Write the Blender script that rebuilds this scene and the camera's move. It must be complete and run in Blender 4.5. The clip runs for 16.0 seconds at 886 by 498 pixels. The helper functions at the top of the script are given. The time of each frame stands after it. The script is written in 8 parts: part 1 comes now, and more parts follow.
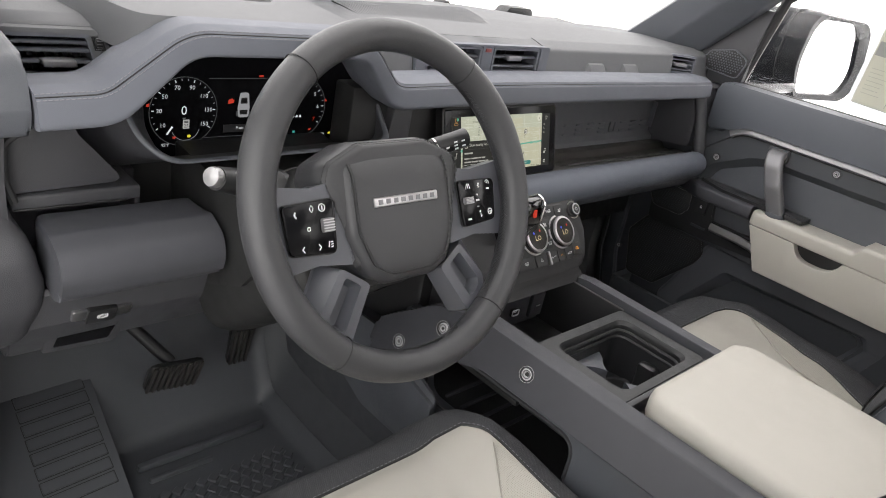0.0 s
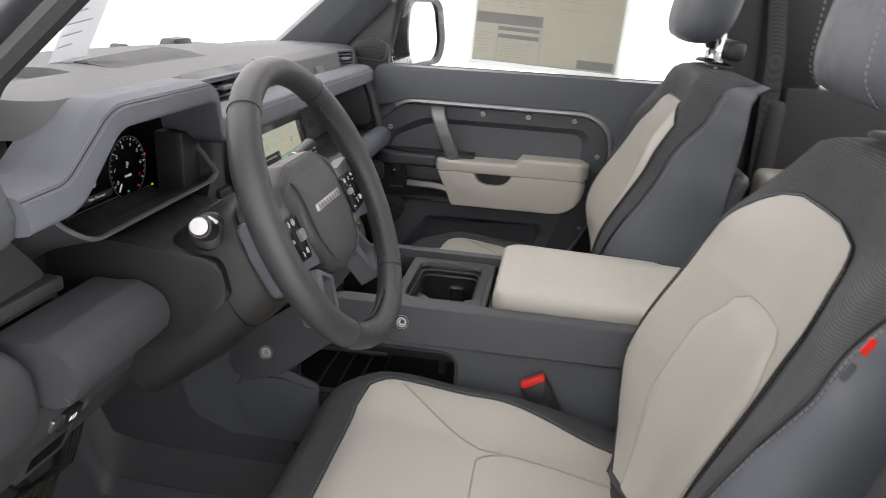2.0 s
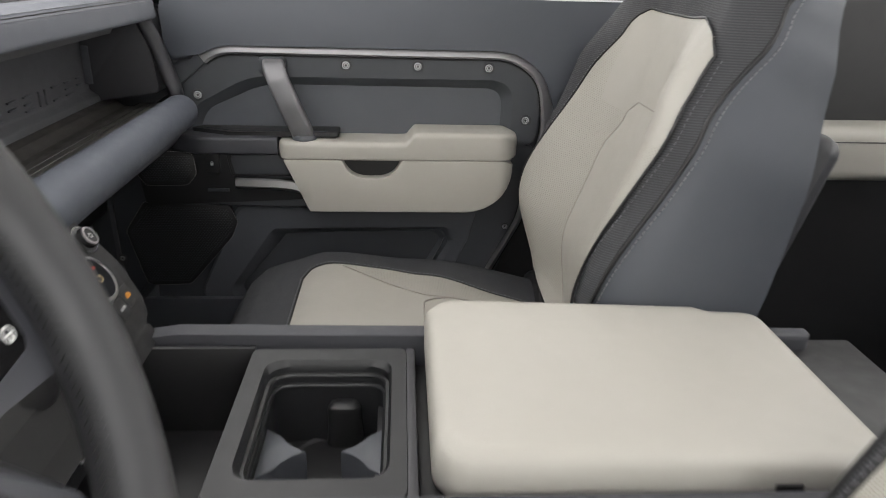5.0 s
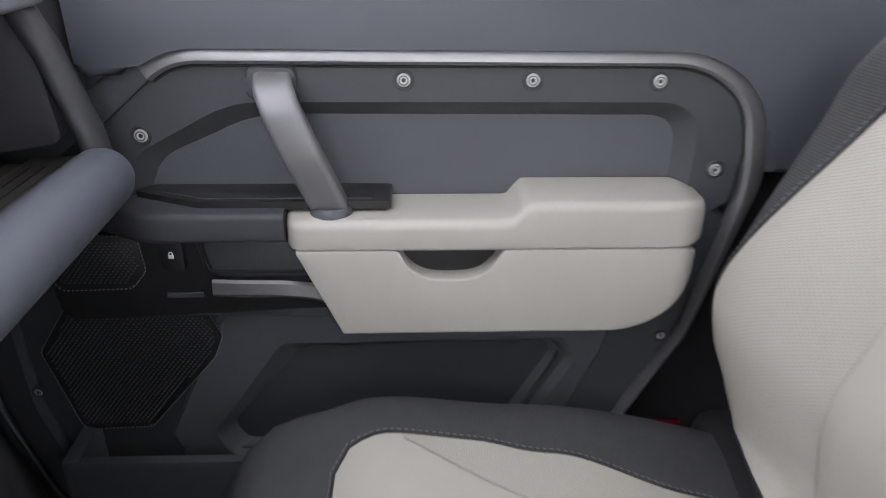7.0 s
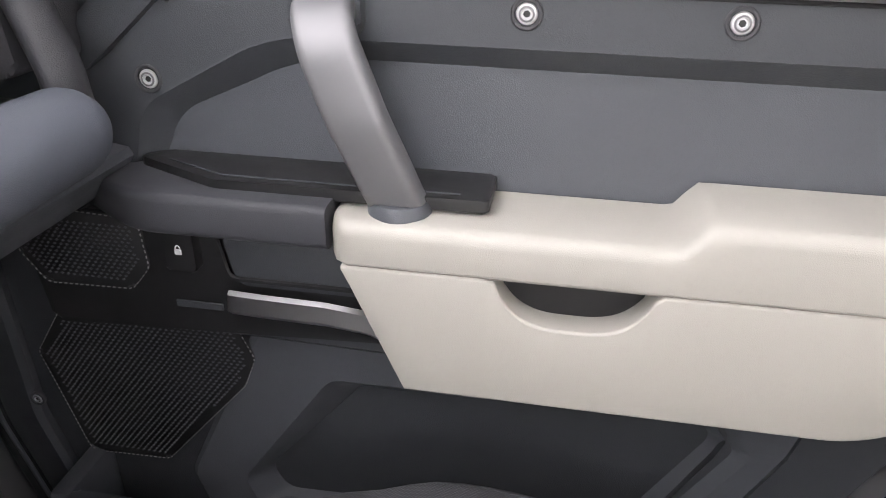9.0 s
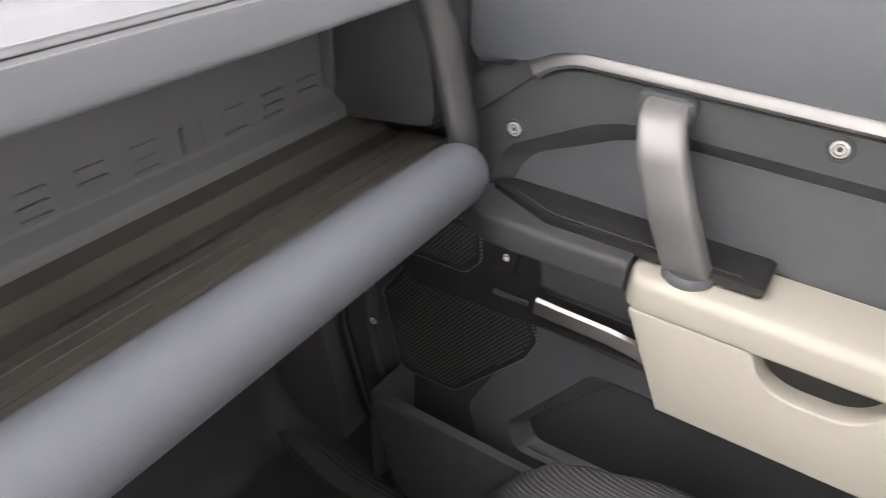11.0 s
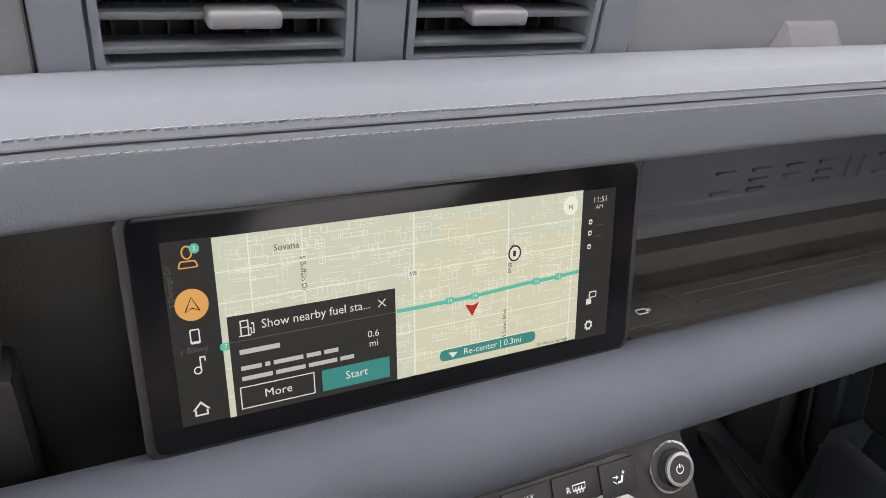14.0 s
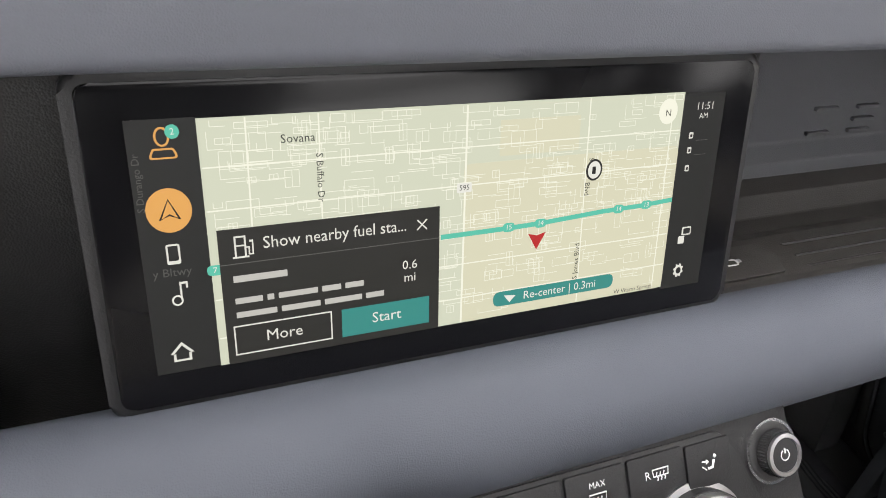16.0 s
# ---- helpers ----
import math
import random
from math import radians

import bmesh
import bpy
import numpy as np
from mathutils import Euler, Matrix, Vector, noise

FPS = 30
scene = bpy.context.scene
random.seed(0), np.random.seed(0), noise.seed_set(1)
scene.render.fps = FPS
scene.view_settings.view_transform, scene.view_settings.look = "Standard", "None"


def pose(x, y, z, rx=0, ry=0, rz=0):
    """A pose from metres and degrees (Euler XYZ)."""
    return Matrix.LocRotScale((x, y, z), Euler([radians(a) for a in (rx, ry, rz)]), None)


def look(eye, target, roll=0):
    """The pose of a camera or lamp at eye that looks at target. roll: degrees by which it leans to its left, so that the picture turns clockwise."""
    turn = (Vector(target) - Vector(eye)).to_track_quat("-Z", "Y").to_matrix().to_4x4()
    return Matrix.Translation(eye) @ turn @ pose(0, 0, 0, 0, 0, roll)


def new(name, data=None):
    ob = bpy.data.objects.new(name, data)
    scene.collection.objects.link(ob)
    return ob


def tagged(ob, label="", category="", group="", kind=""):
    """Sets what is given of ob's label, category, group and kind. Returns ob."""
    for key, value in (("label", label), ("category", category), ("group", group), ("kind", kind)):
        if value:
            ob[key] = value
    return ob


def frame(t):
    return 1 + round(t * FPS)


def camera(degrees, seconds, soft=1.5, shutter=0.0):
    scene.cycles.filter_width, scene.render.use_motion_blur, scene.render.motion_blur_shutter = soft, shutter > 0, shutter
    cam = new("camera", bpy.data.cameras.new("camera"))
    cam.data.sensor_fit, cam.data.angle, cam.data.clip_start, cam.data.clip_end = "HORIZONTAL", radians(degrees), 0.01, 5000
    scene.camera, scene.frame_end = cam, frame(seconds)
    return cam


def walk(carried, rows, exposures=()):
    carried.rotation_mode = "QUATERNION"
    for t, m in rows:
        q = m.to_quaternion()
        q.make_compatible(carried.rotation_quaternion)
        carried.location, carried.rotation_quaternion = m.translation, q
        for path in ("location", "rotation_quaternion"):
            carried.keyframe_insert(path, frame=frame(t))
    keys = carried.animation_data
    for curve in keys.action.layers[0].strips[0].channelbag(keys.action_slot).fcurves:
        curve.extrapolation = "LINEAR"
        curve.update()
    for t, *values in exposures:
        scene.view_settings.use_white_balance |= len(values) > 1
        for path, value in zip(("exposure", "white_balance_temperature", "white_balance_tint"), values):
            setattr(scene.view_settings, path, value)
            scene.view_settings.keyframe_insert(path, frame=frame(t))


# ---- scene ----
cam = camera(63.4, 16.0, 0.75, 0.4)
PATH = [
    (0, (-0.904, -0.314, 1.028), (0.443, 0.913, 0.204), 11.8),
    (0.5, (-0.928, -0.297, 1.03), (0.487, 0.853, 0.209), 10.5),
    (1, (-0.992, -0.22, 1.036), (0.625, 0.661, 0.254), 8.5),
    (1.5, (-1.145, -0.121, 1.033), (0.642, 0.412, 0.312), 5.9),
    (2, (-1.255, -0.071, 1.008), (0.61, 0.198, 0.338), 3.2),
    (2.5, (-1.289, -0.037, 0.979), (0.604, 0.058, 0.339), 1.3),
    (3, (-1.268, -0.016, 0.956), (0.624, -0.031, 0.307), 0.8),
    (3.2, (-1.235, -0.009, 0.946), (0.654, -0.038, 0.288), 0.6),
    (5.3, (-0.452, 0.043, 0.876), (1.387, -0.091, 0.102), 1.8),
    (5.5, (-0.397, 0.054, 0.903), (1.432, -0.087, 0.107), 2.0),
    (6, (-0.3, 0.067, 0.925), (1.509, -0.093, 0.088), 2.0),
    (6.5, (-0.152, 0.105, 0.886), (1.65, -0.053, 0.033), 1.4),
    (7, (0.038, 0.116, 0.858), (1.834, 0.039, -0.019), 0.6),
    (7.5, (0.171, 0.107, 0.802), (1.971, 0.154, -0.068), -0.2),
    (8, (0.258, 0.092, 0.772), (2.045, 0.258, -0.11), -0.0),
    (8.2, (0.278, 0.092, 0.768), (2.056, 0.302, -0.122), 0.1),
    (10.3, (0.261, 0.115, 0.849), (1.891, 0.662, -0.173), 3.4),
    (10.5, (0.25, 0.109, 0.877), (1.804, 0.767, -0.195), 2.7),
    (11, (0.182, 0.116, 0.915), (1.6, 0.992, -0.189), 2.4),
    (11.5, (0.104, 0.122, 0.931), (1.392, 1.185, -0.17), 3.3),
    (12, (0.019, 0.15, 0.927), (1.19, 1.346, -0.166), 4.7),
    (12.5, (-0.049, 0.157, 0.931), (0.988, 1.476, -0.158), 6.1),
    (13, (-0.11, 0.153, 0.933), (0.814, 1.566, -0.138), 6.6),
    (13.5, (-0.148, 0.151, 0.936), (0.7, 1.613, -0.133), 7.1),
    (14, (-0.146, 0.152, 0.934), (0.67, 1.635, -0.131), 7.6),
    (14.5, (-0.145, 0.157, 0.923), (0.654, 1.644, -0.15), 8.1),
    (15, (-0.142, 0.164, 0.905), (0.638, 1.651, -0.182), 8.1),
    (15.5, (-0.136, 0.19, 0.873), (0.628, 1.669, -0.236), 8.2),
    (16, (-0.127, 0.207, 0.865), (0.62, 1.678, -0.266), 8.3),
]
walk(cam, [(t, look(eye, target, roll)) for t, eye, target, roll in PATH],
     [(0, 0.47, 6500, 10), (1, 0.36, 6500, 10), (2, 0.17, 6500, 11), (3, 0.0, 6500, 11), (5.5, 0.5, 6500, 8), (6.5, 0.6, 6350, 10), (7, 0.75, 6050, 13), (7.5, 1.1, 6000, 14),
      (8, 1.45, 6200, 14), (10.5, 1.4, 6550, 13), (11.5, 1.6, 7050, 9), (12, 1.4, 6800, 10), (13, 0.95, 6550, 11), (14.5, 0.82, 6500, 12), (15, 0.95, 6500, 12), (16, 1.0, 6450, 11)])

# ---- world and light ----
world = bpy.data.worlds.new("world")
scene.world = world
world.use_nodes = True
wn = world.node_tree.nodes
wn["Background"].inputs[0].default_value = (1.0, 0.98, 0.955, 1)
wn["Background"].inputs[1].default_value = 3.0


# ---- materials ----
def material(name, colour, rough=0.5, metal=0.0, spec=0.5, grain=0.0, grain_scale=900.0, vary=0.05,
             vary_scale=6.0, emit=None, emit_strength=1.0, coat=0.0, kind="noise", wear=0.06):
    m = bpy.data.materials.new(name)
    m.use_nodes = True
    nt = m.node_tree
    b = nt.nodes["Principled BSDF"]
    b.inputs["Roughness"].default_value = rough
    b.inputs["Metallic"].default_value = metal
    b.inputs["Specular IOR Level"].default_value = spec
    b.inputs["Coat Weight"].default_value = coat
    b.inputs["Base Color"].default_value = (*colour, 1)
    tc = nt.nodes.new("ShaderNodeTexCoord")
    if vary:
        n = nt.nodes.new("ShaderNodeTexNoise")
        n.inputs["Scale"].default_value = vary_scale
        n.inputs["Detail"].default_value = 6
        nt.links.new(tc.outputs["Object"], n.inputs["Vector"])
        r = nt.nodes.new("ShaderNodeMapRange")
        r.inputs["From Min"].default_value, r.inputs["From Max"].default_value = 0.3, 0.7
        r.inputs["To Min"].default_value, r.inputs["To Max"].default_value = 1 - vary, 1 + vary
        nt.links.new(n.outputs["Fac"], r.inputs["Value"])
        mx = nt.nodes.new("ShaderNodeVectorMath")
        mx.operation = "SCALE"
        mx.inputs[0].default_value = colour
        nt.links.new(r.outputs[0], mx.inputs["Scale"])
        nt.links.new(mx.outputs[0], b.inputs["Base Color"])
        n2 = nt.nodes.new("ShaderNodeTexNoise")
        n2.inputs["Scale"].default_value = 45
        n2.inputs["Detail"].default_value = 5
        nt.links.new(tc.outputs["Object"], n2.inputs["Vector"])
        r2 = nt.nodes.new("ShaderNodeMapRange")
        r2.inputs["From Min"].default_value, r2.inputs["From Max"].default_value = 0.3, 0.7
        r2.inputs["To Min"].default_value, r2.inputs["To Max"].default_value = rough - wear, rough + wear
        nt.links.new(n2.outputs["Fac"], r2.inputs["Value"])
        nt.links.new(r2.outputs[0], b.inputs["Roughness"])
    if grain:
        bump = nt.nodes.new("ShaderNodeBump")
        bump.inputs["Strength"].default_value = grain
        bump.inputs["Distance"].default_value = 0.0012 if kind == "weave" else 0.0006
        if kind == "noise":
            g = nt.nodes.new("ShaderNodeTexNoise")
            g.inputs["Scale"].default_value, g.inputs["Detail"].default_value = grain_scale, 3
            out = g.outputs["Fac"]
        elif kind == "leather":
            g = nt.nodes.new("ShaderNodeTexVoronoi")
            g.inputs["Scale"].default_value = grain_scale
            out = g.outputs["Distance"]
        elif kind == "weave":
            g = nt.nodes.new("ShaderNodeTexWave")
            g.inputs["Scale"].default_value = grain_scale
            g.inputs["Distortion"].default_value = 1.0
            g.bands_direction = "DIAGONAL"
            out = g.outputs["Fac"]
        nt.links.new(tc.outputs["Object"], g.inputs["Vector"])
        nt.links.new(out, bump.inputs["Height"])
        nt.links.new(bump.outputs[0], b.inputs["Normal"])
    if emit:
        b.inputs["Emission Color"].default_value = (*emit, 1)
        b.inputs["Emission Strength"].default_value = emit_strength
    return m


def glass(name, tint=(0.95, 0.945, 0.95)):
    m = bpy.data.materials.new(name)
    m.use_nodes = True
    nt = m.node_tree
    nt.nodes.remove(nt.nodes["Principled BSDF"])
    tr = nt.nodes.new("ShaderNodeBsdfTransparent")
    tr.inputs[0].default_value = (*tint, 1)
    gl = nt.nodes.new("ShaderNodeBsdfGlossy")
    gl.inputs["Roughness"].default_value = 0.02
    lw = nt.nodes.new("ShaderNodeLayerWeight")
    pw = nt.nodes.new("ShaderNodeMath")
    pw.operation = "POWER"
    pw.inputs[1].default_value = 5.0
    nt.links.new(lw.outputs["Facing"], pw.inputs[0])
    fr = nt.nodes.new("ShaderNodeMath")
    fr.operation = "MULTIPLY_ADD"
    fr.inputs[1].default_value, fr.inputs[2].default_value = 0.6, 0.03
    nt.links.new(pw.outputs[0], fr.inputs[0])
    mix = nt.nodes.new("ShaderNodeMixShader")
    nt.links.new(fr.outputs[0], mix.inputs[0])
    nt.links.new(tr.outputs[0], mix.inputs[1])
    nt.links.new(gl.outputs[0], mix.inputs[2])
    nt.links.new(mix.outputs[0], nt.nodes["Material Output"].inputs[0])
    return m


M_SOFT = material("grey_padded_vinyl", (0.138, 0.145, 0.166), 0.66, spec=0.22, grain=0.25, grain_scale=1500, kind="leather")
M_TOP = material("grey_dash_plastic", (0.128, 0.130, 0.135), 0.66, spec=0.25, vary=0.025, wear=0.025, grain=0.3, grain_scale=1300, kind="leather")
M_DARK = material("dark_moulded_plastic", (0.047, 0.047, 0.052), 0.5, grain=0.3, grain_scale=1100, kind="leather")
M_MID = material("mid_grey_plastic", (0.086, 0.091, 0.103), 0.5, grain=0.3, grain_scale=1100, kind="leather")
M_BLACK = material("black_plastic", (0.019, 0.019, 0.020), 0.42, grain=0.2, grain_scale=1200)
M_GLOSS = material("gloss_black", (0.008, 0.008, 0.009), 0.07, vary=0, coat=0.3)
M_BEIGE = material("pale_beige_leather", (0.40, 0.383, 0.345), 0.5, grain=0.22, grain_scale=1400, kind="leather", vary=0.03)
M_WHEEL = material("black_wheel_leather", (0.04, 0.04, 0.043), 0.42, grain=0.25, grain_scale=1800, kind="leather")
M_CLOTH = material("dark_woven_fabric", (0.077, 0.078, 0.085), 0.8, grain=0.8, grain_scale=330, kind="weave")
cn = M_CLOTH.node_tree
cross = cn.nodes.new("ShaderNodeTexWave")
cross.bands_direction = "X"
cross.inputs["Scale"].default_value, cross.inputs["Distortion"].default_value = 210, 0.6
along = cn.nodes.new("ShaderNodeTexWave")
along.bands_direction = "DIAGONAL"
along.inputs["Scale"].default_value, along.inputs["Distortion"].default_value = 240, 0.6
knit = cn.nodes.new("ShaderNodeMath")
knit.operation = "MULTIPLY"
shade_ = cn.nodes.new("ShaderNodeMapRange")
shade_.inputs["To Min"].default_value, shade_.inputs["To Max"].default_value = 0.72, 1.55
dye = cn.nodes.new("ShaderNodeVectorMath")
dye.operation = "SCALE"
ctc = cn.nodes.new("ShaderNodeTexCoord")
cbase = cn.nodes["Principled BSDF"].inputs["Base Color"]
cn.links.new(ctc.outputs["Object"], cross.inputs["Vector"])
cn.links.new(ctc.outputs["Object"], along.inputs["Vector"])
cn.links.new(cross.outputs["Fac"], knit.inputs[0])
cn.links.new(along.outputs["Fac"], knit.inputs[1])
cn.links.new(knit.outputs[0], shade_.inputs["Value"])
cn.links.new(shade_.outputs[0], dye.inputs["Scale"])
cn.links.new(cbase.links[0].from_socket, dye.inputs[0])
cn.links.new(dye.outputs[0], cbase)
M_RIB = M_CLOTH.copy()
M_RIB.name = "dark_ribbed_fabric"
for node in M_RIB.node_tree.nodes:
    if node.type == "TEX_WAVE" and node.bands_direction == "X":
        node.bands_direction = "Z"
        node.inputs["Scale"].default_value = 115
M_SEAT = material("slate_grey_leather", (0.073, 0.079, 0.093), 0.47, grain=0.22, grain_scale=1500, kind="leather")
M_ALU = material("satin_aluminium", (0.52, 0.51, 0.52), 0.34, metal=1.0, vary=0.05)
M_GREYMET = material("satin_grey_paint", (0.190, 0.187, 0.196), 0.46, metal=0.35, vary=0.04)
M_CHROME = material("bright_chrome", (0.8, 0.8, 0.8), 0.12, metal=1.0, vary=0)
# moulded plastic darkened further; the column's shade is put into the colour
M_COLUMN = material("column_plastic", (0.017, 0.017, 0.017), 0.45, grain=0.3, grain_scale=1100, kind="leather")
M_CARPET = material("dark_rubber_mat", (0.052, 0.055, 0.061), 0.6, grain=0.4, grain_scale=500)
M_DECK = material("cup_deck_black", (0.018, 0.0185, 0.020), 0.42, grain=0.2, grain_scale=1100, kind="leather")
M_SCREEN = material("screen_glass_black", (0.006, 0.006, 0.007), 0.16, spec=0.22, vary=0)
M_RAIL = material("bright_satin_rail", (0.31, 0.305, 0.315), 0.38, metal=0.65, vary=0.04)
M_PIN = material("zinc_plated_steel", (0.62, 0.62, 0.63), 0.3, metal=0.4, vary=0.06)
# beam vinyl in a darker copy; the lower roll's shade is in it
M_ROLL = material("grey_padded_vinyl_dimmed", (0.098, 0.106, 0.127), 0.62, spec=0.25, grain=0.25, grain_scale=1500, kind="leather")
# mid grey plastic copied a step lighter to offset the shelf's shadow
M_SHELF = material("mid_grey_plastic_lifted", (0.108, 0.111, 0.119), 0.5, grain=0.3, grain_scale=1100, kind="leather")
M_RED = material("red_plastic", (0.75, 0.03, 0.02), 0.4, vary=0.05)
M_WHITE = material("white_print", (0.75, 0.75, 0.75), 0.5, vary=0)
M_THREAD = material("grey_thread", (0.21, 0.21, 0.23), 0.7, vary=0.05)
M_GLASS = glass("window_glass")
M_SEAL = material("black_rubber_seal", (0.02, 0.02, 0.021), 0.6)
M_PAINT = material("black_car_paint", (0.01, 0.011, 0.013), 0.12, coat=0.8, vary=0)
M_MIRROR = material("mirror_glass", (0.9, 0.9, 0.9), 0.02, metal=1.0, vary=0)
M_PAPER = material("printed_paper", (0.62, 0.61, 0.53), 0.8, vary=0.03)
pt = M_PAPER.node_tree
thin = pt.nodes.new("ShaderNodeBsdfTranslucent")
thin.inputs[0].default_value = (0.74, 0.73, 0.66, 1)
pmix = pt.nodes.new("ShaderNodeMixShader")
pmix.inputs[0].default_value = 0.45
pt.links.new(pt.nodes["Principled BSDF"].outputs[0], pmix.inputs[1])
pt.links.new(thin.outputs[0], pmix.inputs[2])
pt.links.new(pmix.outputs[0], pt.nodes["Material Output"].inputs[0])
M_INK = M_PAPER.copy()
M_INK.name = "grey_print"
for node in M_INK.node_tree.nodes:
    if node.type == "BSDF_TRANSLUCENT":
        node.inputs[0].default_value = (0.42, 0.42, 0.41, 1)
    elif node.type == "VECT_MATH":
        node.inputs[0].default_value = (0.40, 0.40, 0.39)
M_FAINT, M_FILM = M_PAPER.copy(), M_PAPER.copy()
for mt, nm, c in ((M_FAINT, "faint_print", (0.56, 0.55, 0.50)), (M_FILM, "clear_film", (0.88, 0.90, 0.90))):
    mt.name = nm
    for node in mt.node_tree.nodes:
        if node.type == "BSDF_TRANSLUCENT":
            node.inputs[0].default_value = c + (1,)
        elif node.type == "VECT_MATH":
            node.inputs[0].default_value = c


# ---- building helpers ----
def part(name, bm, mat, parent=None, label="", sharp=38, smooth=True):
    me = bpy.data.meshes.new(name)
    root = parent
    while root is not None and root.parent is not None:
        root = root.parent
    if root is not None:
        bmesh.ops.translate(bm, verts=bm.verts, vec=-Vector(root.location))
    bmesh.ops.recalc_face_normals(bm, faces=bm.faces)
    bm.to_mesh(me)
    bm.free()
    if smooth:
        me.polygons.foreach_set("use_smooth", [True] * len(me.polygons))
        me.set_sharp_from_angle(angle=radians(sharp))
    me.materials.append(mat)
    ob = new(name, me)
    if parent is not None:
        ob.parent = parent
    if label:
        tagged(ob, label)
    return ob


def thing(name, at, label, category, group="", kind=""):
    ob = new(name)
    ob.location = at
    ob.empty_display_size = 0.05
    return tagged(ob, label, category, group, kind)


def add_poly(bm, verts, faces):
    vs = [bm.verts.new(v) for v in verts]
    for fc in faces:
        bm.faces.new([vs[i] for i in fc])
    return bm


def rbox(x0, x1, y0, y1, z0, z1, r=0.003, seg=2, bm=None):
    b = bmesh.new()
    bmesh.ops.create_cube(b, size=1)
    for v in b.verts:
        v.co = Vector(((x0 + x1) / 2 + v.co.x * (x1 - x0), (y0 + y1) / 2 + v.co.y * (y1 - y0), (z0 + z1) / 2 + v.co.z * (z1 - z0)))
    if r:
        bmesh.ops.bevel(b, geom=b.edges, offset=r, segments=seg, profile=0.5, affect="EDGES")
    return merge(bm, b)


def merge(bm, b):
    if bm is None:
        return b
    me = bpy.data.meshes.new("tmp")
    b.to_mesh(me)
    b.free()
    bm.from_mesh(me)
    bpy.data.meshes.remove(me)
    return bm


def fillet(pts, r, seg=5, closed=True):
    """A 2D or 3D polyline with its corners rounded; r is one radius or one for each corner."""
    out, n = [], len(pts)
    P = [Vector(p) for p in pts]
    for i, p in enumerate(P):
        if not closed and i in (0, n - 1):
            out.append(p.copy())
            continue
        a, c = P[i - 1] - p, P[(i + 1) % n] - p
        rad = r[i] if isinstance(r, (list, tuple)) else r
        if rad <= 0:
            out.append(p.copy())
            continue
        ang = a.angle(c)
        d = min(rad / max(math.tan(ang / 2), 1e-3), a.length * 0.48, c.length * 0.48)
        s, e = p + a.normalized() * d, p + c.normalized() * d
        for k in range(seg + 1):
            t = k / seg
            out.append((1 - t) ** 2 * s + 2 * t * (1 - t) * p + t * t * e)
    return out


def to3(axis, uv, h):
    u, v = uv[0], uv[1]
    return {"x": (h, u, v), "y": (u, h, v), "z": (u, v, h)}[axis]


def prism(pts, axis, a, b, r=0.0, seg=2, bm=None):
    """A polygon drawn across an axis, from a to b along it, with both rims bevelled."""
    m = bmesh.new()
    lo = [m.verts.new(to3(axis, p, a)) for p in pts]
    hi = [m.verts.new(to3(axis, p, b)) for p in pts]
    n = len(pts)
    f0, f1 = m.faces.new(lo), m.faces.new(hi[::-1])
    for i in range(n):
        m.faces.new((lo[i], hi[i], hi[(i + 1) % n], lo[(i + 1) % n]))
    if r:
        edges = list(set(f0.edges) | set(f1.edges))
        bmesh.ops.bevel(m, geom=edges, offset=r, segments=seg, profile=0.5, affect="EDGES")
    return merge(bm, m)


def ring_prism(outer, inner, axis, a, b, bm=None):
    """A frame between two loops with equal counts, from a to b along an axis."""
    m = bmesh.new()
    n = len(outer)
    L = [[m.verts.new(to3(axis, p, h)) for p in loop] for h in (a, b) for loop in (outer, inner)]
    for i in range(n):
        j = (i + 1) % n
        m.faces.new((L[0][i], L[0][j], L[1][j], L[1][i]))
        m.faces.new((L[2][i], L[3][i], L[3][j], L[2][j]))
        m.faces.new((L[0][i], L[2][i], L[2][j], L[0][j]))
        m.faces.new((L[1][i], L[1][j], L[3][j], L[3][i]))
    return merge(bm, m)


def rect(u0, u1, v0, v1, r=0.0, seg=4):
    pts = [(u0, v0), (u1, v0), (u1, v1), (u0, v1)]
    return fillet(pts, r, seg) if r else [Vector(p) for p in pts]


def loft(rings, cap=True, closed=True, bm=None):
    m = bmesh.new()
    V = [[m.verts.new(p) for p in ring] for ring in rings]
    n = len(rings[0])
    for a, b in zip(V, V[1:]):
        for i in range(n if closed else n - 1):
            j = (i + 1) % n
            m.faces.new((a[i], a[j], b[j], b[i]))
    if cap and closed:
        m.faces.new(V[0][::-1])
        m.faces.new(V[-1])
    return merge(bm, m)


def tube(path, r, seg=10, closed=False, flat=1.0, bm=None, up=(0, 0, 1)):
    P = [Vector(p) for p in path]
    rings, n = [], len(P)
    for i, p in enumerate(P):
        if closed:
            d = P[(i + 1) % n] - P[i - 1]
        else:
            d = P[min(i + 1, n - 1)] - P[max(i - 1, 0)]
        d.normalize()
        u = Vector(up) - d * d.dot(Vector(up))
        if u.length < 1e-4:
            u = Vector((1, 0, 0)) - d * d.x
        u.normalize()
        w = d.cross(u)
        rad = r[i] if isinstance(r, (list, tuple)) else r
        rings.append([p + rad * (math.cos(a) * w * flat + math.sin(a) * u) for a in (2 * math.pi * k / seg for k in range(seg))])
    if closed:
        rings.append(rings[0])
        return loft(rings, cap=False, bm=bm)
    return loft(rings, bm=bm)


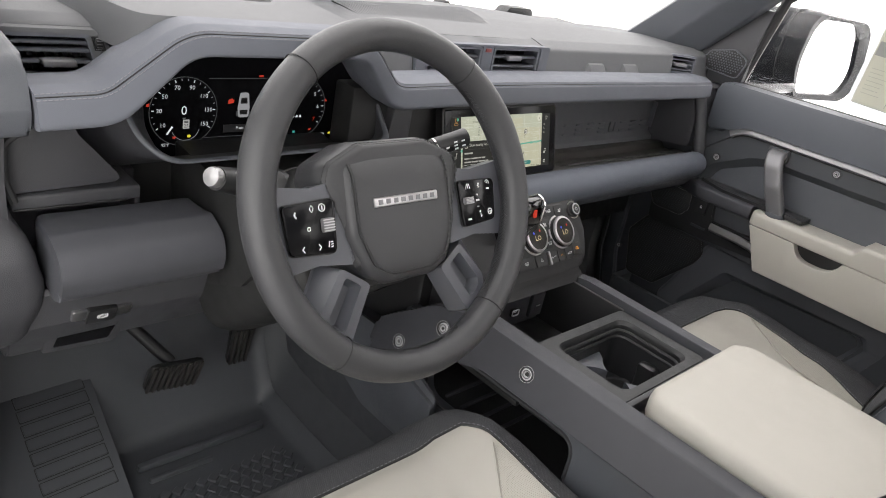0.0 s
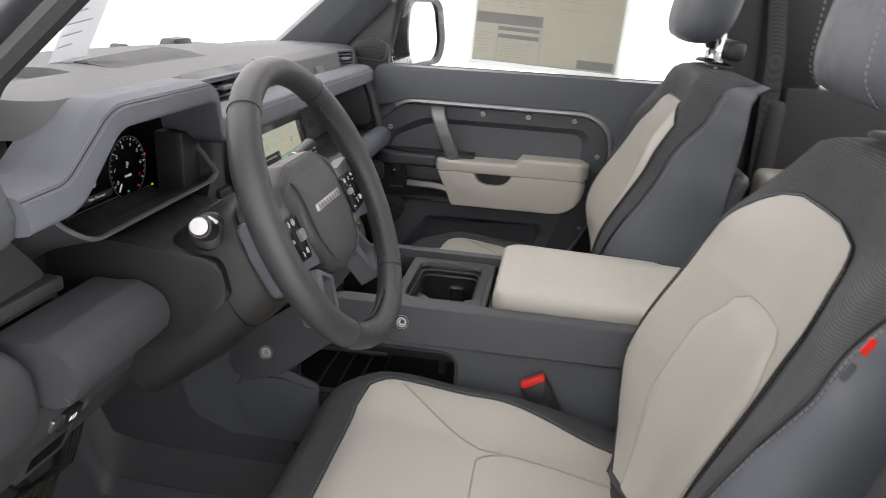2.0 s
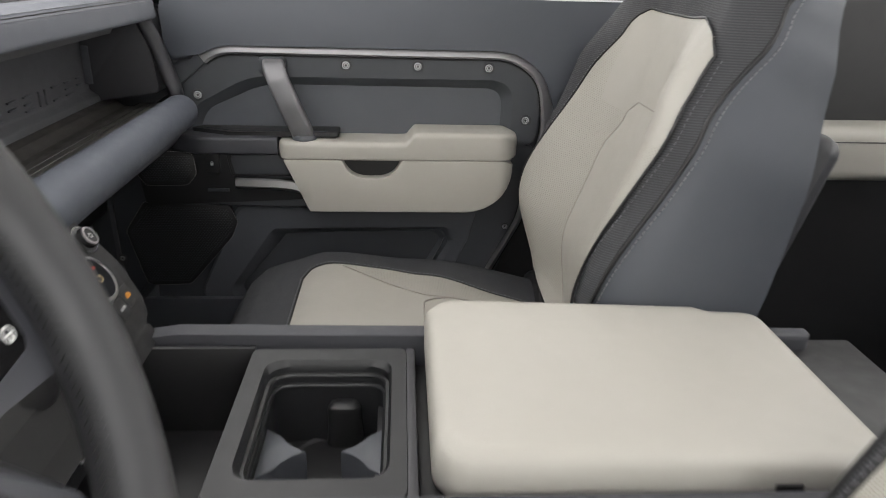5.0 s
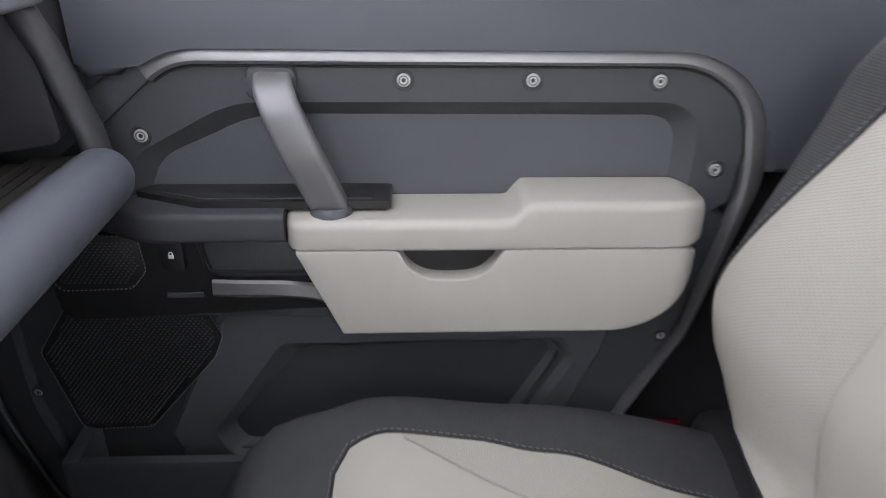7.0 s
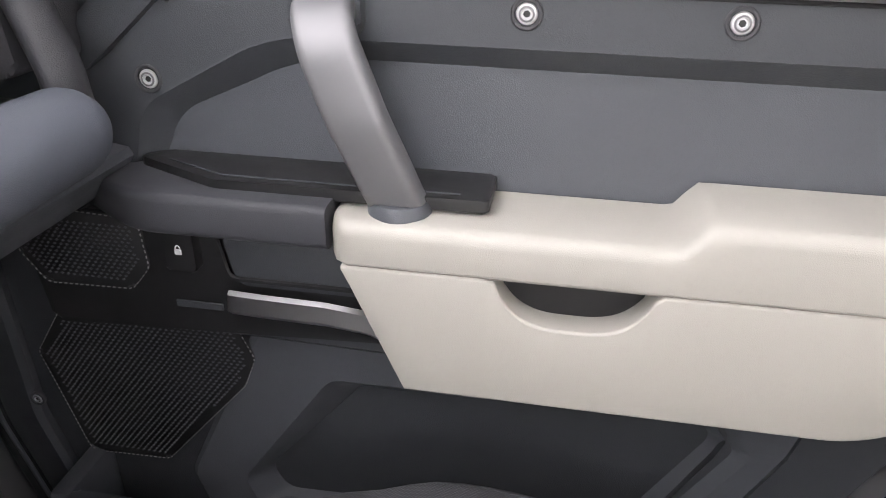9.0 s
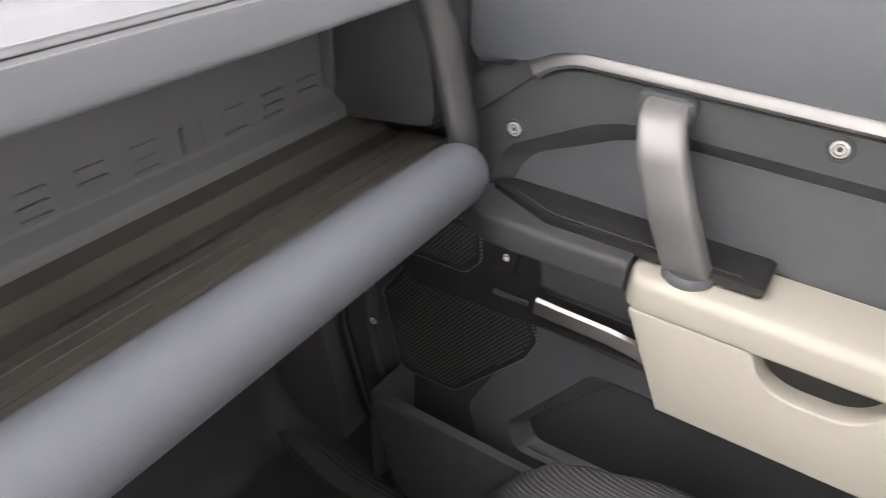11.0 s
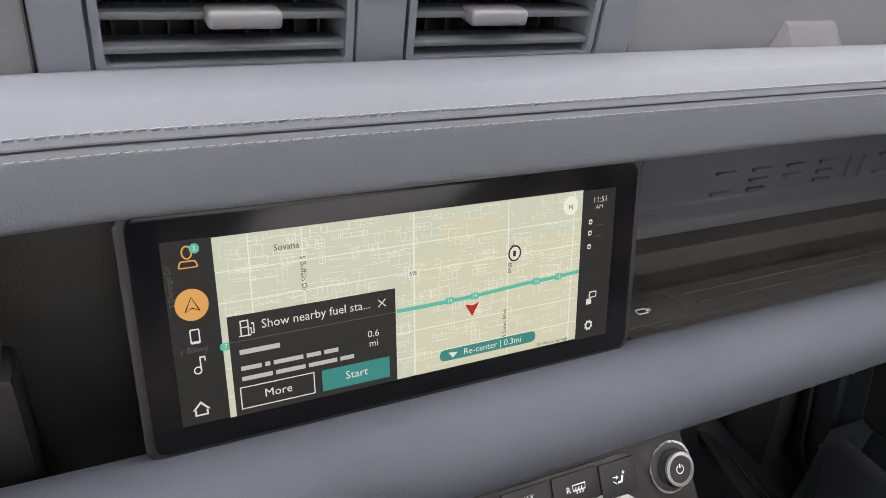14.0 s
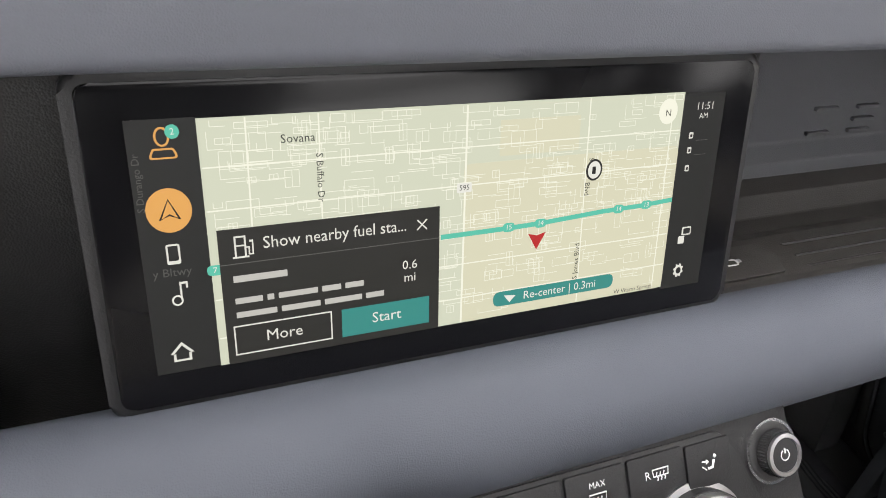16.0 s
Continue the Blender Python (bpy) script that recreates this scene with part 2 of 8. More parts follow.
def lathe(profile, at, axis, seg=24, bm=None, ring=False):
    """Radii and heights turned round an axis through a place."""
    d = Vector(axis).normalized()
    u = d.orthogonal().normalized()
    w = d.cross(u)
    at = Vector(at)
    rings = [[at + d * h + max(r, 1e-5) * (math.cos(a) * u + math.sin(a) * w) for a in (2 * math.pi * k / seg for k in range(seg))] for r, h in profile]
    if ring:
        return loft(rings + rings[:1], cap=False, bm=bm)
    return loft(rings, bm=bm)


def sheet(fn, nu, nv, bm=None, size=None):
    """A grid of a function of two shares; size lays it out flat in metres for patterns."""
    m = bmesh.new()
    V = [[m.verts.new(fn(i / nu, j / nv)) for j in range(nv + 1)] for i in range(nu + 1)]
    for i in range(nu):
        for j in range(nv):
            m.faces.new((V[i][j], V[i + 1][j], V[i + 1][j + 1], V[i][j + 1]))
    if size:
        lay_ = m.loops.layers.uv.new("flat")
        m.verts.index_update()
        for fc in m.faces:
            for lp_ in fc.loops:
                a, b = divmod(lp_.vert.index, nv + 1)
                lp_[lay_].uv = (a / nu * size[0], b / nv * size[1])
    return merge(bm, m)


def smooth01(t):
    t = min(max(t, 0.0), 1.0)
    return t * t * (3 - 2 * t)


def lerp(a, b, t):
    return a + (b - a) * t


def curve_at(points, t):
    """A piecewise smooth value: points are (t, value) in order."""
    if t <= points[0][0]:
        return points[0][1]
    for (a, u), (b, v) in zip(points, points[1:]):
        if t <= b:
            return lerp(u, v, smooth01((t - a) / (b - a)))
    return points[-1][1]


def bolt(parent, at, axis, size=0.0085, name="bolt", label="bright torx bolt in a recessed collar"):
    collar = part(name, lathe([(size * 1.35, -0.002), (size * 1.35, 0.0010), (size * 1.22, 0.0018), (size * 1.02, 0.0016), (size * 0.98, -0.0005), (0, -0.0005)], at, axis, 24), M_DARK, parent, label)
    part("bolt_head", lathe([(size * 0.90, -0.0006), (size * 0.90, 0.0004), (size * 0.80, 0.0014), (size * 0.48, 0.0018), (size * 0.44, 0.0010), (size * 0.40, 0.0006), (0, 0.0006)], at, axis, 24), M_PIN, collar)
    part("head_ring", lathe([(size * 0.66, 0.0012), (size * 0.66, 0.0019), (size * 0.50, 0.0021), (size * 0.50, 0.0012)], at, axis, 24, ring=True), M_GREYMET, collar)
    part("socket", lathe([(size * 0.30, 0.0009), (size * 0.26, 0.0012), (0, 0.0012)], at, axis, 6), M_BLACK, collar)
    return collar


def text(name, body, size, m, mat, parent, align="CENTER", lift=0.0003, bold=0.0, wide=1.0):
    """Flat lettering in the built-in font, on the plane of m."""
    cu = bpy.data.curves.new(name, "FONT")
    cu.body, cu.size, cu.align_x, cu.align_y, cu.resolution_u = body, size, align, "CENTER", 2
    cu.offset = bold
    ob = bpy.data.objects.new(name, cu)
    me = bpy.data.meshes.new_from_object(ob)
    bpy.data.objects.remove(ob)
    bm = bmesh.new()
    bm.from_mesh(me)
    bpy.data.meshes.remove(me)
    bmesh.ops.transform(bm, matrix=m @ Matrix.Translation((0, 0, lift)) @ Matrix.Diagonal((wide, 1, 1, 1)), verts=bm.verts)
    return part(name, bm, mat, parent, smooth=False)


def basis(o, u, v):
    u, v = Vector(u).normalized(), Vector(v).normalized()
    n = u.cross(v)
    return Matrix(((u.x, v.x, n.x, o[0]), (u.y, v.y, n.y, o[1]), (u.z, v.z, n.z, o[2]), (0, 0, 0, 1)))


def plate(pts, d0, d1, m, r=0.0, seg=2):
    b = prism(pts, "z", d0, d1, r, seg)
    bmesh.ops.transform(b, matrix=m, verts=b.verts)
    return b


def moved(b, m):
    bmesh.ops.transform(b, matrix=m, verts=b.verts)
    return b


def stitches(points, length=0.0035, gap=0.0022, r=0.0005, side=(0, 0, 1), slant=0.0):
    """Short thread stitches along a line of points."""
    bm = bmesh.new()
    P = [Vector(p) for p in points]
    acc, on = 0.0, length + gap
    side = Vector(side)
    for a, b in zip(P, P[1:]):
        d = b - a
        L = d.length
        if L < 1e-6:
            continue
        d /= L
        s = -acc
        while s < L:
            if s >= 0:
                p = a + d * s
                q = p + d * length + side * slant
                u = d.orthogonal().normalized() * r
                w = d.cross(u).normalized() * r
                vs = [bm.verts.new(c + k) for c in (p, q) for k in (u, w, -u, -w)]
                for i in range(4):
                    j = (i + 1) % 4
                    bm.faces.new((vs[i], vs[j], vs[4 + j], vs[4 + i]))
            s += on
        acc = L - (s - on) if s - on < L else 0.0
        acc = (on - (s - L)) % on
    return bm


# ---- the car's shell ----
FLOOR = 0.06
shell = thing("car_body", (0, 0, FLOOR), "car cabin shell with dark pillars, pale roof lining and grey floor", "car body", kind="structure")


def toe(u, v):
    """The floor: level under the seats, rising into the toe board ahead."""
    x = lerp(-0.84, 0.84, u)
    s = lerp(-2.0, 1.25, v)
    y = min(s, 0.70) + max(0, s - 0.70) * 0.45
    z = FLOOR + max(0, s - 0.70) * 0.9 + 0.02 * smooth01((s - 0.55) / 0.3)
    tunnel = 0.17 * (1 - smooth01((abs(x) - 0.14) / 0.10)) * smooth01((y + 0.6) / 0.3)
    return (x, y, z + tunnel)


part("floor_pan", sheet(toe, 60, 60), M_CARPET, shell)
part("bulkhead", rbox(-0.82, 0.82, 0.95, 0.98, 0.0, 0.80, 0.004), M_BLACK, shell)
# roof is out of view; its lining is kept pale to bounce light
M_ROOF = material("pale_roof_cloth", (0.68, 0.67, 0.64), 0.9, grain=0.3, grain_scale=700)
part("roof_lining", ring_prism(rect(-0.66, 0.66, -2.0, 0.10, 0.03), rect(-0.42, 0.42, -1.60, -0.55, 0.05), "z", 1.37, 1.41), M_ROOF, shell)
# glass opening added out of sight so light falls in from above
added_roof_glass = part("added_roof_glass", rbox(-0.43, 0.43, -1.61, -0.54, 1.405, 1.411, 0), M_GLASS, shell, "unseen clear roof panel added to let in light", smooth=False)
added_roof_glass.visible_shadow = False
for sx in (-1, 1):
    part("roof_rail", rbox(min(sx * 0.62, sx * 0.74), max(sx * 0.62, sx * 0.74), -2.0, 0.06, 1.28, 1.38, 0.02), M_DARK, shell)
# raked windscreen pillars; the driver's one carries the seal flange of the open doorway
for sx in (-1, 1):
    rings = []
    for k in range(11):
        z = lerp(0.79, 1.36, k / 10)
        d = z - 0.84
        xi, yw, ys = 0.716 - 0.20 * d, 0.728 - 1.2 * d, 0.541 - 1.0 * d
        back = 0.075 if sx < 0 else 0.0
        sec = fillet([(xi, yw), (xi + 0.055, yw + 0.035), (xi + 0.085, yw), (xi + 0.085, ys - back), (xi + 0.045, ys - back), (xi + 0.010, lerp(yw, ys, 0.55))], [0.008, 0.01, 0.01, 0.006, 0.012, 0.06], 4)
        rings.append([(sx * p[0], p[1], z) for p in sec])
    part("windscreen_pillar", loft(rings), M_MID, shell, "grained grey windscreen pillar", sharp=60)
foot = fillet([(0.408, 0.80), (0.60, 0.80), (0.56, 0.84), (0.50, 0.90), (0.42, 0.98), (0.385, 0.98), (0.398, 0.90)], [0.01, 0, 0.02, 0.03, 0, 0, 0.02], 4)
part("window_corner", prism(foot, "x", 0.768, 0.80, 0.005), M_DARK, shell)
spk = fillet([(0.415, 0.822), (0.495, 0.828), (0.508, 0.846), (0.495, 0.868), (0.44, 0.883), (0.402, 0.866)], 0.014, 4)
ps = part("pillar_speaker", prism(spk, "x", 0.757, 0.772, 0.003), M_BLACK, shell, "small black mesh speaker grille")
part("grille_rim", tube([(0.758, p[0], p[1]) for p in spk], 0.0018, 6, closed=True, up=(1, 0, 0)), M_MID, ps)
dots = bmesh.new()
for i in range(15):
    for j in range(11):
        y, z = 0.408 + i * 0.0066 + (j % 2) * 0.0033, 0.826 + j * 0.0054
        if (y - 0.453) ** 2 / 0.046 ** 2 + (z - 0.852) ** 2 / 0.028 ** 2 < 0.92:
            lathe([(0.0019, 0), (0.0019, 0.0012), (0, 0.0014)], (0.757, y, z), (-1, 0, 0), 5, dots)
part("mesh", dots, M_MID, ps)
# door pillars and rear side walls
for sx in (-1, 1):
    def wall(a, b, y0, y1, z0, z1, name, mat, r=0.01, label=""):
        return part(name, rbox(min(sx * a, sx * b), max(sx * a, sx * b), y0, y1, z0, z1, r), mat, shell, label)
    wall(0.755, 0.84, -0.66, -0.47, 0.05, 1.32, "door_pillar", M_BLACK, 0.02)
    wall(0.70, 0.84, -2.0, -0.64, 0.05, 0.833, "rear_side_panel", M_BLACK, 0.01)
    wall(0.74, 0.82, -0.735, -0.60, 0.78, 1.32, "belt_pillar", M_BLACK, 0.02)
    wall(0.76, 0.80, -2.0, -0.75, 1.20, 1.32, "rear_header", M_BLACK, 0.01)
    wall(0.76, 0.80, -2.0, -1.62, 0.79, 1.22, "rear_corner", M_BLACK, 0.01)
    wall(0.74, 0.90, -0.5, 0.66, -0.08, 0.05, "sill", M_DARK, 0.02)
    wall(0.80, 0.86, 0.42, 0.97, 0.0, 0.82, "kick_panel", M_DARK, 0.02)
    wall(0.70, 0.80, -0.665, -0.60, 0.05, 0.80, "quarter_trim", M_BLACK, 0.02)
    g = wall(0.79, 0.795, -1.65, -0.73, 0.78, 1.22, "rear_window", M_GLASS, 0)
    g.visible_shadow = False
# rear edge of the driver's doorway: body flange and rubber seal
edge = fillet([(-0.04, 0.08), (-0.095, 0.17), (-0.165, 0.27), (-0.24, 0.415), (-0.302, 0.57), (-0.345, 0.76), (-0.43, 1.02), (-0.48, 1.29)], [0, 0.06, 0.1, 0.2, 0.2, 0.2, 0.2, 0], 5, closed=False)
part("doorway_flange", prism([tuple(p) for p in edge] + [(-0.66, 1.29), (-0.66, 0.08)], "x", -0.845, -0.790, 0.008), M_COLUMN, shell)
seal = [(-0.80, p[0] + 0.006, p[1]) for p in edge]
part("door_seal", tube(seal, 0.012, 8), M_SEAL, shell, "dark rubber door seal")
front_seal = fillet([(-0.735, -0.44, 1.285), (-0.735, -0.05, 1.285), (-0.765, 0.35, 0.93), (-0.79, 0.42, 0.80)], [0, 0.1, 0.05, 0], 6, closed=False)
part("door_seal", tube(front_seal, 0.011, 8), M_SEAL, shell, "black rubber door seal")
part("tailgate", rbox(-0.80, 0.80, -2.05, -2.0, 0.05, 0.85, 0.01), M_BLACK, shell)
part("scuttle", rbox(-0.80, 0.80, 0.87, 1.0, 0.70, 0.838, 0.02), M_BLACK, shell)
ws = bmesh.new()
add_poly(ws, [(-0.76, 0.915, 0.83), (0.76, 0.915, 0.83), (0.64, 0.10, 1.38), (-0.64, 0.10, 1.38), (-0.76, 0.92, 0.832), (0.76, 0.92, 0.832), (0.64, 0.105, 1.382), (-0.64, 0.105, 1.382)],
         [(0, 1, 2, 3), (4, 7, 6, 5), (0, 4, 5, 1), (1, 5, 6, 2), (2, 6, 7, 3), (3, 7, 4, 0)])
wso = part("windscreen", ws, M_GLASS, shell, smooth=False)
wso.visible_shadow = False
# paler than the driver's kick panel, to lift the dim footwell by colour
part("kick_panel", prism(fillet([(0.605, 0.06), (0.98, 0.06), (0.98, 0.60), (0.640, 0.60), (0.640, 0.30), (0.615, 0.16)], [0.01, 0, 0, 0.02, 0.06, 0.03], 4), "x", 0.728, 0.775, 0.006), M_TOP, shell, "grey footwell side panel")
# black mounts at the foot of the windscreen
for x, w in ((0.49, 0.12), (0.25, 0.035)):
    clip = fillet([(x - w / 2, 0.84), (x + w / 2, 0.84), (x + w / 2 - 0.01, 0.867), (x - w / 4, 0.867)], 0.006, 3)
    part("washer_mount", prism(clip, "y", 0.873, 0.91, 0.004), M_BLACK, shell)
# rear armrest and shelf seen between the seats
bench = thing("rear_bench", (0, -1.35, FLOOR), "dark grey rear bench seat behind the front seats", "car seat")
part("cushion", rbox(-0.62, 0.62, -1.55, -1.02, 0.14, 0.42, 0.05, 4), M_SEAT, bench)
part("backrest", moved(rbox(-0.62, 0.62, -0.07, 0.07, 0.0, 0.55, 0.05, 4), pose(0, -1.58, 0.38, 16)), M_SEAT, bench)
ra = part("side_armrest", rbox(0.62, 0.71, -0.98, -0.60, 0.527, 0.625, 0.022, 4), M_BEIGE, bench, "pale beige rear side armrest pad")
part("pad_seam", tube([(0.6195, -0.97, 0.60), (0.6195, -0.61, 0.60)], 0.001, 6), M_BLACK, ra)
# seat belt hanging by the passenger door pillar
belt = thing("seat_belt", (0.72, -0.60, 0.3), "black seat belt webbing hanging on the door pillar", "seat belt")
part("webbing", tube(fillet([(0.735, -0.575, 1.12), (0.70, -0.60, 0.9), (0.725, -0.62, 0.55), (0.74, -0.60, 0.12)], 0.2, 5, closed=False), 0.022, 8, flat=0.09, up=(0, 1, 0)), M_CLOTH, belt)
part("upper_anchor", rbox(0.715, 0.75, -0.61, -0.545, 1.08, 1.15, 0.012, 3), M_BLACK, belt)


# ---- dashboard ----
dash = thing("dashboard", (0, 0.5, 0.6), "grey two-tone padded dashboard with an open storage shelf", "dashboard")
XR = 0.672
BP = fillet([(-0.711, 0.396, 0.803), (-0.645, 0.395, 0.806), (-0.568, 0.390, 0.868), (-0.345, 0.390, 0.868), (-0.262, 0.424, 0.800), (-0.15, 0.431, 0.800), (0.25, 0.432, 0.800), (0.60, 0.432, 0.798), (XR, 0.438, 0.797)],
            [0, 0.05, 0.06, 0.06, 0.07, 0.3, 0, 0.1, 0], 9, closed=False)


def direction(path, i):
    return (path[min(i + 1, len(path) - 1)] - path[max(i - 1, 0)]).normalized()


def beam_point(i, a, b):
    d = direction(BP, i)
    n = Vector((-d.z, 0, d.x)).normalized()
    p = BP[i]
    w = smooth01((-0.24 - p.x) / 0.08)
    deep = lerp(1.0, 1.6, smooth01((-0.59 - p.x) / 0.06)) if b < 0 else 1.0
    return p + Vector((0, a, 0)) + n * (b * deep * lerp(1.0, 0.72, w) + 0.003 * w)


PROF = fillet([(0.0, -0.0225), (-0.0165, -0.0195), (-0.0128, 0.007), (-0.0065, 0.0145), (0.010, 0.0200), (0.045, 0.0195), (0.075, 0.010), (0.075, -0.012), (0.03, -0.021)], [0.004, 0.006, 0.008, 0.006, 0.012, 0.006, 0.004, 0.004, 0.004], 4)
part("upper_beam", loft([[beam_point(i, a, b) for a, b in PROF] for i in range(len(BP))]), M_SOFT, dash, "grey padded leather beam with a double-stitched seam", sharp=55)
part("beam_seam", tube([beam_point(i, -0.0095, 0.0112) for i in range(len(BP))], 0.0008, 6, up=(0, 1, 0)), M_BLACK, dash)
for nm, a, b in (("stitching", -0.0066, 0.0146), ("stitching", -0.0124, 0.0082)):
    part(nm, stitches([beam_point(i, a - 0.0003, b) for i in range(len(BP))], 0.0036, 0.0013, 0.00046, side=(0, 0, 1), slant=0.00022), M_THREAD, dash, "pale grey stitching")
part("beam_end", loft([[BP[-1] + Vector((s * 0.012, a * k + 0.02 * (1 - k), b * k)) for a, b in PROF] for s, k in ((-0.02, 1), (0.5, 0.97), (0.9, 0.8), (1.0, 0.6))]), M_SOFT, dash, sharp=60)

# top pad, front face to windscreen
TOP_R = [0, 0.01, 0.008, 0.03, 0.1, 0.05, 0, 0, 0]
TOP_TAIL = [(0.535, 0.862), (0.66, 0.866), (0.80, 0.858), (0.89, 0.846), (0.89, 0.76)]
top_full = fillet([(0.45, 0.790), (0.492, 0.806), (0.500, 0.852)] + TOP_TAIL + [(0.47, 0.76)], TOP_R, 4)
top_vent = fillet([(0.550, 0.790), (0.550, 0.8495), (0.4985, 0.8530)] + TOP_TAIL + [(0.56, 0.76)], TOP_R, 4)
top_gap = fillet([(0.560, 0.790), (0.560, 0.806), (0.560, 0.852), (0.60, 0.862)] + TOP_TAIL[1:] + [(0.57, 0.76)], TOP_R, 4)
stops = [(-0.79, top_full), (-0.7045, top_full), (-0.704, top_vent), (-0.602, top_vent), (-0.6015, top_gap), (-0.2400, top_gap), (-0.2395, top_full),
         (-0.1405, top_full), (-0.140, top_vent), (-0.030, top_vent), (-0.0295, top_full), (0.0065, top_full), (0.007, top_vent), (0.117, top_vent), (0.1175, top_full),
         (0.5995, top_full), (0.600, top_vent), (0.665, top_vent), (0.6655, top_full), (0.79, top_full)]


def crown(x, y):
    """The dash top swells towards the windscreen, most at its middle."""
    return (0.021 - 0.026 * min(1.0, ((x + 0.12) / 0.72) ** 2)) * smooth01((y - 0.56) / 0.30)


fine = []
for (xa, pa), (xb, pb_) in zip(stops, stops[1:]):
    n_ = max(1, int((xb - xa) / 0.045)) if pa is pb_ else 1
    fine += [(lerp(xa, xb, k / n_), pa) for k in range(n_)]
fine.append(stops[-1])
part("top_pad", loft([[(x, y, z + crown(x, y)) for y, z in prof] for x, prof in fine]), M_TOP, dash, "grained grey dashboard top", sharp=40)


def pad_z(y, x=0.0):
    return curve_at([(0.50, 0.852), (0.535, 0.8605), (0.66, 0.8655), (0.80, 0.858)], y) + crown(x, y)


# ribbed speaker strip across the top
ribs = bmesh.new()
for i in range(61):
    x = -0.180 + i * 0.0061
    y0 = 0.537 + max(0, (x - 0.075) / 0.115) * 0.222
    y1 = lerp(0.698, 0.758, (x + 0.18) / 0.37)
    if y1 - y0 > 0.01:
        loft([[(x - 0.0015, yy, pad_z(yy, x)), (x + 0.0015, yy, pad_z(yy, x)), (x + 0.0013, yy, pad_z(yy, x) + 0.0017), (x - 0.0013, yy, pad_z(yy, x) + 0.0017)] for yy in (lerp(y0, y1, q / 14) for q in range(15))], bm=ribs)
part("speaker_ribs", ribs, M_TOP, dash, "ribbed grey speaker strip")
part("speaker_recess", loft([[(x0, y, pad_z(y, x0) + 0.0014), (x1, y, pad_z(y, x1) + 0.0014), (x1, y, pad_z(y, x1) - 0.004), (x0, y, pad_z(y, x0) - 0.004)] for y, x0, x1 in ((y, -0.184 + max(0, y - 0.702) / 0.06 * 0.37, 0.080 + (y - 0.533) * 0.511) for y in (0.533 + k * 0.0115 for k in range(20)))]), M_BLACK, dash)
# instrument hood with its open tray
hood_o = fillet([(-0.605, 0.43), (-0.31, 0.43), (-0.28, 0.63), (-0.33, 0.69), (-0.585, 0.69), (-0.635, 0.63)], 0.03, 4)
hood_i = fillet([(-0.585, 0.565), (-0.37, 0.565), (-0.345, 0.62), (-0.365, 0.668), (-0.57, 0.668), (-0.605, 0.62)], 0.02, 4)
lay = [(hood_o, 0.845, 1.03), (hood_o, 0.872, 1.0), (hood_o, 0.884, 0.96), (hood_i, 0.884, 1.0), (hood_i, 0.864, 0.97)]
cx, cy = -0.458, 0.56
rings = [[(cx + (p[0] - cx) * k, cy + (p[1] - cy) * k, z) for p in lp] for lp, z, k in lay]
part("instrument_hood", loft(rings, cap=False), M_TOP, dash, "grey hood over the instruments with an open tray", sharp=40)
part("tray_floor", prism(hood_i, "z", 0.862, 0.8672), M_BLACK, dash)


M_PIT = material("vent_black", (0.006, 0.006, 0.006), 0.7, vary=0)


def vent(x0, x1, z0, z1, y, levels, yaw=0.0, tab=0.5, held=0, lean=0.0):
    """An air vent: dark box, frame, slats and a sliding tab."""
    m = Matrix.Translation(((x0 + x1) / 2, y, (z0 + z1) / 2)) @ pose(0, 0, 0, 0, 0, yaw) @ Matrix(((1, 0, -lean, 0), (0, 1, 0, 0), (0, 0, 1, 0), (0, 0, 0, 1)))
    w, h = (x1 - x0) / 2, (z1 - z0) / 2
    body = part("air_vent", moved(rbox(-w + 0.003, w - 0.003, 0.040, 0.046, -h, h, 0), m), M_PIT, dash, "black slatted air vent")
    part("vent_frame", moved(ring_prism(rect(-w - 0.004, w + 0.004, -h - 0.004, h + 0.004, 0.003), rect(-w, w, -h, h, 0.003), "y", -0.003, 0.028), m), M_SOFT, body)
    for share in levels:
        z = lerp(-h, h, share)
        blade = fillet([(0.0, z - 0.0022), (0.0, z + 0.0012), (0.004, z + 0.0024), (0.022, z + 0.0016), (0.022, z - 0.0010)], 0.0010, 2)
        part("slat", moved(prism(blade, "x", -w, w), m @ pose(0, 0, 0, -4)), M_MID, body, sharp=50)
    for i in range(9):
        x = lerp(-w, w, (i + 0.5) / 9)
        part("rear_vane", moved(rbox(x - 0.0007, x + 0.0007, 0.024, 0.036, -h, h, 0), m), M_BLACK, body)
    zt = lerp(-h, h, levels[held])
    part("vent_tab", moved(rbox(lerp(-w, w, tab) - 0.017, lerp(-w, w, tab) + 0.017, -0.009, 0.006, zt - 0.0045, zt + 0.0040, 0.0024, 3), m), M_GREYMET, body, "grey sliding vent tab")
    return body


vent(-0.7025, -0.6245, 0.8015, 0.845, 0.497, (0.07, 0.40, 0.67, 0.86), tab=0.55, held=1, lean=0.3)
vent(-0.140, -0.030, 0.8165, 0.850, 0.493, (0.20, 0.64), tab=0.55, held=1)
vent(0.007, 0.117, 0.8165, 0.850, 0.493, (0.20, 0.64), tab=0.42, held=1)
vent(0.600, 0.665, 0.818, 0.850, 0.492, (0.15, 0.48, 0.80), yaw=-20, tab=0.4, held=1)
part("vent_surround", prism(fillet([(-0.765, 0.8475), (-0.765, 0.8535), (-0.6215, 0.8535), (-0.6155, 0.8465)], 0.001, 2), "y", 0.494, 0.515, 0.0008), M_TOP, dash, "flush grey panel round the side vent")
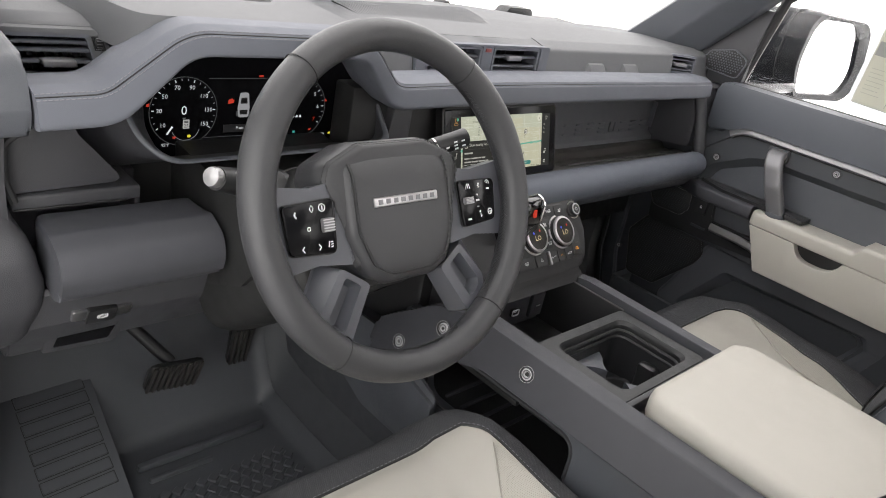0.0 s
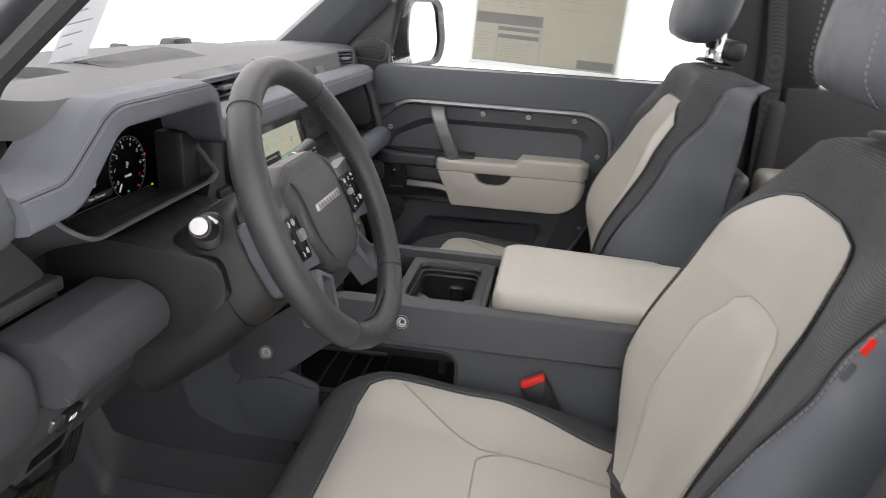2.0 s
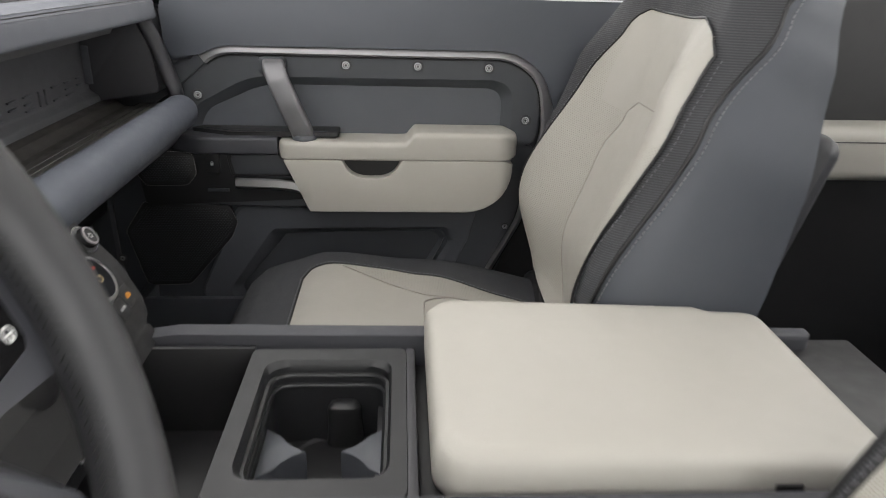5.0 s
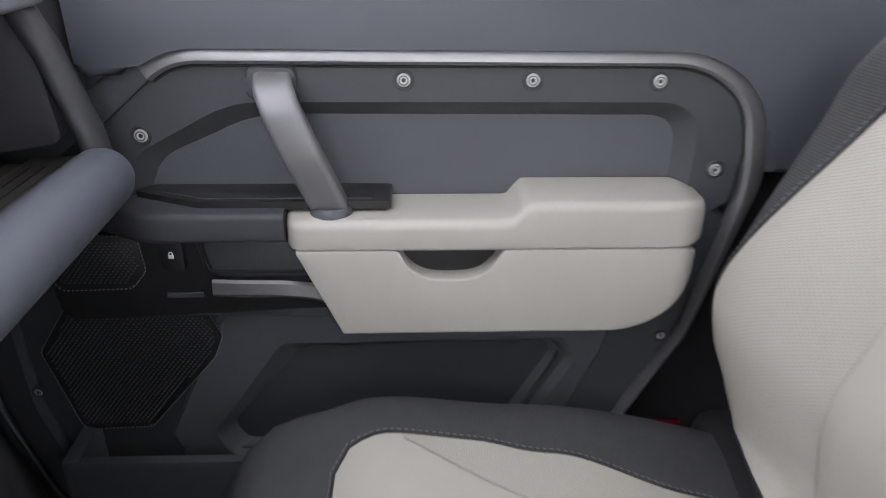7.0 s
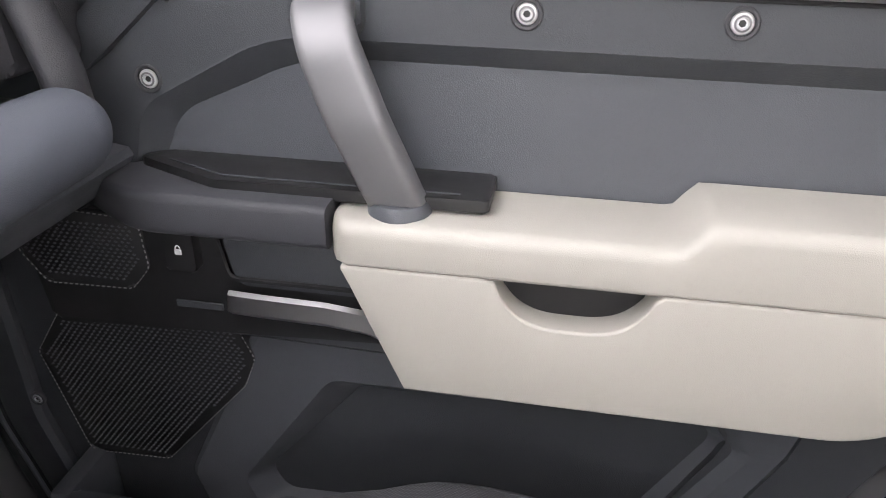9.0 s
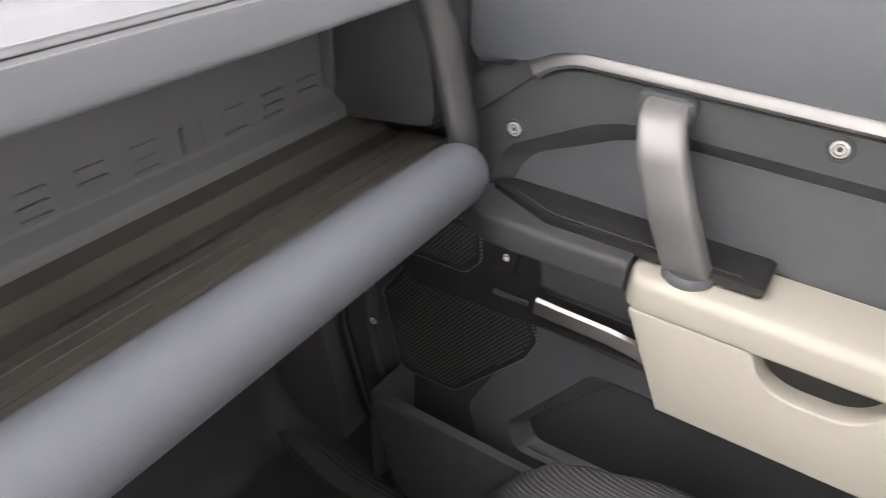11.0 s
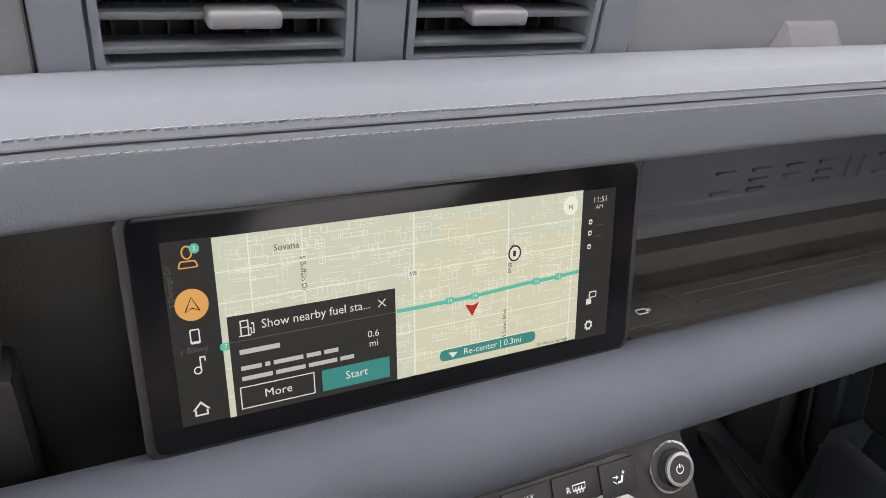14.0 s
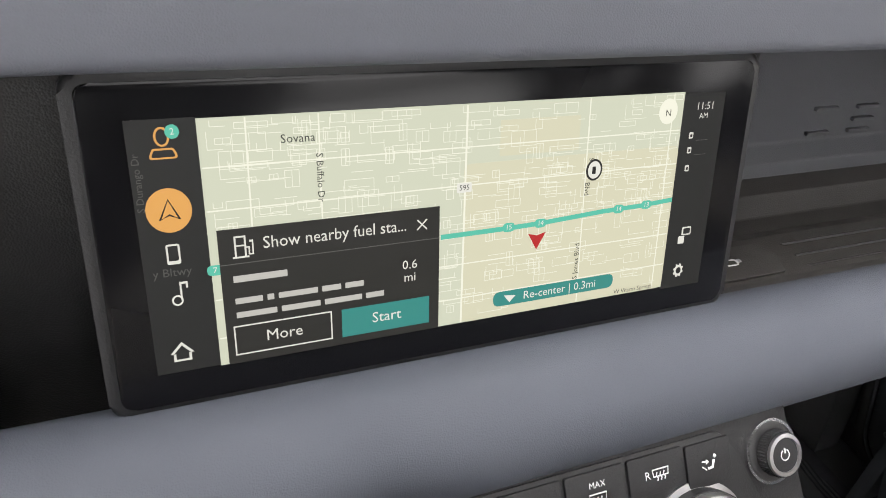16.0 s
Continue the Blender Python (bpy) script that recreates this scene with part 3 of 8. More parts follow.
part("surround_side", prism(fillet([(-0.765, 0.785), (-0.765, 0.8475), (-0.7105, 0.8475), (-0.6955, 0.7985), (-0.6955, 0.785)], 0.001, 2), "y", 0.494, 0.515, 0.0008), M_TOP, dash)
part("surround_side", prism(fillet([(-0.6310, 0.8470), (-0.6155, 0.8470), (-0.598, 0.826), (-0.598, 0.785), (-0.6160, 0.7985)], 0.001, 2), "y", 0.494, 0.515, 0.0008), M_TOP, dash)
vw = part("vent_wheel", lathe([(0.0062, -0.0035), (0.0066, -0.0030), (0.0066, 0.0030), (0.0062, 0.0035)], (-0.6185, 0.4952, 0.8395), (1, 0, 0.2), 20), M_BLACK, dash, "ribbed vent thumbwheel")
for k in range(5):
    a = radians(-60 + k * 30)
    part("wheel_rib", rbox(-0.6215, -0.6155, 0.4945 - 0.0068 * math.cos(a), 0.4962 - 0.0068 * math.cos(a), 0.8391 + 0.0068 * math.sin(a), 0.8399 + 0.0068 * math.sin(a), 0.0002, 1), M_GREYMET, vw)
part("wheel_slot", ring_prism(fillet([(-0.6225, 0.8320), (-0.6265, 0.8470), (-0.6155, 0.8470), (-0.6105, 0.8320)], 0.001, 2), fillet([(-0.6212, 0.8335), (-0.6245, 0.8455), (-0.6162, 0.8455), (-0.6125, 0.8335)], 0.001, 2), "y", 0.4925, 0.496), M_BLACK, dash)
part("vent_surround", ring_prism(rect(-0.166, 0.146, 0.806, 0.858, 0.006), rect(-0.146, 0.123, 0.812, 0.855, 0.004), "y", 0.4885, 0.502), M_SOFT, dash)
part("vent_bridge", rbox(-0.025, 0.002, 0.4895, 0.51, 0.812, 0.856, 0.003), M_SOFT, dash)
part("hazard_switch", rbox(-0.019, -0.006, 0.4875, 0.492, 0.846, 0.852, 0.001), material("dim_red_key", (0.22, 0.05, 0.045), 0.4, vary=0), dash, "small red hazard switch")
for x in (-0.168, 0.149):
    part("panel_joint", tube([(x, 0.4905, 0.806), (x, 0.4985, 0.853), (x + 0.002, 0.54, 0.8632)], 0.0009, 5), M_BLACK, dash)
for x in (0.305, 0.425):
    wedge = [[(x - 0.042 * k, y, 0.802), (x + 0.042 * k, y, 0.802), (x + 0.024 * k, y, z), (x - 0.024 * k, y, z)] for y, z, k in ((0.480, 0.812, 0.9), (0.492, 0.829, 1.0), (0.505, 0.835, 1.0))]
    part("grab_bracket", loft(wedge), M_TOP, dash, "moulded grey grab handle mount", sharp=30)
# storage shelf: back wall, raised lines, ends and rubber tray
part("shelf_back", prism(fillet([(0.552, 0.80), (0.5415, 0.70), (0.5405, 0.664), (0.527, 0.655), (0.524, 0.645), (0.555, 0.60), (0.60, 0.60), (0.60, 0.80)], [0, 0.02, 0.006, 0.006, 0.004, 0, 0, 0], 4), "x", 0.0, 0.70), M_SHELF, dash, "recessed grey back wall of the storage shelf")
part("shelf_cheek", prism(fillet([(0.440, 0.79), (0.428, 0.66), (0.56, 0.64), (0.56, 0.80)], 0.01), "x", 0.664, 0.74, 0.004), M_DARK, dash)
part("end_strut", tube(fillet([(0.672, 0.455, 0.80), (0.672, 0.428, 0.74), (0.672, 0.405, 0.665), (0.672, 0.40, 0.62)], 0.05, 4, closed=False), 0.017, 10, flat=0.7, up=(1, 0, 0)), M_DARK, dash, sharp=60)
part("end_rib", rbox(0.650, 0.653, 0.528, 0.540, 0.675, 0.735, 0.001), M_MID, dash)
tray_prof = fillet([(0.40, 0.652), (0.43, 0.640), (0.452, 0.6385), (0.470, 0.6385), (0.482, 0.632), (0.497, 0.632), (0.510, 0.642), (0.527, 0.647), (0.55, 0.60), (0.40, 0.60)], 0.004, 3)
part("shelf_tray", prism(tray_prof, "x", 0.155, 0.69, 0.002), material("worn_rubber", (0.060, 0.056, 0.051), 0.42, grain=0.3), dash, "dark rubber tray lining the shelf")
for y in (0.436, 0.447, 0.459):
    part("tray_rib", tube([(0.235, y, 0.6392), (0.66, y, 0.6392)], 0.0009, 5), M_BLACK, dash)
pad_m = basis((0.185, 0.447, 0.6395), (1, 0, 0), (0, 1, 0))
part("charge_pad", plate(fillet([(-0.03, -0.014), (0.028, -0.014), (0.034, 0.0), (0.028, 0.014), (-0.03, 0.014)], 0.003, 2), 0, 0.0022, pad_m, 0.0006), bpy.data.materials["worn_rubber"], dash)
part("charge_icon", moved(tube([(p[0], p[1], 0.0024) for p in rect(-0.007, 0.002, -0.0024, 0.0024, 0.002)], 0.0005, 5, closed=True), pad_m), M_WHITE, dash)
part("charge_icon", plate(rect(0.0026, 0.0052, -0.0008, 0.0020, 0.0006), 0.0023, 0.0028, pad_m), M_PIN, dash)
part("dash_core", rbox(-0.30, 0.79, 0.575, 0.87, 0.42, 0.78, 0.01), M_BLACK, dash)
# flat backing coloured near-black in place of the shaded depth beside the screen
part("screen_backing", rbox(-0.30, 0.155, 0.455, 0.50, 0.58, 0.80, 0.004), M_COLUMN, dash)
part("hidden_tray_side", rbox(-0.235, -0.195, 0.43, 0.47, 0.60, 0.70, 0.004), M_BLACK, dash)
# raised marks on the shelf wall, one block of bars for each sign
lm = basis((0, 0.5408, 0.679), (1, 0, 0), (0, 0.03, 1))
sign_bars = {0: [(-11, 11, 8, 11), (-11, 11, -11, -8)], 1: [(-11, 11, 8, 11), (-11, 11, -2, 1), (-11, 11, -11, -8)], 2: [(-11, 11, 8, 11), (-11, 11, -2, 1)], 3: [(-11, -8, -11, 11), (8, 11, -11, 11)]}
for k, kind_ in enumerate((0, 1, 2, 1, 3, 0, 1, 2)):
    u0 = 0.332 + k * 0.0425
    for a, b, c, d in sign_bars[kind_]:
        if b - a > 1 and d - c > 1:
            part("raised_bar", plate(rect(u0 + a / 1000, u0 + b / 1000, c / 1000, d / 1000, 0.0008, 2), -0.001, 0.0030, lm, 0.0006), M_SHELF, dash)


# padded rolls
def roll(x0, x1, yc, zt):
    """A padded roll that thins towards its far end, its top at one height."""
    n, rings = 24, []
    for i in range(n + 1):
        x = lerp(x0, x1, i / n)
        x = x1 - 0.03 * (1 - (i - 20) / 4) if i > 20 else lerp(x0, x1 - 0.03, i / 20)
        r = lerp(0.0345, 0.0275, (x - x0) / (x1 - x0))
        e = max(0.0, (x - x1 + 0.03) / 0.03)
        s = math.sqrt(max(0.0, 1 - (e * 0.93) ** 2)) if e > 0 else 1.0
        rings.append([(x, yc + r * s * math.cos(a), zt - r + r * s * math.sin(a)) for a in (2 * math.pi * k / 32 for k in range(32))])
    return loft(rings)


part("lower_roll", roll(-0.26, 0.672, 0.392, 0.661), M_ROLL, dash, "grey padded lower roll", sharp=70)
knee = fillet([(0.452, 0.668), (0.40, 0.668), (0.369, 0.655), (0.360, 0.630), (0.368, 0.606), (0.39, 0.597), (0.452, 0.60)], [0, 0.02, 0.03, 0.03, 0.02, 0.015, 0], 5)
# darker than the lower roll's vinyl: the driver side's shade is coloured in
M_KNEE = material("dark_slate_vinyl", (0.058, 0.059, 0.067), 0.55, spec=0.35, grain=0.25, grain_scale=1500, kind="leather")
part("knee_roll", prism(knee, "x", -0.702, -0.526, 0.009, 3), M_KNEE, dash, "grey padded knee roll", sharp=50)
part("lower_cover", prism(fillet([(0.405, 0.60), (0.425, 0.545), (0.455, 0.495), (0.50, 0.487), (0.80, 0.52), (0.80, 0.62)], 0.012, 3), "x", -0.735, -0.31, 0.006), M_DARK, dash, "grey lower dash cover")
SWM = basis((-0.648, 0.4335, 0.538), (1, 0, 0), (0, -math.sin(radians(25)), math.cos(radians(25))))
sw_o = fillet([(-0.052, -0.053), (0.031, -0.060), (0.050, 0.032), (-0.040, 0.040)], 0.006, 4)
sw_i = fillet([(-0.041, -0.043), (0.022, -0.048), (0.038, 0.024), (-0.030, 0.030)], 0.004, 4)
part("switch_bezel", moved(loft([[(p[0], p[1], n) for p in lp_] for lp_, n in ((sw_o, -0.006), (sw_o, 0.0006), (sw_i, 0.0022), (sw_i, -0.006))], cap=False), SWM), M_DARK, dash, "bevelled frame round the switch pocket", sharp=25)
# no hollow here: a black plate gives the pocket its dark depth
part("pocket_dark_plate", plate(sw_i, -0.006, 0.0012, SWM), M_SCREEN, dash, "flat black plate in place of the pocket's shaded depth")
sw = part("park_brake_switch", plate(fillet([(-0.029, 0.012), (0.036, 0.006), (0.0385, 0.022), (-0.029, 0.0295)], 0.003, 3), 0.001, 0.0075, SWM, 0.0015), M_ALU, dash, "silver parking brake switch")
part("switch_key", plate(fillet([(-0.014, 0.004), (0.019, 0.001), (0.021, 0.0255), (-0.013, 0.0295)], 0.003, 3), 0.001, 0.0100, SWM, 0.002), M_BLACK, sw)
part("switch_mark", moved(tube([(0.004 + 0.0036 * math.cos(a), 0.0165 + 0.0036 * math.sin(a), 0.0101) for a in (radians(k * 20) for k in range(18))], 0.0006, 4, closed=True), SWM), M_WHITE, sw)
text("switch_letter", "P", 0.0060, SWM @ Matrix.Translation((0.004, 0.0165, 0.0101)), M_WHITE, sw)
for q in (-1, 1):
    part("switch_mark", moved(tube([(0.004 + q * 0.0056 * math.cos(a), 0.0165 + 0.0056 * math.sin(a), 0.0101) for a in (radians(-40 + k * 20) for k in range(5))], 0.0006, 4), SWM), M_WHITE, sw)
# mid grey brightens this unlit underside through its colour
part("passenger_underside", prism(fillet([(0.40, 0.595), (0.43, 0.56), (0.50, 0.535), (0.85, 0.45), (0.85, 0.60)], 0.02, 3), "x", 0.15, 0.76, 0.006), M_MID, dash)
part("side_panel", prism(fillet([(0.412, 0.80), (0.428, 0.72), (0.420, 0.655), (0.50, 0.60), (0.80, 0.60), (0.80, 0.84), (0.42, 0.84)], 0.03, 4), "x", -0.80, -0.731, 0.008, 3), M_DARK, dash, "dark panel at the end of the dashboard", sharp=50)
part("dash_end", prism(fillet([(0.398, 0.772), (0.392, 0.80), (0.405, 0.845), (0.52, 0.858), (0.52, 0.772)], [0.01, 0.01, 0.02, 0.01, 0], 4), "x", -0.80, -0.7135, 0.006, 3), M_MID, dash, "grey end cap beside the padded beam", sharp=50)
flank = []
for k in range(13):
    q = k / 12
    z = lerp(0.690, 0.512, q)
    yf = curve_at([(0, 0.425), (0.25, 0.392), (0.55, 0.396), (0.85, 0.420), (1, 0.452)], q)
    xf = curve_at([(0, -0.728), (0.25, -0.712), (0.45, -0.704), (1, -0.718)], q)
    flank.append([(p[0], p[1], z) for p in fillet([(-0.80, yf), (xf, yf), (xf, 0.60), (-0.80, 0.60)], [0.01, 0.022, 0.002, 0.002], 5)])
part("side_flank", loft(flank), M_DARK, dash, "dark moulded flank beside the knee roll", sharp=50)
part("kick_panel", rbox(-0.80, -0.735, 0.56, 0.90, 0.06, 0.56, 0.012), M_DARK, dash)
lp = fillet([(-0.722, 0.80), (-0.668, 0.80), (-0.655, 0.755), (-0.605, 0.697), (-0.722, 0.690)], [0, 0.01, 0.03, 0.006, 0], 4)
part("left_panel", prism(lp, "y", 0.455, 0.52, 0.003), M_DARK, dash, "flat grey panel beside the instruments")
part("column_backing", rbox(-0.735, -0.24, 0.525, 0.56, 0.56, 0.80, 0.004), M_COLUMN, dash)
part("left_ledge", prism(fillet([(0.448, 0.692), (0.448, 0.676), (0.50, 0.668), (0.52, 0.694)], 0.004, 3), "x", -0.722, -0.590, 0.003), M_DARK, dash)
part("pocket_back", rbox(-0.722, -0.575, 0.505, 0.52, 0.60, 0.690, 0.002), M_DARK, dash, "open pocket under the side panel")
part("pocket_end", rbox(-0.592, -0.584, 0.462, 0.515, 0.60, 0.684, 0.003), M_DARK, dash)
part("panel_line", rbox(-0.72, -0.605, 0.4465, 0.47, 0.6755, 0.678, 0.001), M_BLACK, dash)
part("panel_edge", tube(fillet([(-0.708, 0.424, 0.776), (-0.7285, 0.434, 0.757), (-0.7290, 0.438, 0.715), (-0.722, 0.436, 0.692)], 0.02, 4, closed=False), 0.0045, 8), M_SEAL, dash)

# ---- instrument cluster ----
cluster = thing("instrument_cluster", (-0.45, 0.46, 0.72), "black digital instrument display with two lit dials", "instrument cluster")
rim_f = fillet([(-0.612, 0.84), (-0.594, 0.752), (-0.562, 0.727), (-0.285, 0.7285), (-0.2525, 0.7345), (-0.2605, 0.787)], [0, 0.05, 0.06, 0.03, 0.012, 0], 6, closed=False)
rim_g = fillet([(-0.566, 0.84), (-0.559, 0.738), (-0.538, 0.694), (-0.272, 0.692), (-0.251, 0.703), (-0.240, 0.778)], [0, 0.05, 0.06, 0.03, 0.012, 0], 6, closed=False)


def rim(k, out, back):
    """A point on the tilted front edge of the display surround, moved outwards and back."""
    p = Vector((rim_f[k].x, rim_f[k].y))
    o = (p - Vector((-0.43, 0.80))).normalized() * out
    return Vector((p.x + o.x, 0.420 + max(0, p.y - 0.729) * 0.72 + back, p.y + o.y))


NR = len(rim_f) - 1
lip_rows = [(0.0, 0.008), (0.0008, 0.001), (0.004, 0.0), (0.0075, 0.003), (0.013, 0.02), (0.03, 0.06), (0.06, 0.085)]
part("bezel", sheet(lambda a, b: rim(round(a * NR), 0.0, 0.008).lerp(Vector((rim_g[round(a * NR)].x, 0.5155, rim_g[round(a * NR)].y)), b), NR, 8), M_DARK, cluster, "dark bevelled display surround", sharp=50)
part("display_lip", sheet(lambda a, b: rim(round(a * NR), *lip_rows[round(b * 3)]), NR, 3), M_MID, cluster, "grey rounded edge of the display surround", sharp=80)
part("apron", sheet(lambda a, b: rim(round(a * NR), *lip_rows[3 + round(b * 3)]), NR, 3), M_DARK, cluster, sharp=80)
part("display_glass", prism([(p.x, p.y) for p in rim_g] + [(-0.26, 0.84)], "y", 0.515, 0.522), material("coated_display_glass", (0.005, 0.005, 0.006), 0.22, spec=0.08, vary=0), cluster, "glossy black display")
part("wing_roof", prism([(-0.262, 0.432), (-0.238, 0.5150), (-0.236, 0.5150), (-0.250, 0.432)], "z", 0.783, 0.786), M_DARK, cluster)


def light_mat(name, colour, strength):
    return material(name, (0.01, 0.01, 0.01), 0.4, spec=0.12, vary=0, emit=colour, emit_strength=strength)


L_WHITE = light_mat("lit_white", (0.85, 0.88, 0.9), 0.55)
L_DIM = light_mat("lit_dim", (0.5, 0.52, 0.55), 0.08)
L_RED = light_mat("lit_red", (0.8, 0.06, 0.03), 0.42)
L_YEL = light_mat("lit_yellow", (0.9, 0.75, 0.05), 0.55)
L_SOFT = light_mat("lit_soft", (0.6, 0.62, 0.65), 0.25)
L_SIGN = light_mat("lit_sign", (0.8, 0.8, 0.78), 0.34)
L_GREY = light_mat("lit_grey", (0.55, 0.55, 0.57), 0.35)
L_TEAL = light_mat("lit_teal", (0.08, 0.55, 0.45), 0.4)


def cl(x, z):
    return basis((x, 0.5148, z), (1, 0, 0), (0, 0, 1))


for cx_, cz_, nums in ((-0.5107, 0.7545, "10 30 50 70 90 110 130 150".split()), (-0.3460, 0.7545, "0 1 2 3 4 5 6 7".split())):
    dial = part("dial_ring", tube([(cx_ + 0.0435 * math.cos(a), 0.5146, cz_ + 0.0435 * math.sin(a)) for a in (radians(k * 6) for k in range(60))], 0.0004, 5, closed=True, up=(0, 1, 0)), L_DIM, cluster)
    n = len(nums)
    for k in range(3 * (n - 1) + 1):
        a = radians(lerp(212, -32, k / (3 * (n - 1))))
        m = basis((cx_, 0.5148, cz_), (math.cos(a), 0, math.sin(a)), (-math.sin(a), 0, math.cos(a)))
        part("tick", plate(rect(0.0388 if k % 3 else 0.0378, 0.0412, -0.0005, 0.0005), 0, 0.0004, m), L_SOFT if k % 3 else L_WHITE, dial)
    for k, s in enumerate(nums):
        a = radians(lerp(212, -32, k / (n - 1)))
        text("numeral", s, 0.0076, cl(cx_ + 0.0315 * math.cos(a), cz_ + 0.0315 * math.sin(a)), L_RED if s == "7" else L_WHITE, dial)
text("readout", "0", 0.0165, cl(-0.5107, 0.7555), L_WHITE, cluster)
text("readout", "P", 0.0125, cl(-0.3470, 0.7575), L_WHITE, cluster)
text("readout", "mph", 0.0028, cl(-0.5107, 0.7462), L_SOFT, cluster)
text("readout", "95°F", 0.0052, cl(-0.5335, 0.7125), L_WHITE, cluster)
text("readout", "11:51 AM", 0.0042, cl(-0.3060, 0.7150), L_WHITE, cluster)
text("readout", "000010 miles", 0.0042, cl(-0.4640, 0.7140), L_WHITE, cluster)
text("readout", "Press O to clear", 0.0052, cl(-0.4220, 0.7305), L_WHITE, cluster)
text("readout", "Trip", 0.0042, cl(-0.3830, 0.7140), L_SOFT, cluster)
sign = part("speed_sign", plate(rect(-0.0042, 0.0042, -0.0058, 0.0058, 0.0008), 0, 0.0004, cl(-0.5075, 0.7385)), L_SIGN, cluster, "small lit speed limit sign")
text("sign_number", "25", 0.0062, cl(-0.5075, 0.7362) @ Matrix.Translation((0, 0, 0.0005)), M_BLACK, sign)
for dz in (0.0038, 0.0022):
    part("sign_line", plate(rect(-0.0026, 0.0026, dz - 0.0005, dz + 0.0005), 0.0004, 0.0007, cl(-0.5075, 0.7385)), M_BLACK, sign)
for x, z in ((-0.5285, 0.7310), (-0.3680, 0.7290)):
    part("gauge_needle", plate([(-0.0008, -0.006), (0.0008, -0.006), (0.0011, 0.006), (-0.0011, 0.006)], 0, 0.0006, basis((x, 0.5148, z), (0.82, 0, -0.57), (0.57, 0, 0.82))), L_WHITE, cluster)
part("gauge_arc", tube([(-0.5080 + 0.018 * math.cos(a), 0.5146, 0.7345 + 0.017 * math.sin(a)) for a in (radians(200 + k * 7) for k in range(22))], 0.00035, 5, up=(0, 1, 0)), L_SOFT, cluster)


def blob(x, z, pts, mt):
    part("warning_light", plate([(p[0] / 1000, p[1] / 1000) for p in pts], 0, 0.0005, cl(x, z)), mt, cluster)


pump = [(-2.2, -1.0), (0.4, -1.6), (2.2, 0.2), (1.4, 1.4), (-0.6, 0.6), (-2.0, 1.2)]
tri_ = [(-2.4, -1.8), (2.4, -1.8), (0, 2.2)]
blob(-0.5220, 0.7220, pump, L_RED)
blob(-0.5030, 0.7228, [(-2.2, -1.5), (0.4, -1.9), (2.6, 0), (0.4, 1.9), (-2.2, 1.5)], L_YEL)
blob(-0.4480, 0.7665, [(-4.2, -3.6), (3.0, -2.2), (4.0, 1.0), (1.0, 3.4), (-4.0, 1.8)], L_RED)
blob(-0.4075, 0.7990, [(-3.2, -1.2), (3.2, -1.2), (3.2, 1.2), (-3.2, 1.2)], L_RED)
blob(-0.3850, 0.8010, [(-1.0, -2.0), (1.0, -2.0), (1.0, 2.0), (-1.0, 2.0)], L_RED)
blob(-0.3020, 0.7650, tri_, L_RED)
blob(-0.3240, 0.7230, pump, L_RED)
blob(-0.3500, 0.7205, [(-1.8, -1.4), (1.8, -1.4), (1.8, 1.4), (-1.8, 1.4)], L_TEAL)
blob(-0.2890, 0.7160, [(-2.4, -1.4), (2.0, -1.4), (2.4, 0.6), (0.6, 1.8), (-2.2, 0.8)], L_YEL)
blob(-0.5560, 0.7640, [(-2.2, -2.0), (1.8, -2.0), (2.0, 2.0), (-1.0, 1.2)], L_RED)
for k in range(3):
    blob(-0.3530 + k * 0.0055, 0.7430, [(-1.7, -1.6), (1.7, -1.6), (1.0, 1.6), (-1.0, 1.6)], L_WHITE)
car = part("car_graphic", plate(fillet([(-0.0072, -0.0165), (0.0072, -0.0165), (0.0085, -0.004), (0.0062, 0.0165), (-0.0062, 0.0165), (-0.0085, -0.004)], 0.0035, 3), 0, 0.0005, cl(-0.4300, 0.7610)), L_GREY, cluster, "pale car drawn on the display")
part("graphic_window", plate(fillet([(-0.0050, 0.002), (0.0050, 0.002), (0.0040, 0.0100), (-0.0040, 0.0100)], 0.001, 2), 0.0005, 0.0008, cl(-0.4300, 0.7610)), M_BLACK, car)
part("graphic_window", plate(fillet([(-0.0052, -0.0125), (0.0052, -0.0125), (0.0058, -0.0065), (-0.0058, -0.0065)], 0.001, 2), 0.0005, 0.0008, cl(-0.4300, 0.7610)), M_BLACK, car)
for q in (-1, 1):
    part("graphic_wheel", plate(rect(q * 0.0085 - 0.0012, q * 0.0085 + 0.0012, -0.0150, -0.0085, 0.0006), -0.0001, 0.0003, cl(-0.4300, 0.7610)), L_DIM, car)
part("message_bar", plate(rect(-0.0350, 0.0350, -0.0052, 0.0052), -0.0002, 0.0001, cl(-0.4220, 0.7300)), material("display_bar", (0.03, 0.03, 0.032), 0.4, vary=0), cluster)
for x, z, w in ((-0.4300, 0.7960, 0.100), (-0.4300, 0.7195, 0.105)):
    part("display_line", plate(rect(-w / 2, w / 2, -0.0003, 0.0003), 0, 0.0003, cl(x, z)), L_DIM, cluster)
# grey wing panel between cluster and screen
part("wing_panel", prism(fillet([(-0.225, 0.80), (-0.234, 0.80), (-0.240, 0.735), (-0.262, 0.70), (-0.30, 0.60), (-0.20, 0.60), (-0.20, 0.80)], 0.01, 3), "y", 0.44, 0.47, 0.003), M_DARK, dash)


# ---- steering wheel ----
A = radians(25.2)
WC = Vector((-0.411, 0.202, 0.751))
WM = basis(WC, (1, 0, 0), (0, math.sin(A), math.cos(A)))
wheel = thing("steering_wheel", WC, "black leather steering wheel with stitched grips and grey spokes", "steering wheel")


def onw(b):
    return moved(b, WM)


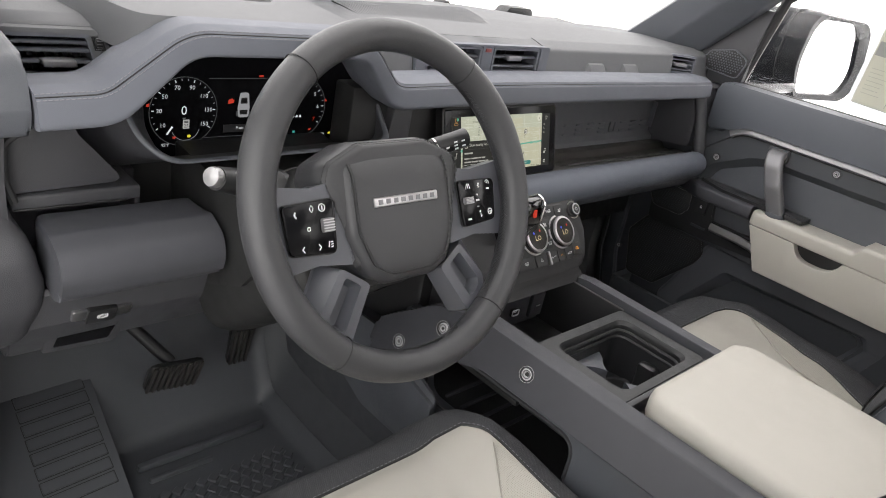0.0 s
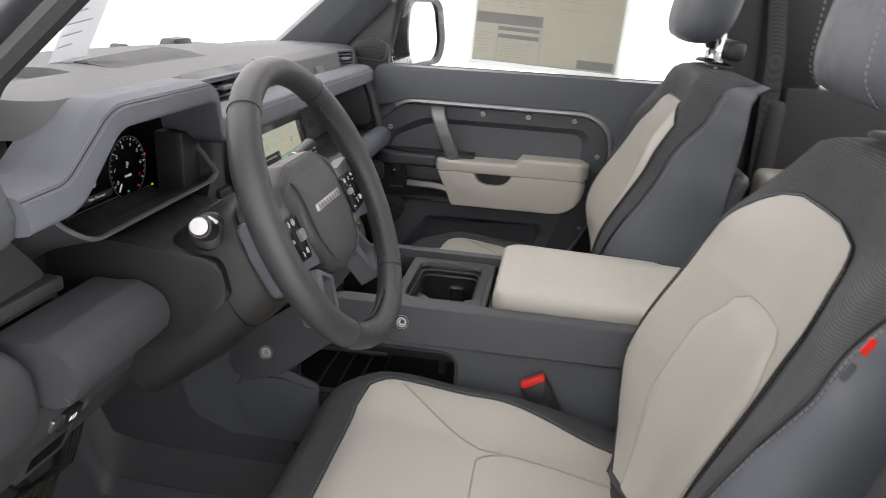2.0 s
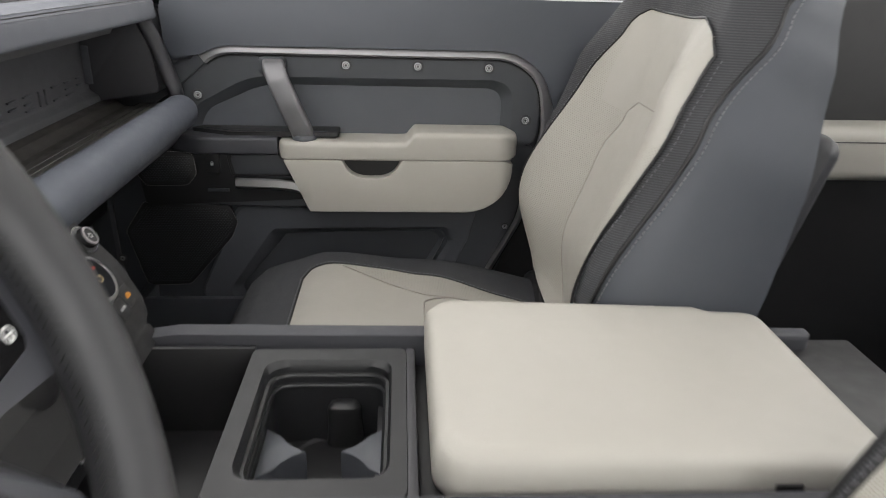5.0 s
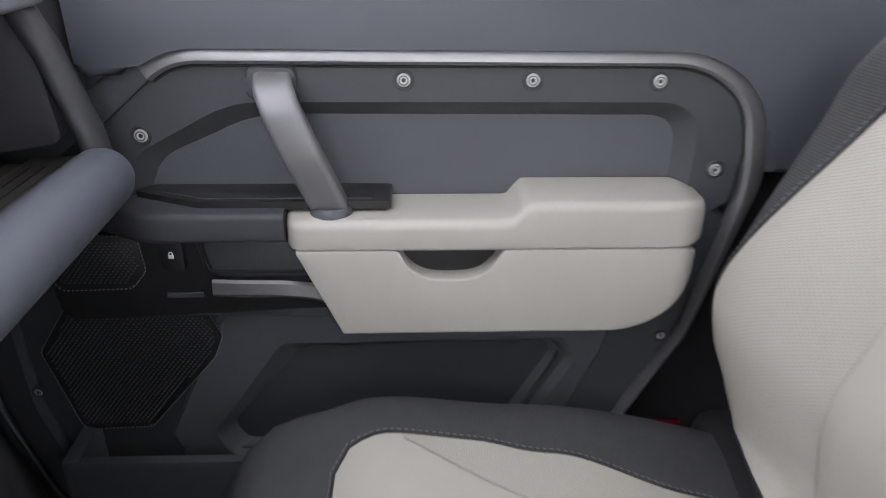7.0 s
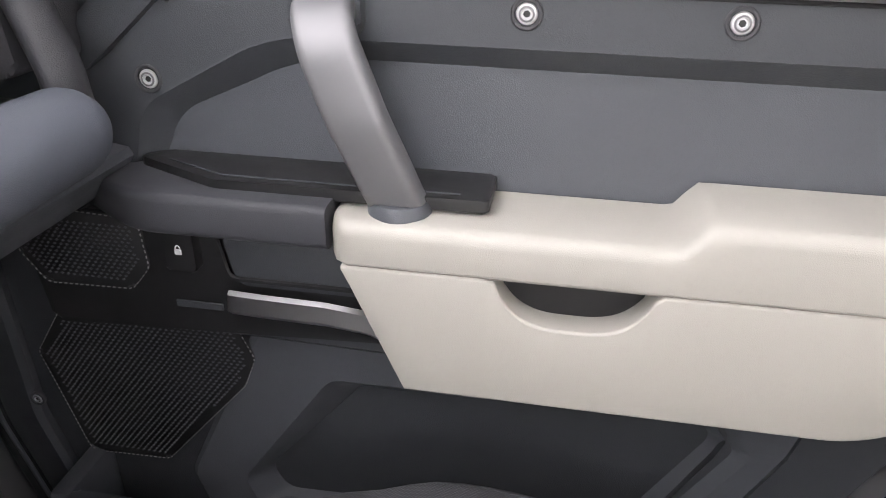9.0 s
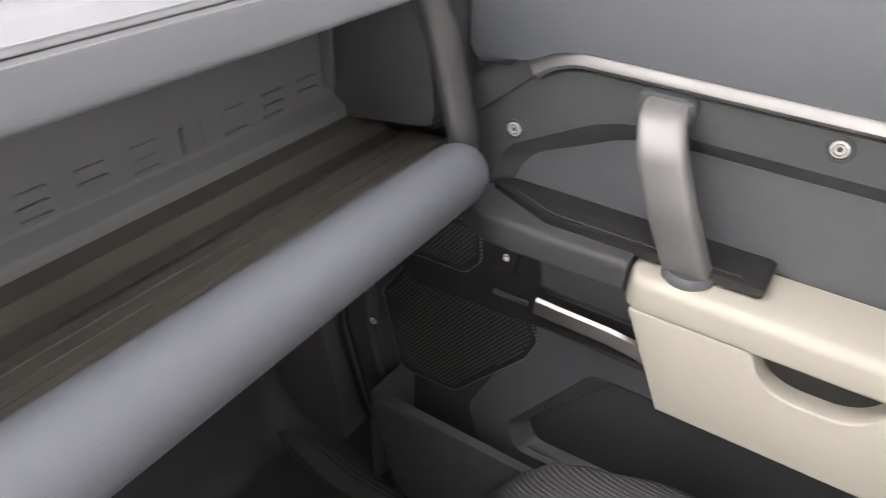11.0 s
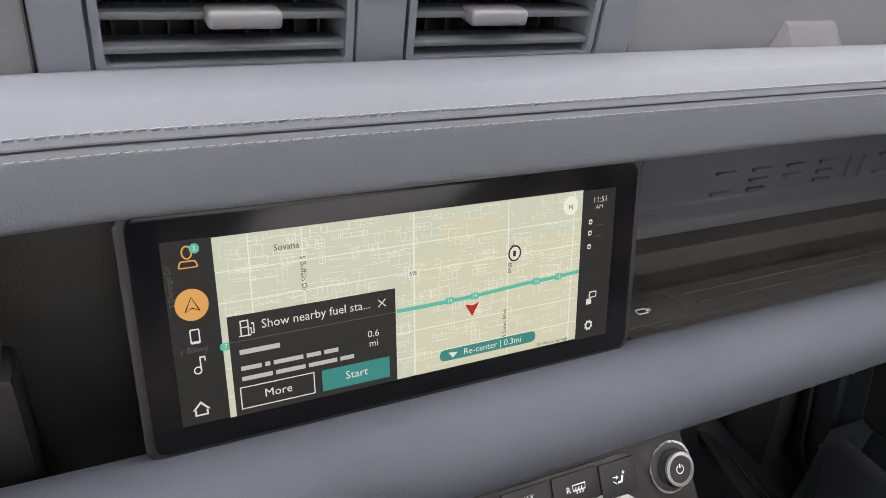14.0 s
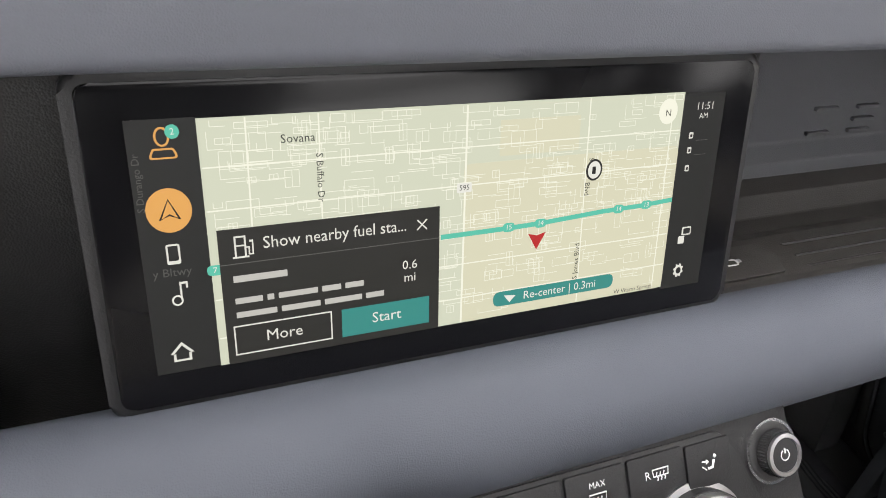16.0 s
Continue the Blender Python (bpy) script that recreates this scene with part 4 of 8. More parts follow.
M_SPOKE = material("satin_slate_spoke", (0.08, 0.082, 0.094), 0.38, vary=0.05)
RW = 0.1745
rimp, rimr = [], []
for i in range(120):
    a = 2 * math.pi * i / 120
    deg = math.degrees(a) % 360
    rimp.append((RW * math.cos(a), RW * math.sin(a), 0.0))
    grip = max(math.exp(-((min(abs(deg - c), 360 - abs(deg - c))) / 16) ** 2) for c in (25, 155))
    rimr.append(0.0182 + 0.0012 * grip)
part("rim", onw(tube(rimp, rimr, 18, closed=True, flat=0.94)), M_WHEEL, wheel, "smooth black leather rim", sharp=80)
for deg in (52, 128, 232, 308):
    a = radians(deg)
    d = Vector((math.cos(a), math.sin(a), 0))
    t = Vector((-d.y, d.x, 0))
    ringp = [d * (RW + 0.0180 * math.cos(b)) + Vector((0, 0, 0.0184 * math.sin(b))) for b in (2 * math.pi * k / 28 for k in range(28))]
    part("rim_joint", onw(tube(ringp, 0.0007, 5, closed=True, up=t)), M_BLACK, wheel)
# laced stitching on the inside of the rim
for a0, a1 in ((-48, 48), (132, 228), (250, 290)):
    lace = bmesh.new()
    n = int(abs(a1 - a0) / 1.6)
    for k in range(n):
        for s in (-1, 1):
            a, b = radians(lerp(a0, a1, k / n)), radians(lerp(a0, a1, (k + 0.75) / n))
            ri = RW - 0.0172
            p = (ri * math.cos(a), ri * math.sin(a), s * 0.0045)
            q = (ri * math.cos(b) * 0.994, ri * math.sin(b) * 0.994, 0)
            tube([p, q], 0.0006, 4, bm=lace)
    part("rim_lacing", onw(lace), M_BLACK, wheel, "black laced stitching")
# centre cover
base = fillet([(-0.099, 0.032), (-0.092, 0.050), (-0.050, 0.069), (0.050, 0.069), (0.092, 0.050), (0.099, 0.032), (0.081, -0.02), (0.070, -0.062), (0.042, -0.085), (-0.042, -0.085), (-0.070, -0.062), (-0.081, -0.02)], 0.016, 4)
hub_rings = [[(p[0] * k, p[1] * k2, n) for p in base] for k, k2, n in ((1.0, 1.0, -0.055), (1.0, 1.0, -0.030), (0.985, 0.98, -0.021), (0.95, 0.95, -0.013), (0.89, 0.91, -0.008), (0.80, 0.86, -0.006))]
part("hub_shell", onw(loft(hub_rings)), M_WHEEL, wheel, "soft black hub surround with twin stitching", sharp=70)
for k_, n_ in ((0.955, -0.0128), (0.925, -0.0098)):
    part("hub_stitching", onw(stitches([(p[0] * k_, p[1] * k_, n_) for p in base + base[:1]], 0.0032, 0.002, 0.0005)), M_BLACK, wheel)
face = fillet([(-0.072, 0.050), (-0.045, 0.067), (0.045, 0.067), (0.072, 0.050), (0.073, -0.025), (0.056, -0.068), (0.032, -0.081), (-0.032, -0.081), (-0.056, -0.068), (-0.073, -0.025)], 0.022, 6)


def fold(x, y, n):
    """The cover rolls back over the hub along its upper edge."""
    return (x, y, n - 0.016 * smooth01((y - 0.022) / 0.046) ** 1.5)


cap_r = [[fold(p[0] * k, p[1] * k, n) for p in face] for k, n in ((1.03, -0.03), (1.03, -0.013), (1.005, -0.006), (0.96, -0.002), (0.88, 0.0), (0.7, 0.0018), (0.45, 0.0026), (0.2, 0.0028))]
part("airbag_cover", onw(loft(cap_r)), M_WHEEL, wheel, "soft black stitched airbag cover", sharp=60)
seam_line = [(0.0655, lerp(0.046, -0.024, k / 8)) for k in range(9)] + [(0.0505, -0.0615), (0.028, -0.0735), (-0.028, -0.0735), (-0.0505, -0.0615)] + [(-0.0655, lerp(-0.024, 0.046, k / 8)) for k in range(9)]
seam_line = fillet(seam_line, 0.018, 5, closed=False)
part("cover_seam", onw(tube([fold(p[0], p[1], 0.0002) for p in seam_line], 0.0008, 5)), M_BLACK, wheel)
part("cover_stitching", onw(stitches([fold(p[0] * 0.965, p[1] * 0.965, 0.0010) for p in seam_line], 0.003, 0.002, 0.0004)), M_BLACK, wheel)
bd = part("badge_bar", onw(rbox(-0.044, 0.044, -0.0015, 0.0085, 0.0, 0.0040, 0.0012)), M_ALU, wheel, "plain silver badge bar")
for k in range(8):
    part("badge_mark", onw(rbox(-0.039 + k * 0.0102, -0.033 + k * 0.0102, 0.001, 0.006, 0.0040, 0.0046, 0.0002, 1)), M_GREYMET, bd)
for sx in (-1, 1):
    sp = fillet([(0.062, 0.034), (0.11, 0.026), (0.172, 0.034), (0.178, -0.002), (0.168, -0.058), (0.11, -0.050), (0.066, -0.056)], [0.004, 0.02, 0.006, 0, 0.008, 0.02, 0.004], 4)
    sp = [(sx * p[0], p[1]) for p in sp]
    spoke = part("side_spoke", onw(prism(sp, "z", -0.034, -0.011, 0.005, 3)), M_SPOKE, wheel, "satin slate spoke")
    pod = fillet([(0.086, 0.014), (0.146, 0.012), (0.142, -0.036), (0.090, -0.040)], 0.005, 4)
    pod = [(sx * p[0], p[1]) for p in pod]
    pd = part("switch_pod", onw(prism(pod, "z", -0.012, -0.006, 0.0012)), M_SCREEN, spoke, "glossy black thumb switch pad")
    part("pod_edge", onw(tube([(p[0], p[1], -0.0098) for p in pod], 0.0011, 5, closed=True)), M_BLACK, spoke)
    wx = -0.098 if sx < 0 else 0.099
    roller = part("scroll_wheel", onw(rbox(wx - 0.007, wx + 0.007, -0.018 if sx < 0 else -0.014, -0.004 if sx < 0 else -0.006, -0.008, -0.0015, 0.002)), M_GREYMET, spoke, "ribbed grey scroll wheel")
    sym = bmesh.new()
    zt = -0.0060

    def bar(u, v, w, h, turn=0.0):
        moved_ = moved(rbox(-w / 2, w / 2, -h / 2, h / 2, 0, 0.0005, 0), Matrix.Translation((u, v, zt)) @ pose(0, 0, 0, 0, 0, turn))
        merge(sym, moved_)

    if sx < 0:
        tube([(-0.130 + 0.0030 * math.cos(a), 0.0025 + 0.0030 * math.sin(a), zt) for a in (radians(120 + k * 18) for k in range(8))], 0.0009, 5, bm=sym)
        tube([(-0.1135 + p[0], 0.0065 + p[1], zt) for p in ((0, 0.0035), (0.0022, 0), (0, -0.0035), (-0.0022, 0))], 0.0005, 4, closed=True, bm=sym)
        tube([(-0.1015 + 0.0036 * math.cos(a), 0.0065 + 0.0036 * math.sin(a), zt) for a in (radians(k * 20) for k in range(18))], 0.0005, 4, closed=True, bm=sym)
        bar(-0.1015, 0.0065, 0.0012, 0.0042)
        tube([(-0.119 + 0.0018 * math.cos(a), -0.0125 + 0.0018 * math.sin(a), zt) for a in (radians(k * 30) for k in range(12))], 0.0005, 4, closed=True, bm=sym)
        for u, q in ((-0.128, 1), (-0.109, -1)):
            bar(u, -0.0300, 0.0042, 0.0010, 48 * q)
            bar(u, -0.0328, 0.0042, 0.0010, -48 * q)
        bar(-0.0985, -0.0300, 0.0010, 0.0062, -14)
        for k in range(3):
            bar(-0.0950, -0.0280 - k * 0.0024, 0.0030, 0.0009, 12)
    else:
        bar(0.0990, 0.0065, 0.0008, 0.0066, -20)
        bar(0.1040, 0.0065, 0.0008, 0.0066, 20)
        bar(0.1015, 0.0065, 0.0007, 0.0050)
        bar(0.1190, 0.0060, 0.0009, 0.0056)
        bar(0.1190, 0.0066, 0.0040, 0.0009, 40)
        bar(0.1190, 0.0052, 0.0040, 0.0009, -40)
        tube([(0.1345 + 0.0030 * math.cos(a), 0.0080 + 0.0030 * math.sin(a), zt) for a in (radians(-40 + k * 26) for k in range(9))], 0.0006, 4, bm=sym)
        bar(0.1345, 0.0085, 0.0042, 0.0009, 38)
        for u, v, w in ((0.1345, 0.0010, 0.0052), (0.1000, -0.0320, 0.0064), (0.1160, -0.0110, 0.0056)):
            for k in range(3):
                bar(u - w / 2 + (k + 0.5) * w / 3, v, w / 3.8, 0.0021)
        bar(0.1160, -0.0045, 0.0030, 0.0007)
        bar(0.1160, -0.0045, 0.0007, 0.0030)
        bar(0.1160, -0.0185, 0.0030, 0.0007)
        bar(0.1190, -0.0275, 0.0008, 0.0070)
        bar(0.1180, -0.0246, 0.0030, 0.0008, 45)
        bar(0.1200, -0.0304, 0.0030, 0.0008, 45)
        tube([(0.1350 + 0.0034 * math.cos(a), -0.0265 + 0.0034 * math.sin(a), zt) for a in (radians(k * 20) for k in range(18))], 0.0006, 4, closed=True, bm=sym)
        bar(0.1350, -0.0265, 0.0056, 0.0009)
        bar(0.1350, -0.0282, 0.0009, 0.0034)
    part("switch_symbol", onw(sym), M_WHITE, pd, "white printed switch symbols", smooth=False)
    ribs_ = bmesh.new()
    for k in range(5):
        v_ = (-0.0165 if sx < 0 else -0.0130) + k * (0.0027 if sx < 0 else 0.0016)
        rbox(wx - 0.0062, wx + 0.0062, v_ - 0.0005, v_ + 0.0005, -0.003, -0.0008, 0, bm=ribs_)
    part("wheel_rib", onw(ribs_), M_ALU, roller)
    foot_ = fillet([(0.046, -0.082), (0.100, -0.048), (0.127, -0.094), (0.124, -0.108), (0.100, -0.132), (0.076, -0.140)], 0.006, 4)
    lo = fillet([(0.050, -0.080), (0.084, -0.057), (0.116, -0.099), (0.117, -0.112), (0.099, -0.134), (0.085, -0.137)], 0.006, 4)
    li = fillet([(0.063, -0.079), (0.081, -0.067), (0.106, -0.102), (0.106, -0.110), (0.098, -0.119), (0.090, -0.121)], 0.004, 4)
    lf = fillet([(0.068, -0.081), (0.080, -0.073), (0.101, -0.103), (0.101, -0.109), (0.096, -0.114), (0.092, -0.115)], 0.003, 4)
    loops = [[(sx * p[0], p[1], n) for p in loop] for loop, n in ((foot_, -0.036), (foot_, -0.030), (lo, -0.012), (li, -0.0105), (li, -0.014), (lf, -0.026))]
    part("lower_spoke", onw(loft(loops)), M_SPOKE, wheel, "satin slate lower spoke with a sunk face", sharp=24)
part("hub_back", onw(lathe([(0.06, -0.07), (0.065, -0.05), (0.05, -0.03)], (0, -0.01, 0), (0, 0, 1), 28)), M_BLACK, wheel)

# ---- steering column ----
column = thing("steering_column", (-0.41, 0.35, 0.6), "dark grey steering column cover with two stalks", "steering column")


def sq(cu, cv, hw, hh, n, k=0.55):
    return [WM @ Vector((cu + hw * math.copysign(abs(math.cos(a)) ** k, math.cos(a)), cv + hh * math.copysign(abs(math.sin(a)) ** k, math.sin(a)), n)) for a in (2 * math.pi * i / 36 for i in range(36))]


part("wheel_collar", loft([sq(0, -0.015, 0.070, 0.066, -0.055), sq(0, -0.018, 0.082, 0.078, -0.062), sq(0, -0.018, 0.085, 0.080, -0.078)]), M_BLACK, column, sharp=60)
part("shroud", loft([sq(0, -0.02, 0.086, 0.070, -0.080), sq(0, -0.022, 0.092, 0.076, -0.088), sq(0, -0.03, 0.100, 0.082, -0.13), sq(0, -0.05, 0.105, 0.085, -0.20), sq(0, -0.07, 0.11, 0.085, -0.30)]), M_COLUMN, column, "dark grained column cover", sharp=60)
part("shroud_joint", tube(sq(0, -0.03, 0.1005, 0.0825, -0.128), 0.0008, 4, closed=True), M_BLACK, column)
part("lower_shroud", prism(fillet([(0.30, 0.70), (0.288, 0.655), (0.335, 0.602), (0.50, 0.525), (0.60, 0.56), (0.55, 0.72)], 0.02, 4), "x", -0.520, -0.305, 0.007, 3), M_COLUMN, column, sharp=50)
st = part("left_stalk", tube([(-0.500, 0.318, 0.728), (-0.545, 0.300, 0.748), (-0.585, 0.285, 0.763)], [0.0105, 0.0150, 0.0118], 16), M_BLACK, column, "black light stalk with a bright end")
part("stalk_cap", lathe([(0.0100, -0.004), (0.0104, 0.002), (0.0092, 0.0048), (0, 0.0056)], (-0.588, 0.284, 0.765), (-0.88, -0.32, 0.34), 24), material("bright_cap", (0.36, 0.355, 0.36), 0.34, metal=0.8, vary=0), st)
lsm = basis((-0.556, 0.2855, 0.7605), (-0.87, -0.34, 0.36), (-0.2, 0.85, 0.5))
for mx, mz, mw in ((0.010, 0.002, 0.0016), (0.002, 0.004, 0.0022), (0.001, -0.001, 0.0030), (-0.008, 0.003, 0.0018), (-0.008, -0.002, 0.0026)):
    part("stalk_mark", plate(rect(mx - 0.0007, mx + 0.0007, mz - mw, mz + mw), -0.004, 0.0005, lsm), M_WHITE, st)
part("stalk_boot", lathe([(0.024, 0), (0.022, 0.008), (0.014, 0.014)], (-0.497, 0.320, 0.727), (-0.85, -0.35, 0.38), 20), M_BLACK, column)
st2 = part("right_stalk", tube([(-0.335, 0.290, 0.763), (-0.300, 0.283, 0.776), (-0.258, 0.277, 0.788)], [0.0105, 0.0115, 0.0120], 16), M_BLACK, column, "black wiper stalk with white marks")
part("stalk_ring", lathe([(0.0122, -0.001), (0.0122, 0.001)], (-0.303, 0.2835, 0.775), (0.94, -0.13, 0.25), 24), M_CHROME, st2)
sm = basis((-0.283, 0.2685, 0.7815), (0.94, -0.13, 0.27), (-0.2, 0.3, 0.93))
for k, (mx, mz) in enumerate(((-0.009, 0.0), (0.003, 0.004), (0.003, 0.0), (0.003, -0.004), (0.014, 0.003), (0.014, -0.003))):
    part("stalk_mark", plate(rect(mx - 0.0024, mx + 0.0024, mz - 0.0009, mz + 0.0009), 0, 0.0006, sm), M_WHITE, st2)
part("start_button", lathe([(0.014, 0), (0.014, 0.003), (0.012, 0.004), (0, 0.004)], (-0.288, 0.395, 0.655), (0, -0.9, 0.4), 24), M_GREYMET, column)

# ---- pedals ----
pedal = thing("brake_pedal", (-0.43, 0.68, 0.19), "black ribbed rubber brake pedal", "pedal")
PM = basis((-0.435, 0.672, 0.228), (1, 0, -0.12), (0.08, -0.35, 0.93))
pad = fillet([(-0.046, -0.036), (0.046, -0.030), (0.050, 0.034), (-0.050, 0.034)], 0.012, 4)
part("pad", plate(pad, -0.008, 0.0, PM, 0.003), M_BLACK, pedal)
for k in range(9):
    u = -0.042 + k * 0.0105
    part("pad_rib", plate(rect(u - 0.003, u + 0.003, -0.033, 0.032, 0.002), 0, 0.0045, PM, 0.001), material("rib_rubber", (0.040, 0.037, 0.034), 0.48) if k == 0 else bpy.data.materials["rib_rubber"], pedal)
part("arm", tube([(-0.44, 0.68, 0.255), (-0.50, 0.72, 0.33), (-0.53, 0.75, 0.43)], 0.011, 10), M_BLACK, pedal)
acc = thing("accelerator_pedal", (-0.29, 0.72, 0.14), "long black ribbed accelerator pedal", "pedal")
AM = basis((-0.281, 0.722, 0.207), (1, 0, -0.08), (-0.15, -0.40, 0.9))
part("pad", plate(fillet([(-0.022, -0.092), (0.018, -0.094), (0.024, 0.078), (-0.026, 0.082)], 0.008, 4), -0.01, 0.0, AM, 0.003), M_BLACK, acc)
for k in range(4):
    u = -0.017 + k * 0.0105
    part("pad_rib", plate(rect(u - 0.0028, u + 0.0028, -0.088, 0.072, 0.002), 0, 0.004, AM, 0.001), bpy.data.materials["rib_rubber"], acc)
part("arm", tube([(-0.295, 0.735, 0.26), (-0.31, 0.80, 0.36)], 0.012, 8), M_BLACK, acc)

# ---- floor mat ----
M_MAT = material("charcoal_rubber", (0.070, 0.074, 0.082), 0.5, grain=0.35, grain_scale=700)
mat_ = thing("floor_mat", (-0.45, 0.5, FLOOR), "charcoal rubber floor mat with raised ribs", "floor mat")


def ground(x, y):
    s = y if y < 0.70 else 0.70 + (y - 0.70) / 0.45
    return FLOOR + max(0, s - 0.70) * 0.9 + 0.02 * smooth01((s - 0.55) / 0.3)


def mat_surface(u, v):
    x, y = lerp(-0.72, -0.215, u), lerp(0.02, 0.88, v)
    z = ground(x, y) + 0.008
    rim = max(smooth01((-0.685 - x) / 0.03) * 0.05, smooth01((x + 0.245) / 0.03) * 0.03)
    dish = 0.012 * math.exp(-((x + 0.41) / 0.09) ** 2 - ((y - 0.50) / 0.09) ** 2)
    return (x, y, z + rim - dish)


part("mat_sheet", sheet(mat_surface, 60, 60), M_MAT, mat_, sharp=60)
foot = fillet([(0.548, 0.066), (0.575, 0.094), (0.815, 0.238), (0.86, 0.24), (0.86, 0.066)], [0, 0.03, 0.02, 0, 0], 4)
part("footrest", prism(foot, "x", -0.735, -0.545, 0.010, 3), M_MAT, mat_, "sloping rubber footrest", sharp=40)
for k in range(10):
    y = 0.604 + k * 0.0212
    m = basis((-0.612, y, 0.094 + (y - 0.575) * 0.6), (1, 0.05, 0.03), (-0.05, 1, 0.6))
    # wider black plate under each tread colours in the groove's shade
    part("tread_shade", plate(rect(-0.0545, 0.0545, -0.0108, 0.0108, 0.002, 2), -0.004, 0.0006, m), M_SEAL, mat_)
    part("tread_block", plate(rect(-0.0528, 0.0528, -0.0090, 0.0090, 0.002, 2), -0.004, 0.0024, m, 0.0008, 1), M_MAT, mat_)
for i in range(12):
    for j in range(9):
        x, y = -0.512 + i * 0.0215 + (j % 2) * 0.0107, 0.405 + j * 0.0205
        part("tread_knob", plate(rect(-0.0082, 0.0082, -0.0082, 0.0082, 0.0025, 2), -0.002, 0.0038, basis((x, y, mat_surface((x + 0.72) / 0.505, (y - 0.02) / 0.86)[2]), (0.8, 0.6, 0), (-0.6, 0.8, 0)), 0.0012, 1), M_MAT, mat_)
part("ridge", rbox(-0.512, -0.272, 0.628, 0.640, FLOOR + 0.016, FLOOR + 0.030, 0.003), M_MAT, mat_)
part("ridge", rbox(-0.505, -0.39, 0.598, 0.606, FLOOR + 0.012, FLOOR + 0.022, 0.003), M_MAT, mat_)


# ---- touchscreen ----
screen = thing("touchscreen", (-0.0085, 0.42, 0.66), "wide black touchscreen showing a pale street map and a menu", "screen")
TM = basis((-0.0085, 0.4175, 0.7165), (1, 0, 0), (0, 0.031, 0.111))
part("housing", plate(rect(-0.1390, 0.1390, -0.0608, 0.0608, 0.007), -0.016, -0.0012, TM, 0.0025, 3), M_BLACK, screen, "black satin outer housing")
part("front_glass", plate(rect(-0.1350, 0.1350, -0.0570, 0.0570, 0.005), -0.002, 0.0, TM, 0.0008), M_SCREEN, screen, "glossy black front glass")


def ui(name, u0, u1, v0, v1, mat, level, r=0.0, parent=None):
    z = 0.0002 + level * 0.00012
    pts = rect(u0 / 1000, u1 / 1000, v0 / 1000, v1 / 1000, r / 1000, 4)
    return part(name, plate(pts, z, z + 0.00008, TM), mat, parent or screen, smooth=False)


def uim(u, v, level, turn=0.0):
    return TM @ Matrix.Translation((u / 1000, v / 1000, 0.0002 + level * 0.00012)) @ pose(0, 0, 0, 0, 0, turn)


def uitext(s, u, v, size, mat, level=6, align="CENTER", turn=0.0, parent=None, wide=1.0):
    return text("lettering", s, size / 1000, uim(u, v, level, turn), mat, parent or screen, align, 0.0, 0.0, wide)


EM = 0.55
S_MAP = light_mat("map_ground", (0.60, 0.62, 0.475), EM)
S_MAPW = light_mat("map_ground_warm", (0.64, 0.62, 0.445), EM)
S_ROAD = light_mat("map_road", (0.84, 0.83, 0.68), EM)
S_TEAL = light_mat("map_highway", (0.10, 0.50, 0.36), EM)
S_PANEL = light_mat("menu_dark", (0.021, 0.020, 0.017), EM)
S_STRIP = light_mat("menu_strip", (0.016, 0.016, 0.015), EM)
S_BTN = light_mat("menu_button", (0.035, 0.24, 0.21), EM)
S_TXT = light_mat("menu_text", (0.75, 0.74, 0.66), EM)
S_INK = light_mat("map_text", (0.06, 0.06, 0.05), EM)
S_ORANGE = light_mat("menu_orange", (0.72, 0.36, 0.09), EM)
S_REDUI = light_mat("map_arrow", (0.45, 0.02, 0.02), EM)
S_GREYUI = light_mat("menu_grey", (0.10, 0.10, 0.09), EM)
ui("side_strip", -122, -100.5, -44.5, 45.3, S_STRIP, 0)
ui("side_strip", 97.5, 120, -46, 44.2, S_STRIP, 0)
mp = ui("map", -100.5, 97.5, -44.8, 44.9, S_MAP, 1)
ui("map_patch", 10, 46, 24, 38, S_MAPW, 2, parent=mp)
ui("map_patch", -5, 97.5, -44.8, 22, S_MAPW, 2, 3, parent=mp)
rng = random.Random(5)
roads = bmesh.new()


def road(u0, v0, u1, v1, w=0.28):
    d = Vector((u1 - u0, v1 - v0, 0))
    if d.length < 0.2:
        return
    n = Vector((-d.y, d.x, 0)).normalized() * w / 2
    a, b = Vector((u0, v0, 0)), Vector((u1, v1, 0))
    z = 0.0002 + 3 * 0.00012
    roads.faces.new([roads.verts.new(TM @ (Vector((p.x, p.y, 0)) / 1000 + Vector((0, 0, z)))) for p in (a - n, b - n, b + n, a + n)])


for v in (28.5, 13.5, -19, -34):
    road(-100, v, 97, v + rng.uniform(-1, 1), 0.5)
for u in (-61, -5, 51, 92, -86):
    road(u, -44.5, u + rng.uniform(-1, 1), 44.5, 0.55 if u != -5 else 0.8)
for _ in range(520):
    u, v = rng.uniform(-98, 92), rng.uniform(-42, 42)
    a, b = rng.choice((3, 5, 8, 11)), rng.choice((2, 3, 4, 6))
    u1, v1 = min(u + a, 96.5), min(v + b, 44)
    pick = rng.random()
    road(u, v, u1, v, 0.22)
    if pick < 0.75:
        road(u, v, u, v1, 0.22)
    if pick < 0.5:
        road(u1, v, u1, v1, 0.22)
    if pick < 0.3:
        road(u, v1, u1, v1, 0.22)
    if pick < 0.18:
        road((u + u1) / 2, v, (u + u1) / 2, v1, 0.2)
part("street_grid", roads, S_ROAD, mp, smooth=False)
hw = [(-14.5, -6.2), (15, -6.0), (30, -5.6), (60, -3.9), (80, -3.4), (97.4, -2.4)]
z4 = 0.0002 + 4 * 0.00012
hb = bmesh.new()
